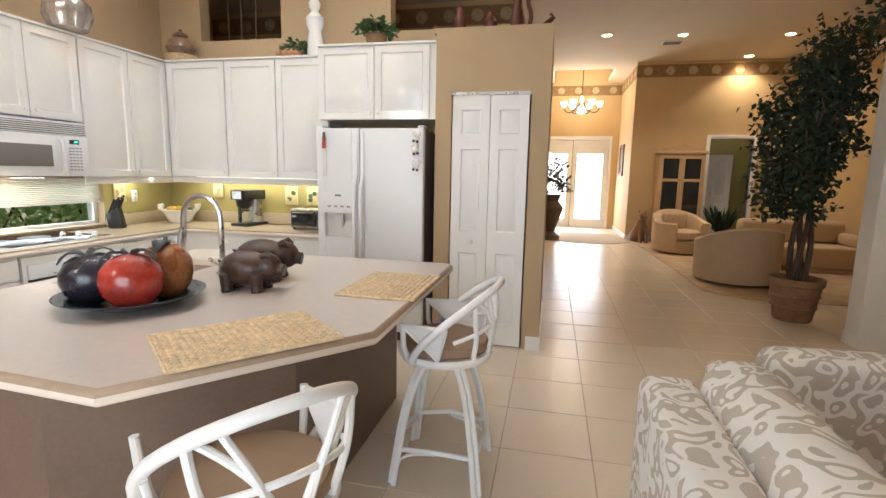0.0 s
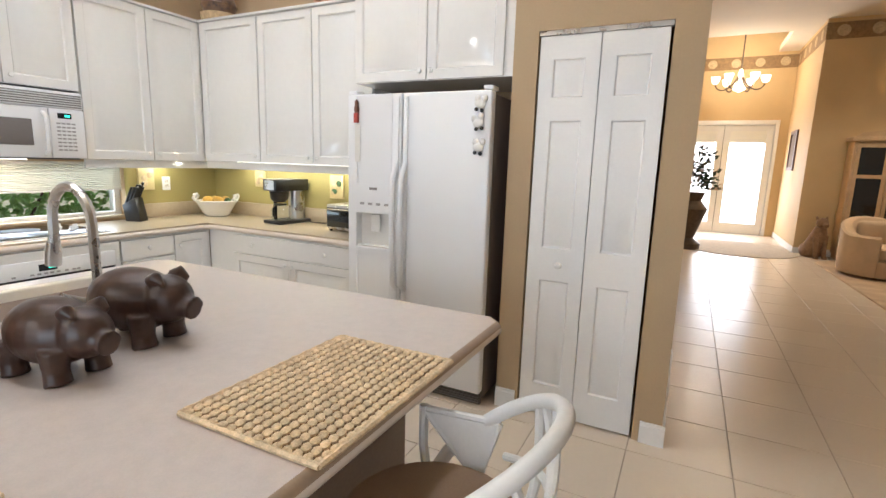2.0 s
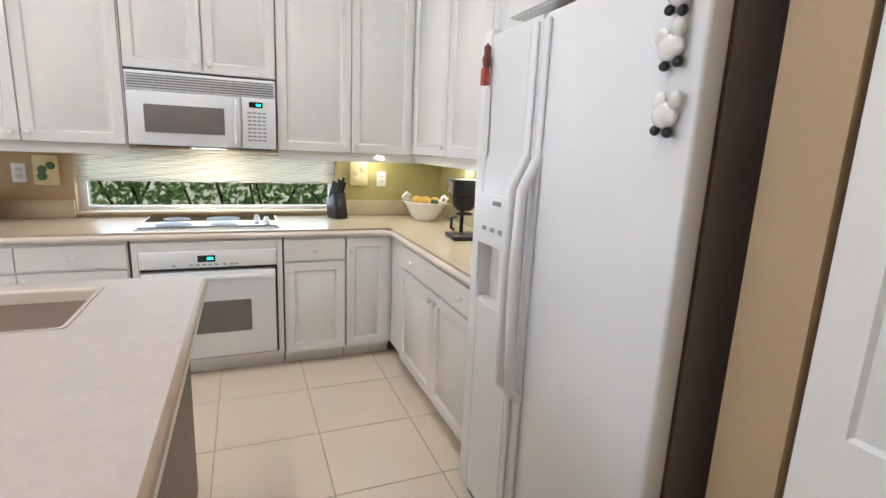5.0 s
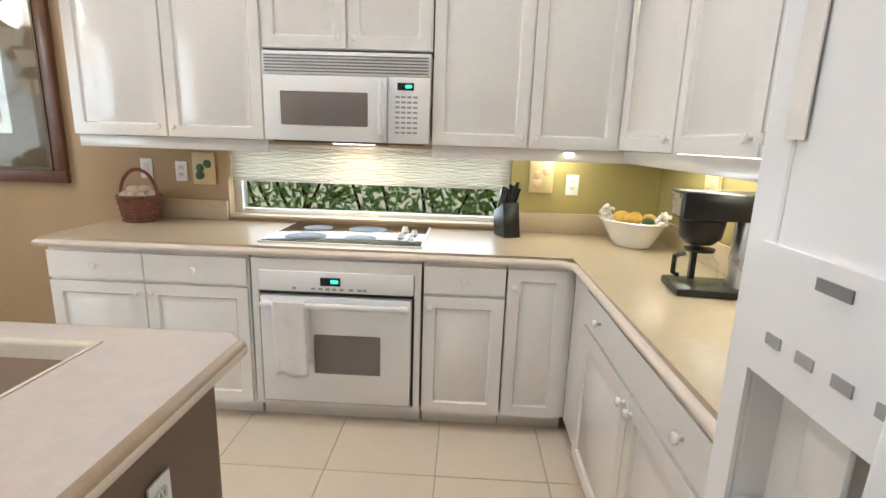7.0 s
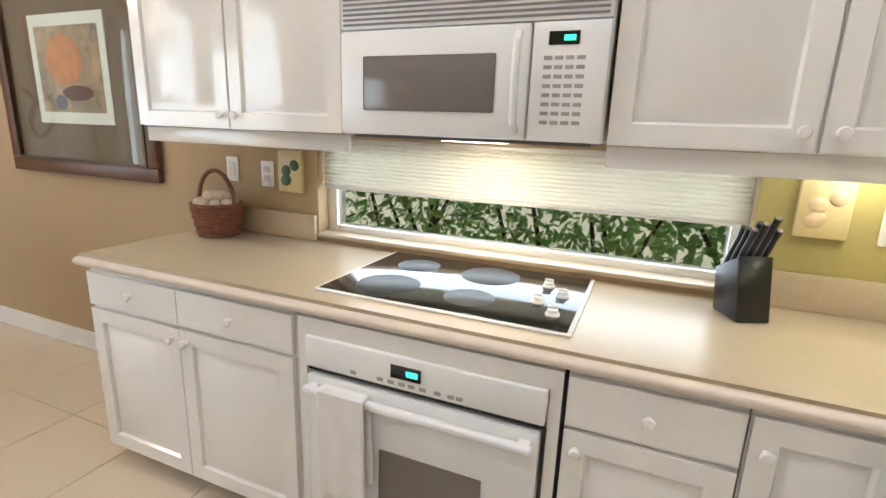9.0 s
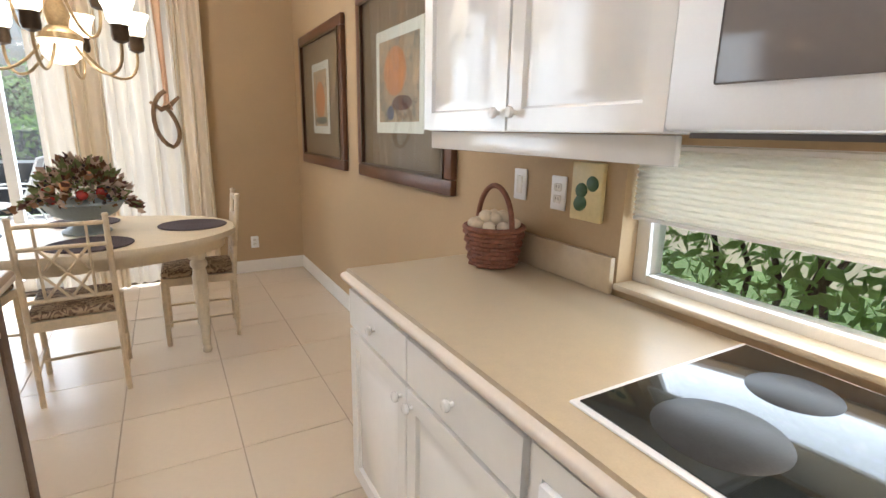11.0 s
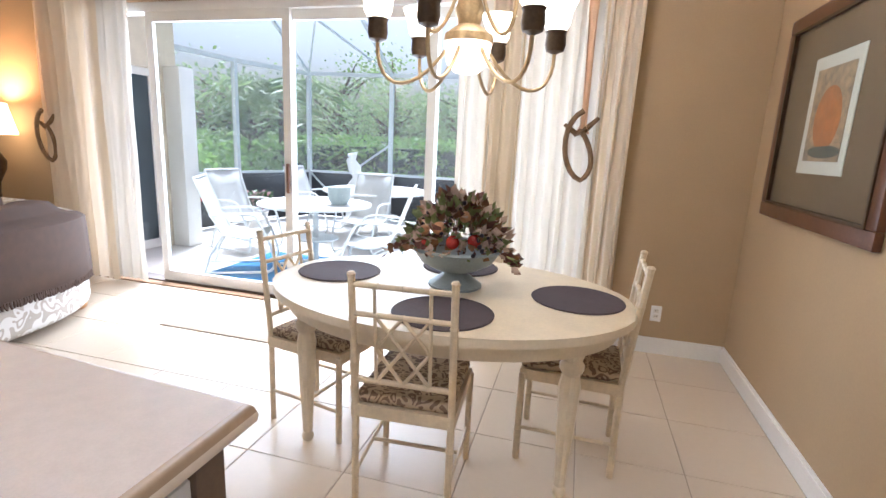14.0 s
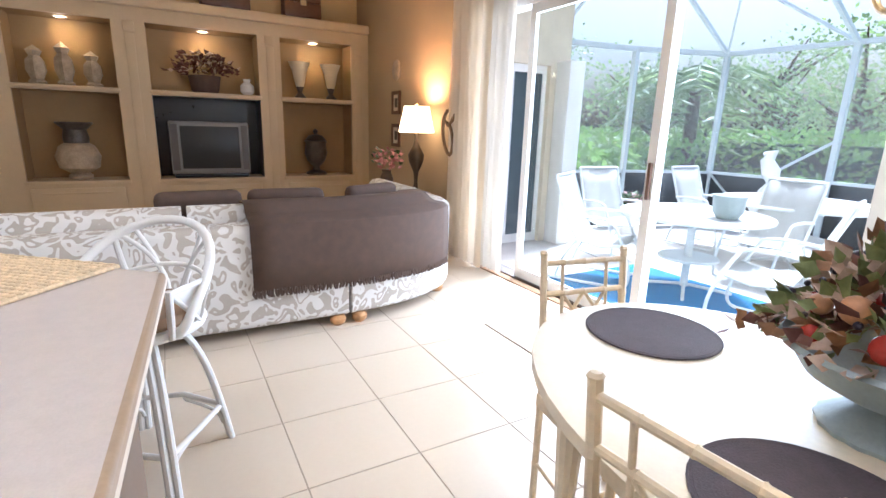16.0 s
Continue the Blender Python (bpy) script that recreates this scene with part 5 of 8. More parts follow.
        part("back_spindle", tube(bmesh.new(), bez((0.215 * math.cos(lo_), 0.215 * math.sin(lo_), 0.63), (0.25 * math.cos(lo_), 0.25 * math.sin(lo_), 0.76), (0.26 * math.cos((lo_ + hi_) / 2), 0.26 * math.sin((lo_ + hi_) / 2), bow), (R * math.cos(hi_), R * math.sin(hi_), zt_), 10), 0.010 if 60 < a < 120 else 0.012, 8), M_RATTAN, root)
    part("back_hoop", tube(bmesh.new(), [(0.243 * math.cos(radians(q)), 0.243 * math.sin(radians(q)), 0.735 + 0.055 * math.sin(radians((q - 20) * 180 / 140))) for q in range(20, 161, 10)], 0.010, 8), M_RATTAN, root)
    for sx in (-1, 1):
        bm = bmesh.new()
        P = [(sx * 0.232, -0.15, 0.80), (sx * 0.258, 0.055, 0.80), (sx * 0.225, 0.02, 0.64)]
        tri0 = [bm.verts.new(p) for p in P]
        tri1 = [bm.verts.new((p[0] - sx * 0.008, p[1], p[2])) for p in P]
        bm.faces.new(tri0)
        bm.faces.new(tri1[::-1])
        for k in range(3):
            bm.faces.new((tri0[k], tri0[(k + 1) % 3], tri1[(k + 1) % 3], tri1[k]))
        part("woven_panel", bm, M_RATTAN, root, "white woven side panel", smooth=False)
        part("arm_post", tube(bmesh.new(), [(sx * 0.205, -0.12, 0.62), (sx * 0.225, -0.145, 0.70), (sx * 0.232, -0.15, 0.81)], 0.013, 8), M_RATTAN, root)
        part("arm_rail", tube(bmesh.new(), [P[0], P[1]], 0.011, 8), M_RATTAN, root)
        part("panel_rim", tube(bmesh.new(), [P[0], P[2], P[1]], 0.010, 8), M_RATTAN, root)
    return root


st = bar_stool()
st.matrix_basis = pose(0.105, 2.53, 0, 0, 0, -90)
copy_thing(st, pose(-0.16, 1.33, 0, 0, 0, -124))


# ---- family room ----
def strip(bm, pts, prof):
    """sweeps a closed (offset, height) outline along plan points; offset to the right of the way"""
    rings, n = [], len(pts)
    for i, p in enumerate(pts):
        d = (Vector(pts[min(i + 1, n - 1)]) - Vector(pts[max(i - 1, 0)])).normalized()
        q = Vector((d.y, -d.x))
        rings.append([bm.verts.new((p[0] + q.x * u, p[1] + q.y * u, z)) for u, z in prof])
    k = len(prof)
    for a, b in zip(rings, rings[1:]):
        for j in range(k):
            bm.faces.new((a[j], a[(j + 1) % k], b[(j + 1) % k], b[j]))
    bm.faces.new(rings[0])
    bm.faces.new(rings[-1][::-1])
    return bm


def rounded(x0, z0, x1, z1, r, n=4):
    out = []
    for cx, cz, a0 in ((x1 - r, z1 - r, 0), (x0 + r, z1 - r, 90), (x0 + r, z0 + r, 180), (x1 - r, z0 + r, 270)):
        out += [(cx + r * math.cos(radians(a0 + 90 * k / n)), cz + r * math.sin(radians(a0 + 90 * k / n))) for k in range(n + 1)]
    return out


def sofa_section(line, label, cushions, feet):
    root = thing("sofa", pose(0, 0, 0), label, "sofa", "sectional sofa pieces")
    # line runs along the outer back, the seat lies to its left
    part("back", strip(bmesh.new(), line, rounded(-0.20, 0.07, 0.0, 0.76, 0.05)), M_SOFA, root)
    part("base", strip(bmesh.new(), line, rounded(-0.92, 0.07, -0.202, 0.30, 0.03)), M_SOFA, root)
    n = len(line)
    for c in range(cushions):
        a, b = int(c * (n - 1) / cushions), int((c + 1) * (n - 1) / cushions)
        seg = line[a:b + 1]
        seg = [tuple(Vector(seg[0]).lerp(Vector(seg[1]), 0.06))] + seg[1:-1] + [tuple(Vector(seg[-1]).lerp(Vector(seg[-2]), 0.06))]
        part("seat_cushion", strip(bmesh.new(), seg, rounded(-0.94, 0.302, -0.24, 0.46, 0.06)), M_SOFA, root)
        bm = strip(bmesh.new(), seg, [(u - 0.10 * (z - 0.46), z) for u, z in rounded(-0.42, 0.47, -0.17, 0.85, 0.11)])
        part("back_cushion", bm, M_SOFA, root)
    for x, y in feet:
        part("foot", lathe(bmesh.new(), [(0.035, 0), (0.055, 0.02), (0.058, 0.05), (0.04, 0.07)], (x, y, 0), 16), M_BUN, root, "round light wooden bun foot")


M_BUN = mat("light_wood_foot", (0.52, 0.28, 0.11), 0.4, var=0.15, scale=15, bump=0.02)
straight = [(0.93 - 0.03 * k / 8, 2.10 - 1.95 * k / 8) for k in range(9)]
sofa_section(straight, "cream and taupe damask sectional sofa with bun feet", 2, [(0.95, 0.22), (0.97, 2.0), (1.72, 0.25), (1.72, 2.0)])
curve = [tuple(p.xy) for p in bez((0.90, 0.125, 0), (0.92, -0.55, 0), (1.18, -0.95, 0), (1.75, -1.06, 0), 12)]
sofa_section(curve, "curved damask corner piece of the sectional sofa", 2, [(0.95, 0.06), (1.32, -0.78), (1.75, 0.05)])
line2 = [(1.77 + 0.8 * k / 6, -1.063) for k in range(7)]
sofa_section(line2, "damask sectional sofa piece along the window side", 2, [(1.85, -0.98), (2.5, -0.98), (1.85, -0.2), (2.5, -0.2)])
root = thing("ottoman_seat", pose(1.95, 2.62, 0, 0, 0, 4), "damask upholstered chair back beside the sofa", "armchair")
part("back", B(-0.42, -0.12, 0.12, 0.55, 0.12, 0.74, bev=0.07, seg=3), M_SOFA, root)
part("seat", B(-0.40, 0.122, 0.12, 0.53, 0.7, 0.44, bev=0.05, seg=3), M_SOFA, root)
for x in (-0.35, 0.48):
    for y in (-0.05, 0.6):
        part("foot", lathe(bmesh.new(), [(0.035, 0), (0.05, 0.03), (0.04, 0.12)], (x, y, 0), 12), M_BUN, root)

# throw over the sofa back
bm = bmesh.new()
over = [(0.030, 0.34), (0.026, 0.52), (0.022, 0.68), (0.018, 0.76), (-0.02, 0.785), (-0.09, 0.79), (-0.14, 0.81), (-0.19, 0.86), (-0.28, 0.87), (-0.40, 0.855), (-0.48, 0.74)]
way = [(0.90, 0.78 - 0.60 * k / 4) for k in range(4)] + curve[:8]
g = []
for i, p in enumerate(way):
    d = (Vector(way[min(i + 1, len(way) - 1)]) - Vector(way[max(i - 1, 0)])).normalized()
    q = Vector((d.y, -d.x))
    g.append([bm.verts.new((p[0] - 0 + q.x * u, p[1] + q.y * u, z + 0.012 * math.sin(i * 1.3) * (1 if j == 0 else 0.2))) for j, (u, z) in enumerate(over)])
for a, b in zip(g, g[1:]):
    for j in range(len(over) - 1):
        bm.faces.new((a[j], a[j + 1], b[j + 1], b[j]))
th = thing("throw_blanket", pose(0, 0, 0), "dark brown knitted throw with a fringe over the sofa back", "blanket")
cl = part("cloth", bm, M_THROW, th)
so = cl.modifiers.new("thick", "SOLIDIFY")
so.thickness, so.offset = 0.012, 1
bm = bmesh.new()
rg = random.Random(12)
for i in range(len(way) - 1):
    for k in range(9):
        u = k / 9
        p = Vector(way[i]).lerp(Vector(way[i + 1]), u)
        d = (Vector(way[i + 1]) - Vector(way[i])).normalized()
        q = Vector((d.y, -d.x))
        x, y = p.x + q.x * 0.035, p.y + q.y * 0.035
        tube(bm, [(x, y, 0.35), (x + rg.uniform(-.006, .006), y + rg.uniform(-.006, .006), 0.325), (x + rg.uniform(-.012, .012), y + rg.uniform(-.012, .012), 0.295)], [0.008, 0.011, 0.006], 5)
part("fringe", bm, M_THROW, th)
# dark cushions seen over the sofa back
for x, y, rz in ((1.48, 1.02, 3), (1.47, 0.44, -3), (1.56, -0.22, 25)):
    bm = B(-0.06, -0.27, 0, 0.06, 0.27, 0.47, bev=0.055, seg=3)
    o = solid("throw_pillow", bm, M_THROW, "dark brown pillow leaning on the sofa", "pillow", group="sofa pillows")
    o.matrix_basis = pose(x, y, 0.462, 0, -10, rz)

# ---- media wall ----
FX, BK, DY, DZ = 5.12, 5.60, -0.78, -0.32


def niche(x, y, z):
    return pose(x + 0.14, y + DY, z + DZ)


root = thing("built_in_shelves", pose(0, 0, 0), "cream painted built-in media wall with lit niches", "shelving", kind="structure")
holes = [(a + DY, b + DY, c + DZ, d + DZ) for a, b, c, d in ((-0.555, 0.462, 0.95, 2.00), (-0.555, 0.462, 2.06, 2.84), (0.755, 2.05, 0.95, 2.00), (0.755, 2.05, 2.06, 2.84), (2.40, 3.42, 0.95, 2.00), (2.40, 3.42, 2.06, 2.84))]
part("face_frame", pieced_wall(bmesh.new(), "x", FX, 0.05, -1.597, 2.97, 0, 2.68, holes), M_BUILT, root, smooth=False)
for y0, y1, z0, z1 in holes:
    bm = bmesh.new()
    box(bm, FX + 0.052, y0 - 0.03, z0 - 0.02, BK - 0.02, y0, z1 + 0.02)
    box(bm, FX + 0.052, y1, z0 - 0.02, BK - 0.02, y1 + 0.03, z1 + 0.02)
    box(bm, FX + 0.052, y0, z1, BK - 0.02, y1, z1 + 0.02)
    box(bm, BK - 0.04, y0, z0, BK - 0.02, y1, z1)
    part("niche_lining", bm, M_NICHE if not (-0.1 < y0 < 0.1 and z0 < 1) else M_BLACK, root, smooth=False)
    part("shelf", B(FX - 0.03, y0 - 0.02, z0 - 0.045, BK - 0.045, y1 + 0.02, z0, bev=0.006), M_BUILT, root)
part("cornice", B(FX - 0.07, -1.595, 2.681, BK - 0.02, 3.02, 2.80, bev=0.02), M_BUILT, root)
for y in (-1.44, -0.18, 1.44):
    for w, dz in ((0.10, 0), (0.12, 2.40)):
        part("pilaster", B(FX - 0.012, y - w / 2, 0.1 if not dz else dz, FX - 0.0005, y + w / 2, 2.38 if not dz else 2.52, bev=0.004), M_BUILT, root)
for y0, y1 in ((-1.28, -0.36), (0.02, 1.22), (1.67, 2.62)):
    part("base_door", B(FX - 0.018, y0, 0.14, FX - 0.0005, y1, 0.54, bev=0.006), M_BUILT, root)
    part("moulding", B(FX - 0.03, y0 + 0.1, 0.47, FX - 0.0185, y1 - 0.1, 0.49, bev=0.004), M_BUILT, root)
M_SPOT = glow("spot_lens", (1, 0.86, 0.6), 12)
for y in (-0.05, 1.4, 2.9):
    r = thing("niche_spotlight", niche(5.2, y, 2.838), "small round recessed spotlight in the niche", "spotlight", "niche spotlights")
    part("ring", lathe(bmesh.new(), [(0.07, 0.0), (0.07, -0.006), (0.05, -0.008), (0.05, 0.0)], seg=20), M_TRIM, r)
    part("lens", lathe(bmesh.new(), [(0.049, -0.003), (0.0, -0.003)], seg=20), M_SPOT, r)
    bulb_lamp("niche_light", (5.34, y + DY, 2.42), LAMP * 0.018, WARM, 0.05)

root = thing("television", niche(5.04, 1.42, 0.952), "grey tube television in the dark niche", "television")
bm = B(0.0, -0.49, 0.05, 0.10, 0.49, 0.74, bev=0.02)
box(bm, 0.102, -0.38, 0.08, 0.34, 0.38, 0.66, bev=0.04)
part("case", bm, M_GREY, root)
part("screen", B(-0.006, -0.36, 0.12, 0.0, 0.36, 0.68, bev=0.004), mat("tv_screen", (0.018, 0.02, 0.02), 0.4, var=0.1, bump=0), root)
part("speaker", B(-0.005, -0.475, 0.10, 0.0, -0.39, 0.70), M_DGREY, root)
part("speaker", B(-0.005, 0.39, 0.10, 0.0, 0.475, 0.70), M_DGREY, root)
part("stand", B(0.0, -0.46, 0.0, 0.30, 0.46, 0.049, bev=0.006), M_BLACK, root)


def vase(m, prof, material, label, name="vase", extra=None):
    r = thing(name, m, label, "vase")
    part("body", lathe(bmesh.new(), prof, seg=28), material, r)
    if extra:
        for nm, p2, mt in extra:
            part(nm, lathe(bmesh.new(), p2, seg=24), mt, r)
    return r


M_STONE = mat("beige_stoneware", (0.42, 0.33, 0.22), 0.6, var=0.25, scale=12, bump=0.1)
M_DSTONE = mat("dark_bronze_urn", (0.10, 0.085, 0.07), 0.4, 0.3, var=0.35, scale=14, bump=0.1)
vase(niche(5.22, 2.92, 0.952), [(0.12, 0), (0.13, 0.04), (0.10, 0.07), (0.21, 0.14), (0.24, 0.28), (0.19, 0.40), (0.13, 0.44)], M_STONE, "large beige and grey pottery jar in the niche", "pottery_jar",
     [("neck", [(0.131, 0.44), (0.14, 0.50), (0.12, 0.60), (0.20, 0.68), (0.19, 0.69), (0.10, 0.60)], M_DSTONE)])
vase(niche(5.22, -0.05, 0.952), [(0.15, 0), (0.15, 0.03), (0.05, 0.07), (0.05, 0.12), (0.13, 0.2), (0.17, 0.32), (0.15, 0.46), (0.17, 0.50), (0.15, 0.51)], M_DSTONE, "dark lidded urn in the niche", "urn",
     [("lid", [(0.16, 0.511), (0.10, 0.58), (0.02, 0.60), (0.04, 0.65), (0.0, 0.69)], M_DSTONE)])
M_VLAMP = mat("cream_glass_vase", (0.74, 0.66, 0.48), 0.3, var=0.06)
for y in (-0.30, 0.16):
    vase(niche(5.2, y, 2.062), [(0.08, 0), (0.08, 0.02), (0.03, 0.08), (0.05, 0.14), (0.06, 0.16)], M_DSTONE, "cream trumpet vase on a dark foot in the niche", "trumpet_vase", [("cup", [(0.05, 0.161), (0.07, 0.22), (0.10, 0.38), (0.15, 0.50), (0.14, 0.50), (0.08, 0.36), (0.0, 0.24)], M_VLAMP)])
for y, h in ((2.65, 0.42), (2.93, 0.50), (3.2, 0.44)):
    o = solid("carved_statuette", lathe(bmesh.new(), [(0.08, 0), (0.09, 0.03), (0.06, 0.06), (0.10, h * 0.35), (0.09, h * 0.6), (0.05, h * 0.72), (0.08, h * 0.85), (0.0, h)], seg=18, lobes=6, depth=0.08), M_STONE, "weathered carved stone statuette in the niche", "statuette", group="niche statuettes")
    o.matrix_basis = niche(5.2, y, 2.062)
root = thing("flower_basket", niche(5.2, 1.42, 2.062), "dark dried flower arrangement in a basket in the niche", "flowers")
part("basket", lathe(bmesh.new(), [(0.15, 0), (0.17, 0.04), (0.20, 0.22), (0.18, 0.22), (0.0, 0.15)], seg=24), M_THROW, root)
bm, bm2 = bmesh.new(), bmesh.new()
rg = random.Random(21)
for k in range(420):
    a, e, q = rg.uniform(0, 6.28), rg.uniform(0.0, 1.5), rg.uniform(0.4, 1)
    p = Vector((0.18 * q * math.cos(a) * math.cos(e), 0.44 * q * math.sin(a) * math.cos(e), 0.24 + 0.30 * q * math.sin(e)))
    leaf(bm if k % 5 else bm2, p, (math.cos(a), math.sin(a), rg.uniform(-0.5, 0.8)), rg.uniform(0.05, 0.09), rg, 0.6)
part("foliage", bm, M_FOL[2], root)
part("blooms", bm2, M_FOL[3], root)["kind"] = "stuff"
vase(niche(5.12, 0.90, 2.062), [(0.05, 0), (0.09, 0.04), (0.09, 0.12), (0.04, 0.17), (0.05, 0.21)], M_CERAM, "small round white vase in the niche")
# chests on top of the media wall
for y, w in ((0.1, 0.5), (1.1, 0.6), (2.1, 0.5)):
    r = thing("wooden_chest", niche(5.2, y, 3.121), "dark carved wooden chest on top of the media wall", "chest", "chests on the media wall")
    part("body", B(-0.14, -w / 2, 0, 0.14, w / 2, 0.22, bev=0.01), M_FRAME, r)
    part("lid", B(-0.145, -w / 2 - 0.005, 0.221, 0.145, w / 2 + 0.005, 0.30, bev=0.03, seg=3), M_FRAME, r)
    part("lock", B(-0.152, -0.04, 0.18, -0.146, 0.04, 0.25), M_GOLD, r)

# end table, lamp, flowers, small pictures
root = thing("end_table", pose(2.98, -1.24, 0), "round dark wooden end table in the corner", "table")
part("top", lathe(bmesh.new(), [(0.30, 0.60), (0.31, 0.615), (0.30, 0.63), (0.0, 0.63)], seg=32), M_FRAME, root)
part("pedestal", lathe(bmesh.new(), [(0.2, 0), (0.2, 0.03), (0.05, 0.08), (0.04, 0.3), (0.06, 0.4), (0.04, 0.55), (0.1, 0.6)], seg=20), M_FRAME, root)
root = thing("table_lamp", pose(2.95, -1.36, 0.6305), "bronze table lamp with a glowing cream shade", "lamp")
part("base", lathe(bmesh.new(), [(0.08, 0), (0.085, 0.02), (0.03, 0.05), (0.02, 0.14), (0.03, 0.24), (0.085, 0.36), (0.095, 0.44), (0.04, 0.54), (0.02, 0.6), (0.012, 0.985)], seg=24), M_BRONZE, root)
M_SHADE = glow("lit_lamp_shade", (1.0, 0.66, 0.32), 3.2)
part("shade", lathe(bmesh.new(), [(0.20, 0.69), (0.205, 0.70), (0.16, 0.90), (0.145, 0.98), (0.14, 0.98), (0.195, 0.70)], seg=32), M_SHADE, root)
part("finial", ball(bmesh.new(), (0, 0, 1.0), 0.018, 10, 8), M_GOLD, root)
bulb_lamp("table_lamp_light", (2.95, -1.36, 1.50), LAMP * 1.5, (1, 0.62, 0.30), 0.08)
root = thing("flower_vase", pose(3.02, -1.02, 0.6305), "dark vase of pink flowers on the end table", "flowers")
part("vase", lathe(bmesh.new(), [(0.05, 0), (0.07, 0.05), (0.08, 0.16), (0.05, 0.24), (0.06, 0.27)], seg=20), M_BRONZE, root)
bm, bm2 = bmesh.new(), bmesh.new()
for k in range(90):
    a, q = rg.uniform(0, 6.28), rg.uniform(0.03, 0.15)
    leaf(bm2 if k % 3 else bm, (q * math.cos(a), q * math.sin(a), 0.28 + rg.uniform(0.0, 0.22)), (math.cos(a), math.sin(a), rg.uniform(-0.2, 0.8)), 0.06, rg, 0.9)
part("stems", bm, M_LEAF, root)["kind"] = "stuff"
part("blooms", bm2, mat("pink_petal", (0.55, 0.22, 0.20), 0.7, var=0.3), root)["kind"] = "stuff"
for z, sq in ((2.106, False), (1.691, True), (1.265, True)):
    r = thing("small_picture", pose(4.05, YS + 0.002, z, 0, 0, 180), "small framed picture hung on the warm wall" if sq else "round relief plaque hung on the warm wall", "picture", "small wall pictures")
    if sq:
        part("frame", pieced_wall(bmesh.new(), "y", -0.025, 0.025, -0.13, 0.13, -0.15, 0.15, [(-0.085, 0.085, -0.105, 0.105)]), M_FRAME, r, smooth=False)
        part("image", B(-0.085, -0.012, -0.105, 0.085, -0.004, 0.105), M_CREAM, r)
        part("image_shape", B(-0.045, -0.0145, -0.06, 0.045, -0.0122, 0.06), M_DSTONE, r)
    else:
        part("disc", lathe(bmesh.new(), [(0.13, 0), (0.13, 0.015), (0.1, 0.03), (0.0, 0.03)], seg=24), M_STONE, r, m=pose(0, 0, 0, 90))

# ---- living room ----
root = thing("ficus_tree", pose(3.16, 6.05, 0), "tall dark green ficus tree in an aged clay pot", "plant")
part("pot", lathe(bmesh.new(), [(0.17, 0), (0.18, 0.02), (0.235, 0.38), (0.255, 0.39), (0.26, 0.46), (0.235, 0.46), (0.22, 0.40), (0.0, 0.40)], seg=32), M_TERRA, root)
for z in (0.14, 0.26):
    part("pot_band", lathe(bmesh.new(), [(0.185 + 0.14 * z, z), (0.20 + 0.14 * z, z + 0.012), (0.19 + 0.14 * z, z + 0.024)], seg=32), M_TERRA, root)
bm = bmesh.new()
rg = random.Random(31)
tips = []
for k in range(4):
    a = 1.57 * k + 0.4
    pts = [Vector((0.07 * math.cos(a), 0.07 * math.sin(a), 0.38))]
    for i in range(1, 10):
        aa = a + i * 0.55
        pts.append(Vector((0.07 * math.cos(aa) + 0.012 * i * math.cos(a), 0.07 * math.sin(aa) + 0.012 * i * math.sin(a), 0.38 + i * 0.2)))
    tube(bm, pts, [0.034 - 0.0025 * i for i in range(10)], 8)
    tips += pts[4:]
for k in range(46):
    p = rg.choice(tips)
    a, l = rg.uniform(0, 6.28), rg.uniform(0.14, 0.37) * (1.0 if p.z < 2.0 else 0.75)
    e = p + Vector((l * math.cos(a), l * math.sin(a), rg.uniform(-0.05, 0.85)))
    tube(bm, [p, p.lerp(e, 0.5) + Vector((0, 0, 0.06)), e], [0.010, 0.006, 0.003], 5)
    tips.append(e)
    tips.append(p.lerp(e, 0.6))
part("trunk", bm, M_BARK, root)
bm = bmesh.new()
for k in range(5200):
    p = rg.choice(tips[24:])
    o_ = Vector((rg.gauss(0, 0.085), rg.gauss(0, 0.085), rg.gauss(0, 0.10)))
    q = p + o_
    if q.z < 1.05:
        continue
    leaf(bm, q, (rg.uniform(-1, 1), rg.uniform(-1, 1), rg.uniform(-1.2, 0.3)), rg.uniform(0.06, 0.10), rg, 0.55)
part("crown", bm, M_LEAF2, root)


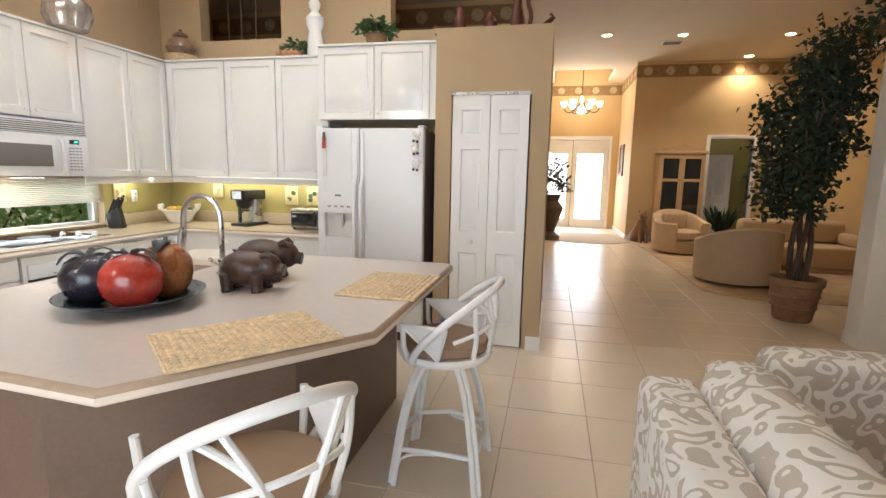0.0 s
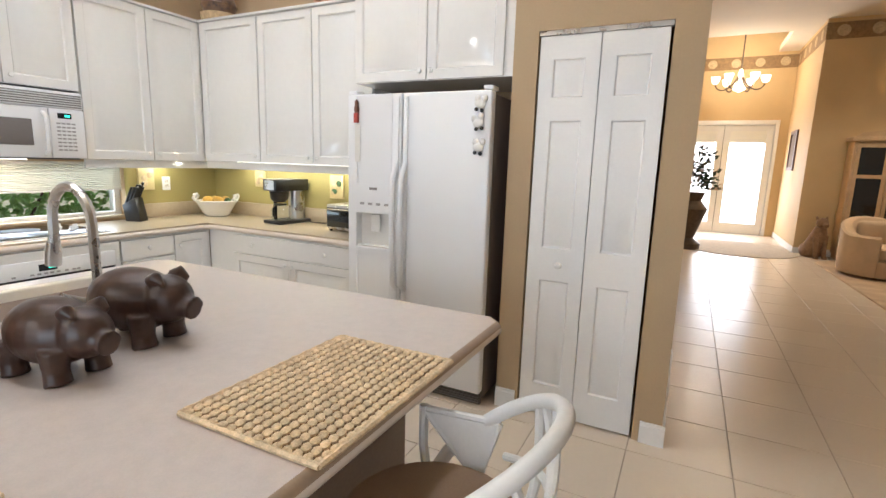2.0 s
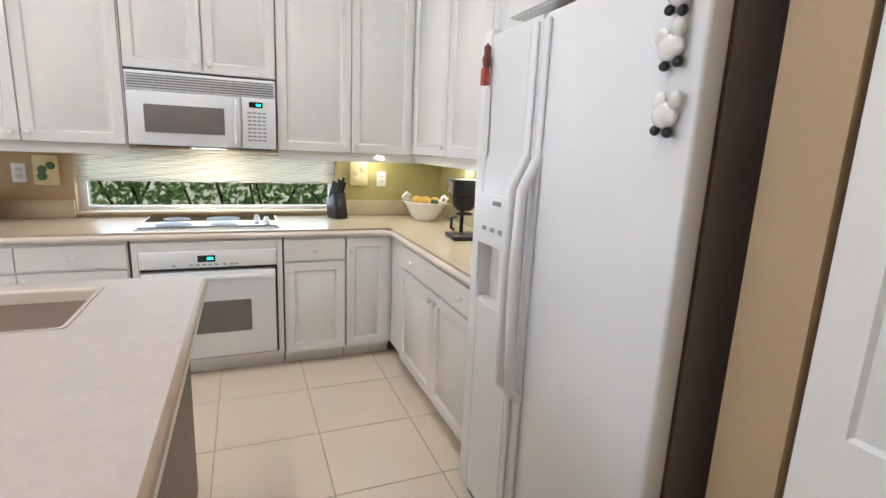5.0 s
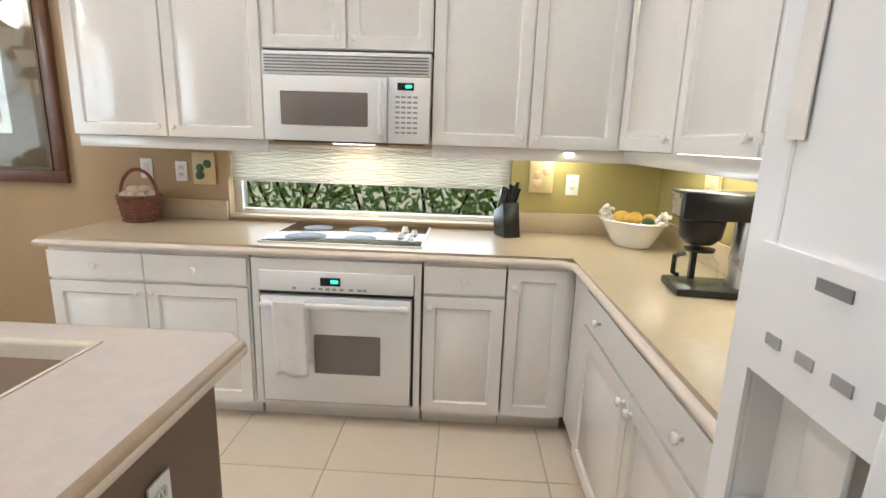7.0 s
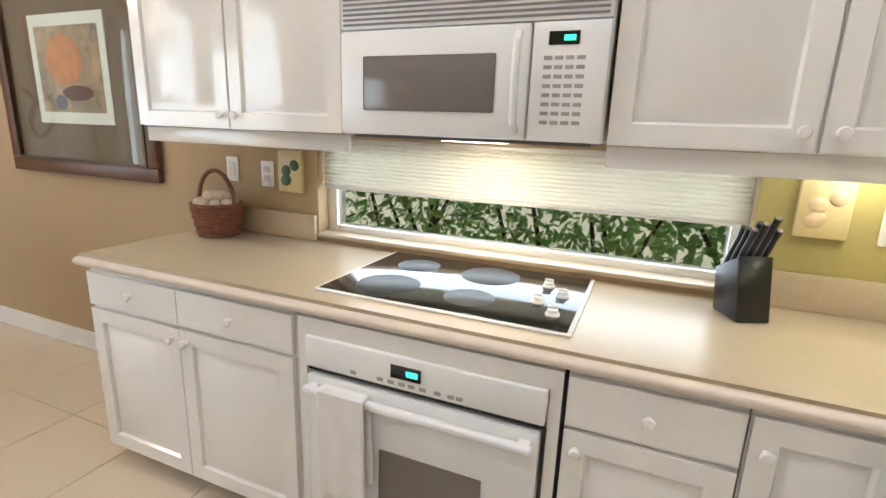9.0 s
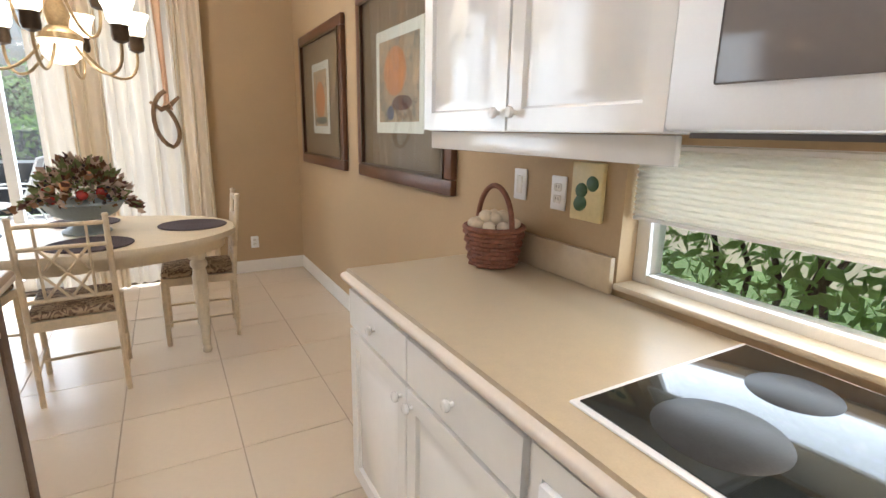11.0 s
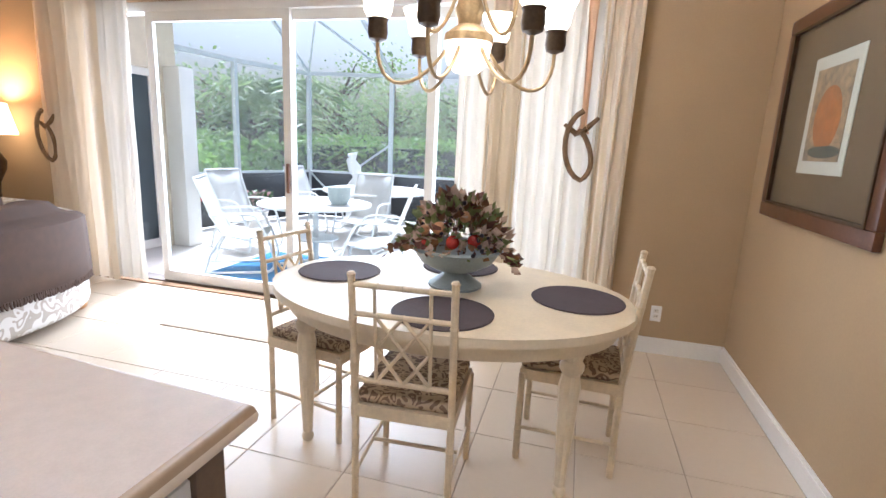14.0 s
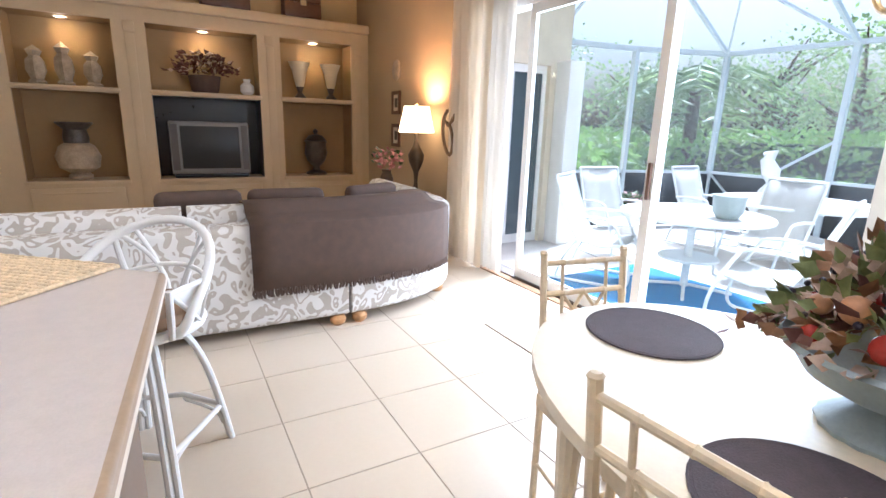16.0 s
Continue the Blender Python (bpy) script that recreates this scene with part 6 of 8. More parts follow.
def tub_chair(m, label, s=1.0):
    root = thing("armchair", m, label, "armchair", "living room armchairs")
    n = 20
    way = [(0.44 * s * math.cos(math.radians(-50 + 280 * k / n)), 0.42 * s * math.sin(math.radians(-50 + 280 * k / n))) for k in range(n + 1)]
    bm = bmesh.new()
    rings = []
    for i, (x, y) in enumerate(way):
        d = Vector((x, y)).normalized()
        top = 0.60 + 0.22 * max(0.0, math.sin(math.radians(-50 + 280 * i / n))) ** 0.8
        rings.append([bm.verts.new((x + d.x * u, y + d.y * u, z)) for u, z in ((0.0, 0.04), (0.02, 0.1), (0.03, top - 0.08), (0.035, top - 0.02), (0.0, top + 0.01), (-0.10, top), (-0.14, top - 0.06), (-0.13, 0.30), (-0.13, 0.04))])
    for a, b in zip(rings, rings[1:]):
        for j in range(8):
            bm.faces.new((a[j], a[j + 1], b[j + 1], b[j]))
    bm.faces.new(rings[0])
    bm.faces.new(rings[-1][::-1])
    part("shell", bm, M_ARM, root)
    part("base", lathe(bmesh.new(), [(0.38 * s, 0.03), (0.40 * s, 0.06), (0.40 * s, 0.26), (0.0, 0.27)], seg=28), M_ARM, root)
    part("seat_cushion", lathe(bmesh.new(), [(0.30 * s, 0.272), (0.34 * s, 0.31), (0.33 * s, 0.42), (0.25 * s, 0.45), (0.0, 0.46)], seg=24), M_ARM, root)
    part("back_cushion", B(-0.24, 0.16, 0.45, 0.24, 0.30, 0.78, bev=0.06, seg=3), M_ARM, root)
    for k in range(4):
        a = 0.78 + k * 1.57
        part("foot", tube(bmesh.new(), [(0.3 * math.cos(a), 0.3 * math.sin(a), 0), (0.3 * math.cos(a), 0.3 * math.sin(a), 0.06)], 0.03, 10), M_FRAME, root)


tub_chair(pose(3.12, 10.75, 0.012, 0, 0, 20), "peach upholstered tub armchair in the living room", 1.15)
tub_chair(pose(3.22, 7.98, 0.012, 0, 0, 190), "peach upholstered round-backed tub armchair on the rug", 1.2)
root = thing("living_sofa", pose(4.75, 9.6, 0.012), "peach upholstered low sofa on the living room rug", "sofa")
part("base", B(-0.9, -0.45, 0.05, 0.75, 0.45, 0.40, bev=0.05, seg=3), M_ARM, root)
part("back", B(-0.9, 0.2, 0.402, 0.75, 0.45, 0.78, bev=0.09, seg=3), M_ARM, root)
for x in (-0.9, 0.6):
    part("arm", B(x, -0.42, 0.402, x + 0.16, 0.198, 0.60, bev=0.06, seg=3), M_ARM, root)
part("skirt", B(-0.88, -0.43, 0.0, 0.73, 0.43, 0.049), M_ARM, root)
root = thing("sideboard_table", pose(4.95, 6.9, 0.012), "polished brown wooden table behind the ficus", "table")
part("top", B(-0.5, -0.4, 0.66, 0.5, 0.4, 0.70, bev=0.01), M_BUN, root)
part("cabinet", B(-0.44, -0.34, 0.0, 0.44, 0.34, 0.66, bev=0.01), M_BUN, root)
solid("living_rug", prism(bmesh.new(), [(2.62, 7.2), (2.97, 6.85), (5.5, 6.85), (5.5, 12.0), (2.85, 12.0), (2.5, 11.6)], 0.001, 0.012), mat("wool_rug", (0.50, 0.36, 0.21), 0.95, var=0.25, scale=4, fine=200, bump=0.4), "large ochre wool rug in the living room", "rug")
solid("entry_rug", prism(bmesh.new(), [(1.45 + 1.0 * math.cos(a), 12.5 + 1.05 * math.sin(a)) for a in [math.pi * k / 16 for k in range(32)]][:32], 0.001, 0.012), M_RUG, "round beige rug before the entry doors", "rug")

root = thing("display_cabinet", pose(2.87, 12.05, 0), "tall pale wood display cabinet with dark glass doors", "cabinet")
M_PALE = mat("pale_pine", (0.55, 0.38, 0.20), 0.5, var=0.15, scale=7, fine=50, bump=0.05)
part("carcass", B(0, 0.02, 0.08, 0.95, 0.42, 2.0, bev=0.01), M_PALE, root)
part("plinth", B(0.02, 0.03, 0, 0.93, 0.40, 0.08), M_PALE, root)
bm = B(-0.04, -0.03, 2.0, 0.99, 0.44, 2.07, bev=0.02)
prism2 = [(0.0, 2.07), (0.95, 2.07), (0.85, 2.14), (0.62, 2.17), (0.475, 2.24), (0.33, 2.17), (0.10, 2.14)]
lo = [bm.verts.new((x, 0.0, z)) for x, z in prism2]
hi = [bm.verts.new((x, 0.03, z)) for x, z in prism2]
bm.faces.new(lo)
bm.faces.new(hi[::-1])
for k in range(7):
    bm.faces.new((lo[k], lo[(k + 1) % 7], hi[(k + 1) % 7], hi[k]))
part("crown", bm, M_PALE, root)
for x0 in (0.04, 0.485):
    d = part("door", pieced_wall(bmesh.new(), "y", -0.012, 0.03, x0, x0 + 0.425, 0.60, 1.96, [(x0 + 0.05, x0 + 0.375, 0.66, 1.40), (x0 + 0.05, x0 + 0.375, 1.46, 1.90)]), M_PALE, root, smooth=False)
    for z0, z1 in ((0.66, 1.40), (1.46, 1.90)):
        part("pane", B(x0 + 0.05, 0.002, z0, x0 + 0.375, 0.008, z1), M_BGLASS, d)
    part("lower_door", B(x0, -0.012, 0.12, x0 + 0.425, 0.018, 0.57, bev=0.008), M_PALE, root)
# seated dog statue
bm = bmesh.new()
tube(bm, [(0, 0.14, 0.06), (0, 0.04, 0.20), (0, -0.05, 0.42), (0, -0.07, 0.55)], [0.16, 0.16, 0.12, 0.08], 14)
ball(bm, (0, -0.09, 0.62), (0.085, 0.10, 0.09), 14, 10)
tube(bm, [(0, -0.15, 0.61), (0, -0.22, 0.58)], [0.05, 0.035], 10)
for x in (-0.07, 0.07):
    tube(bm, [(x, -0.10, 0.40), (x, -0.13, 0.15), (x, -0.15, 0.02), (x, -0.20, 0.02)], [0.05, 0.035, 0.035, 0.03], 8)
    ball(bm, (x * 1.6, 0.10, 0.12), (0.06, 0.15, 0.12), 10, 8)
    tube(bm, [(x, -0.06, 0.68), (x * 1.25, -0.06, 0.73)], [0.03, 0.008], 6)
o = solid("animal_statue", bm, mat("brown_statue", (0.24, 0.14, 0.07), 0.6, var=0.35, scale=14, bump=0.1), "brown seated animal statue by the entry wall", "statue")
o.matrix_basis = pose(2.60, 12.2, 0.0, 0, 0, 20)
# plant on pedestal in the entry
root = thing("pedestal_planter", pose(0.58, 11.9, 0), "tall bronze urn with a flowering plant by the entry", "plant")
part("urn", lathe(bmesh.new(), [(0.22, 0), (0.22, 0.1), (0.10, 0.2), (0.20, 0.5), (0.28, 0.75), (0.16, 0.9), (0.22, 1.05), (0.18, 1.05), (0.0, 0.98)], seg=24), M_BRONZE, root)
bm, bm2 = bmesh.new(), bmesh.new()
for k in range(420):
    a, e, q = rg.uniform(0, 6.28), rg.uniform(0, 1.5), rg.uniform(0.3, 1)
    leaf(bm if k % 6 else bm2, (0.42 * q * math.cos(a) * math.cos(e), 0.42 * q * math.sin(a) * math.cos(e), 1.1 + 0.8 * q * math.sin(e)), (math.cos(a), math.sin(a), rg.uniform(-0.5, 0.8)), rg.uniform(0.08, 0.14), rg, 0.5)
part("leaves", bm, M_LEAF2, root)
part("blooms", bm2, M_FOL[3], root)["kind"] = "stuff"
r = thing("entry_picture", pose(2.328, 14.0, 1.9, 0, 0, -90), "dark framed picture on the entry wall", "picture")
part("frame", pieced_wall(bmesh.new(), "y", -0.03, 0.03, -0.35, 0.35, -0.4, 0.4, [(-0.28, 0.28, -0.33, 0.33)]), M_FRAME, r, smooth=False)
part("image", B(-0.28, -0.012, -0.33, 0.28, -0.004, 0.33), M_MATB, r)
r = thing("entry_picture", pose(0.002, 11.0, 1.9, 0, 0, 90), "dark framed picture on the hall wall", "picture")
part("frame", pieced_wall(bmesh.new(), "y", -0.03, 0.03, -0.35, 0.35, -0.4, 0.4, [(-0.28, 0.28, -0.33, 0.33)]), M_FRAME, r, smooth=False)
part("image", B(-0.28, -0.012, -0.33, 0.28, -0.004, 0.33), M_MATB, r)
# potted plant near the far door
root = thing("floor_plant", pose(4.2, 11.95, 0), "dark leafy floor plant near the far doorway", "plant")
part("pot", lathe(bmesh.new(), [(0.13, 0), (0.17, 0.28), (0.15, 0.28), (0.0, 0.24)], seg=20), M_TERRA, root)
bm = bmesh.new()
for k in range(70):
    a = rg.uniform(0, 6.28)
    leaf(bm, (0.04 * math.cos(a), 0.04 * math.sin(a), 0.28), (math.cos(a) * rg.uniform(0.2, 0.8), math.sin(a) * rg.uniform(0.2, 0.8), 1), rg.uniform(0.35, 0.7), rg, 0.16)
part("leaves", bm, M_LEAF2, root)
# entry chandelier
root = thing("entry_chandelier", pose(1.22, 13.9, -0.07), "hanging bronze chandelier with lit glass shades in the entry", "chandelier")
part("stem", tube(bmesh.new(), [(0, 0, 3.5), (0, 0, 4.52)], 0.012), M_BRONZE, root)
part("body", lathe(bmesh.new(), [(0.02, 3.6), (0.05, 3.5), (0.03, 3.4), (0.10, 3.3), (0.12, 3.2), (0.0, 3.14)], seg=20), M_FROST, root)
for i in range(6):
    a = i * 1.047
    c, s_ = math.cos(a), math.sin(a)
    arm = part("arm", tube(bmesh.new(), bez((0.04 * c, 0.04 * s_, 3.45), (0.2 * c, 0.2 * s_, 3.1), (0.42 * c, 0.42 * s_, 3.15), (0.45 * c, 0.45 * s_, 3.32), 8), 0.012), M_BRONZE, root)
    part("shade", lathe(bmesh.new(), [(0.03, 0), (0.06, 0.03), (0.09, 0.14), (0.08, 0.14), (0.0, 0.03)], (0.45 * c, 0.45 * s_, 3.32), 16), M_FROST, arm)
bulb_lamp("entry_light", (1.22, 13.9, 3.68), LAMP * 1.1, WARM, 0.2)


# ceiling downlights
def downlight(x, y, watts, color=WARM):
    r = thing("ceiling_downlight", pose(x, y, ZC), "round white recessed ceiling downlight", "downlight", "ceiling downlights")
    part("ring", lathe(bmesh.new(), [(0.10, 0.0), (0.10, -0.008), (0.075, -0.010), (0.075, 0.0)], seg=24), M_TRIM, r)
    part("lens", lathe(bmesh.new(), [(0.074, -0.004), (0.0, -0.004)], seg=24), M_SPOT, r)
    ob = new("downlight_lamp", bpy.data.lights.new("downlight_lamp", "SPOT"))
    ob.data.energy, ob.data.color, ob.data.spot_size, ob.data.spot_blend, ob.data.shadow_soft_size = watts, color, radians(125), 0.6, 0.07
    ob.matrix_basis = look((x, y, ZC - 0.02), (x, y + 0.001, 0))


for x, y in ((1.42, 10.17), (2.76, 10.34), (4.58, 10.55), (4.49, 12.2)):
    downlight(x, y, LAMP * 1.6)
for x, y in ((-2.4, 3.8), (-0.9, 3.8), (-2.4, 2.2), (-0.9, 2.2)):
    downlight(x, y, LAMP * KITCH, (1, 0.95, 0.87))
for x, y in ((2.6, 3.2), (2.6, 1.0), (1.2, 6.3)):
    downlight(x, y, LAMP * 0.2)
downlight(4.5, 13.5, LAMP * 0.7, (1, 0.95, 0.8))
r = thing("ceiling_vent", pose(2.69, 10.87, ZC), "small white ceiling air vent", "vent")
part("frame", pieced_wall(bmesh.new(), "y", -0.12, 0.24, -0.18, 0.18, -0.012, 0.0, []), M_TRIM, r, smooth=False)
for k in range(5):
    part("slat", B(-0.16, -0.10 + k * 0.045, -0.020, 0.16, -0.08 + k * 0.045, -0.0125), M_GREY, r)


# ---- patio and garden ----
GZ = -0.03
M_LAWN = mat("lawn", (0.06, 0.10, 0.025), 0.9, var=0.4, scale=0.8, fine=30, bump=0.3)
wall("ground", B(-300, -600, GZ - 0.3, 300, -1.80, GZ - 0.02), M_LAWN, "green lawn reaching to the distance", "lawn")
wall("ground_side", B(-300, -1.80, GZ - 0.3, -3.70, 300, GZ - 0.02), M_LAWN, "lawn strip beside the house", "lawn")
pav = wall("pavement", B(-6.5, -6.6, GZ - 0.06, 3.6, -1.80, GZ - 0.006), M_PATIO, "pale patio paving with fine joints", "patio")
first = None
n = 0
for i in range(24):
    for j in range(18):
        x, y = -5.2 + 0.35 * i + 0.175 * (j % 2), -1.98 - 0.25 * j
        if x > 3.35 or n > 290:
            continue
        if first is None:
            first = part("paver", B(-0.17, -0.12, -0.006, 0.17, 0.12, 0.0, bev=0.003, seg=1), M_PATIO, pav, smooth=False, m=pose(x, y, GZ))
        else:
            o = new("paver", first.data)
            o.parent, o.matrix_basis = pav, pose(x, y, GZ)
        n += 1
M_BLUE = mat("blue_outdoor_rug", (0.03, 0.17, 0.36), 0.9, var=0.15, scale=12, fine=200, bump=0.3)
solid("outdoor_rug", B(-0.55, -3.30, GZ + 0.001, 1.25, -1.87, GZ + 0.009), M_BLUE, "bright blue outdoor rug on the patio", "rug")


def patio_table(m, r, top_mat, label):
    root = thing("patio_table", m, label, "table", "patio tables")
    part("top", lathe(bmesh.new(), [(r - 0.02, 0.70), (r, 0.705), (r, 0.715), (r - 0.02, 0.72), (0.0, 0.72)], seg=40), top_mat, root)
    part("rim", tube(bmesh.new(), [(r * math.cos(a), r * math.sin(a), 0.708) for a in [2 * math.pi * k / 40 for k in range(41)]], 0.018, 8, caps=False), M_PAINTM, root)
    part("pedestal", tube(bmesh.new(), [(0, 0, 0.03), (0, 0, 0.70)], 0.035, 14), M_PAINTM, root)
    part("lower_ring", lathe(bmesh.new(), [(r * 0.42, 0.30), (r * 0.42, 0.32), (0.0, 0.32)], seg=28), M_PAINTM, root)
    for k in range(4):
        a = 0.6 + k * math.pi / 2
        part("foot", tube(bmesh.new(), [(0.03 * math.cos(a), 0.03 * math.sin(a), 0.05), (0.4 * math.cos(a), 0.4 * math.sin(a), 0.015)], 0.015, 8), M_PAINTM, root)
    return root


patio_table(pose(0.45, -2.95, GZ + 0.009), 0.62, M_SLING, "round glass-topped white patio table on the blue rug")
patio_table(pose(0.55, -4.95, GZ), 0.80, M_PAINTM, "large round white patio table")


def patio_chair():
    """faces +y"""
    root = thing("patio_chair", pose(0, 0, 0), "white tubular patio armchair with a pale grey sling seat", "chair", "patio chairs")
    for sx in (-1, 1):
        x = 0.27 * sx
        bm = tube(bmesh.new(), [(x, -0.36, 1.0), (x, -0.22, 0.62), (x, -0.12, 0.42), (x, 0.10, 0.38), (x, 0.32, 0.42)], 0.014, 8)
        tube(bm, bez((x, 0.30, 0.02), (x, 0.45, 0.02), (x, 0.38, 0.30), (x * 1.05, 0.20, 0.62), 8) + bez((x * 1.05, 0.20, 0.62), (x * 1.05, 0.1, 0.66), (x * 1.05, -0.1, 0.64), (x, -0.24, 0.62), 6)[1:], 0.014, 8)
        tube(bm, [(x, 0.32, 0.018), (x, -0.34, 0.018), (x, -0.36, 0.03)], 0.014, 8)
        tube(bm, [(x, -0.12, 0.42), (x, -0.25, 0.2), (x, -0.30, 0.02)], 0.013, 8)
        part("side_frame", bm, M_PAINTM, root)
    bm = bmesh.new()
    line = [(-0.36, 1.0), (-0.29, 0.8), (-0.22, 0.62), (-0.13, 0.43), (0.02, 0.385), (0.18, 0.39), (0.32, 0.42)]
    g = [[bm.verts.new((x, y, z - 0.02 * (1 - abs(x) / 0.26))) for x in (-0.26, -0.13, 0, 0.13, 0.26)] for y, z in line]
    for a, b in zip(g, g[1:]):
        for k in range(4):
            bm.faces.new((a[k], a[k + 1], b[k + 1], b[k]))
    sl = part("sling", bm, M_SLING, root)
    so = sl.modifiers.new("thick", "SOLIDIFY")
    so.thickness = 0.006
    part("top_bar", tube(bmesh.new(), [(-0.27, -0.36, 1.0), (0.27, -0.36, 1.0)], 0.013, 8), M_PAINTM, root)
    return root


pc = patio_chair()
pc.matrix_basis = pose(1.08, -2.42, GZ + 0.009, 0, 0, 120)
for x, y, a in ((1.72, -3.35, 80), (-0.45, -2.7, -75), (0.3, -3.95, 0), (1.6, -4.9, 90), (-0.6, -4.8, -90)):
    copy_thing(pc, pose(x, y, GZ + (0.009 if -0.1 < x < 1.5 and y > -3.3 else 0.0), 0, 0, a))
root = thing("table_planter", pose(0.15, -2.95, GZ + 0.73), "grey ceramic pot on the patio table", "pot")
part("pot", lathe(bmesh.new(), [(0.08, 0), (0.12, 0.06), (0.13, 0.18), (0.14, 0.2), (0.12, 0.2), (0.0, 0.1)], seg=24), M_BOWL, root)
for x, y, c, s in ((2.95, -3.65, (0.6, 0.05, 0.05), 5), (2.25, -4.3, (0.6, 0.35, 0.38), 6)):
    root = thing("flower_pot", pose(x, y, GZ), "white pot of bright flowers on the patio", "plant", "patio flower pots")
    part("pot", lathe(bmesh.new(), [(0.13, 0), (0.19, 0.32), (0.20, 0.34), (0.17, 0.34), (0.0, 0.30)], seg=24), M_CERAM, root)
    bm, bm2 = bmesh.new(), bmesh.new()
    rg = random.Random(s)
    for k in range(260):
        a, q = rg.uniform(0, 6.28), rg.uniform(0.02, 0.24)
        leaf(bm2 if k % 3 == 0 else bm, (q * math.cos(a), q * math.sin(a), 0.36 + rg.uniform(0, 0.25)), (math.cos(a), math.sin(a), rg.uniform(0, 1)), 0.07, rg, 0.8)
    part("leaves", bm, M_LEAF, root)
    part("blooms", bm2, mat("bright_petal", c, 0.7, var=0.3), root)["kind"] = "stuff"
# curled garden statue
bm = bmesh.new()
tube(bm, [(0, 0, 0.55), (0.02, 0, 0.7), (-0.06, 0, 0.82), (-0.02, 0, 0.98), (0.05, 0, 1.12), (0.0, 0, 1.22), (0.1, 0, 1.2)], [0.05, 0.08, 0.07, 0.11, 0.08, 0.07, 0.03], 12)
lathe(bm, [(0.22, 0), (0.22, 0.08), (0.14, 0.12), (0.12, 0.4), (0.18, 0.5), (0.16, 0.56), (0.0, 0.57)], seg=20)
o = solid("garden_statue", bm, M_PAINTM, "white curled garden statue on a pedestal", "statue")
o.matrix_basis = pose(1.3, -5.7, GZ)

# screen enclosure
M_CAGE = mat("white_cage_aluminium", (0.55, 0.60, 0.62), 0.4, var=0.04)
M_KICK = mat("dark_screen_mesh", (0.05, 0.055, 0.06), 0.8, var=0.2, scale=20, fine=200)
# fine woven mesh: mostly open, coloured pale to lay haze over the garden
M_SCREEN = bpy.data.materials.new("insect_screen")
M_SCREEN.use_nodes = True
nt = M_SCREEN.node_tree
nt.nodes["Principled BSDF"].inputs["Base Color"].default_value = (0.78, 0.81, 0.81, 1)
nt.nodes["Principled BSDF"].inputs["Roughness"].default_value = 0.7
tr_, mx_ = nt.nodes.new("ShaderNodeBsdfTransparent"), nt.nodes.new("ShaderNodeMixShader")
mx_.inputs[0].default_value = 0.2
nt.links.new(tr_.outputs[0], mx_.inputs[1])
nt.links.new(nt.nodes["Principled BSDF"].outputs[0], mx_.inputs[2])
nt.links.new(mx_.outputs[0], nt.nodes["Material Output"].inputs[0])
root = thing("screen_enclosure", pose(0, 0, GZ), "white aluminium screen enclosure around the patio", "pool cage", kind="structure")
posts = [(3.2, -3.5), (3.0, -4.9), (2.5, -6.3), (0.95, -6.5), (-0.75, -6.5), (-2.45, -6.5), (-4.15, -6.5), (-6.0, -6.5), (-6.0, -4.2), (-6.0, -1.9)]
E_Z, R_Z, RY = 2.60, 3.75, -3.9
for i, (x, y) in enumerate(posts):
    part("post", B(x - 0.035, y - 0.035, 0, x + 0.035, y + 0.035, E_Z), M_CAGE, root)
    if i + 1 < len(posts):
        q = posts[i + 1]
        part("eave_beam", tube(bmesh.new(), [(x, y, E_Z), (q[0], q[1], E_Z)], 0.045, 4), M_CAGE, root)
        part("chair_rail", tube(bmesh.new(), [(x, y, 0.85), (q[0], q[1], 0.85)], 0.03, 4), M_CAGE, root)
        bm = bmesh.new()
        vs = [bm.verts.new(p) for p in ((x, y, 0.02), (q[0], q[1], 0.02), (q[0], q[1], 0.84), (x, y, 0.84))]
        bm.faces.new(vs)
        kp = part("kick_panel", bm, M_KICK, root)
        km = kp.modifiers.new("thick", "SOLIDIFY")
        km.thickness = 0.01
        bm = bmesh.new()
        vs = [bm.verts.new(p) for p in ((x, y, 0.88), (q[0], q[1], 0.88), (q[0], q[1], E_Z - 0.04), (x, y, E_Z - 0.04))]
        bm.faces.new(vs)
        part("insect_screen", bm, M_SCREEN, root, "fine insect screen, coloured pale to haze the garden behind")
for x, y in posts[2:8]:
    part("rafter", tube(bmesh.new(), [(x, y, E_Z), (x * 0.9, RY, R_Z), (x * 0.9, -1.82, R_Z)], 0.035, 4), M_CAGE, root)
part("ridge_beam", tube(bmesh.new(), [(2.4, RY, R_Z), (-5.4, RY, R_Z)], 0.035, 4), M_CAGE, root)
for a, b in (((3.2, -3.5, E_Z), (2.2, RY, R_Z)), ((2.5, -6.3, E_Z), (0.85, RY, R_Z)), ((0.95, -6.5, E_Z), (2.25, RY, R_Z)), ((-2.45, -6.5, 0.85), (-0.75, -6.5, 1.9)), ((2.5, -6.3, 0.85), (1.7, -6.4, 0.05)), ((0.95, -6.5, 1.4), (1.7, -6.4, 0.86))):
    part("brace", tube(bmesh.new(), [a, b], 0.022, 4), M_CAGE, root)

# house wing with its own sliding door
M_STUCCO = mat("cream_stucco", (0.62, 0.55, 0.42), 0.85, var=0.08, scale=6, fine=90, bump=0.25)
wing = thing("house_wing", pose(-0.74, 0, 0), "cream stucco house wing with a dark sliding door", "house", kind="structure")
part("wall", pieced_wall(bmesh.new(), "x", 3.35, 0.2, -3.3, -1.81, GZ, 3.2, [(-3.0, -1.95, GZ, 2.15)]), M_STUCCO, wing, smooth=False)
part("side_wall", B(3.55, -3.3, GZ, 6.5, -3.1, 3.2), M_STUCCO, wing, smooth=False)
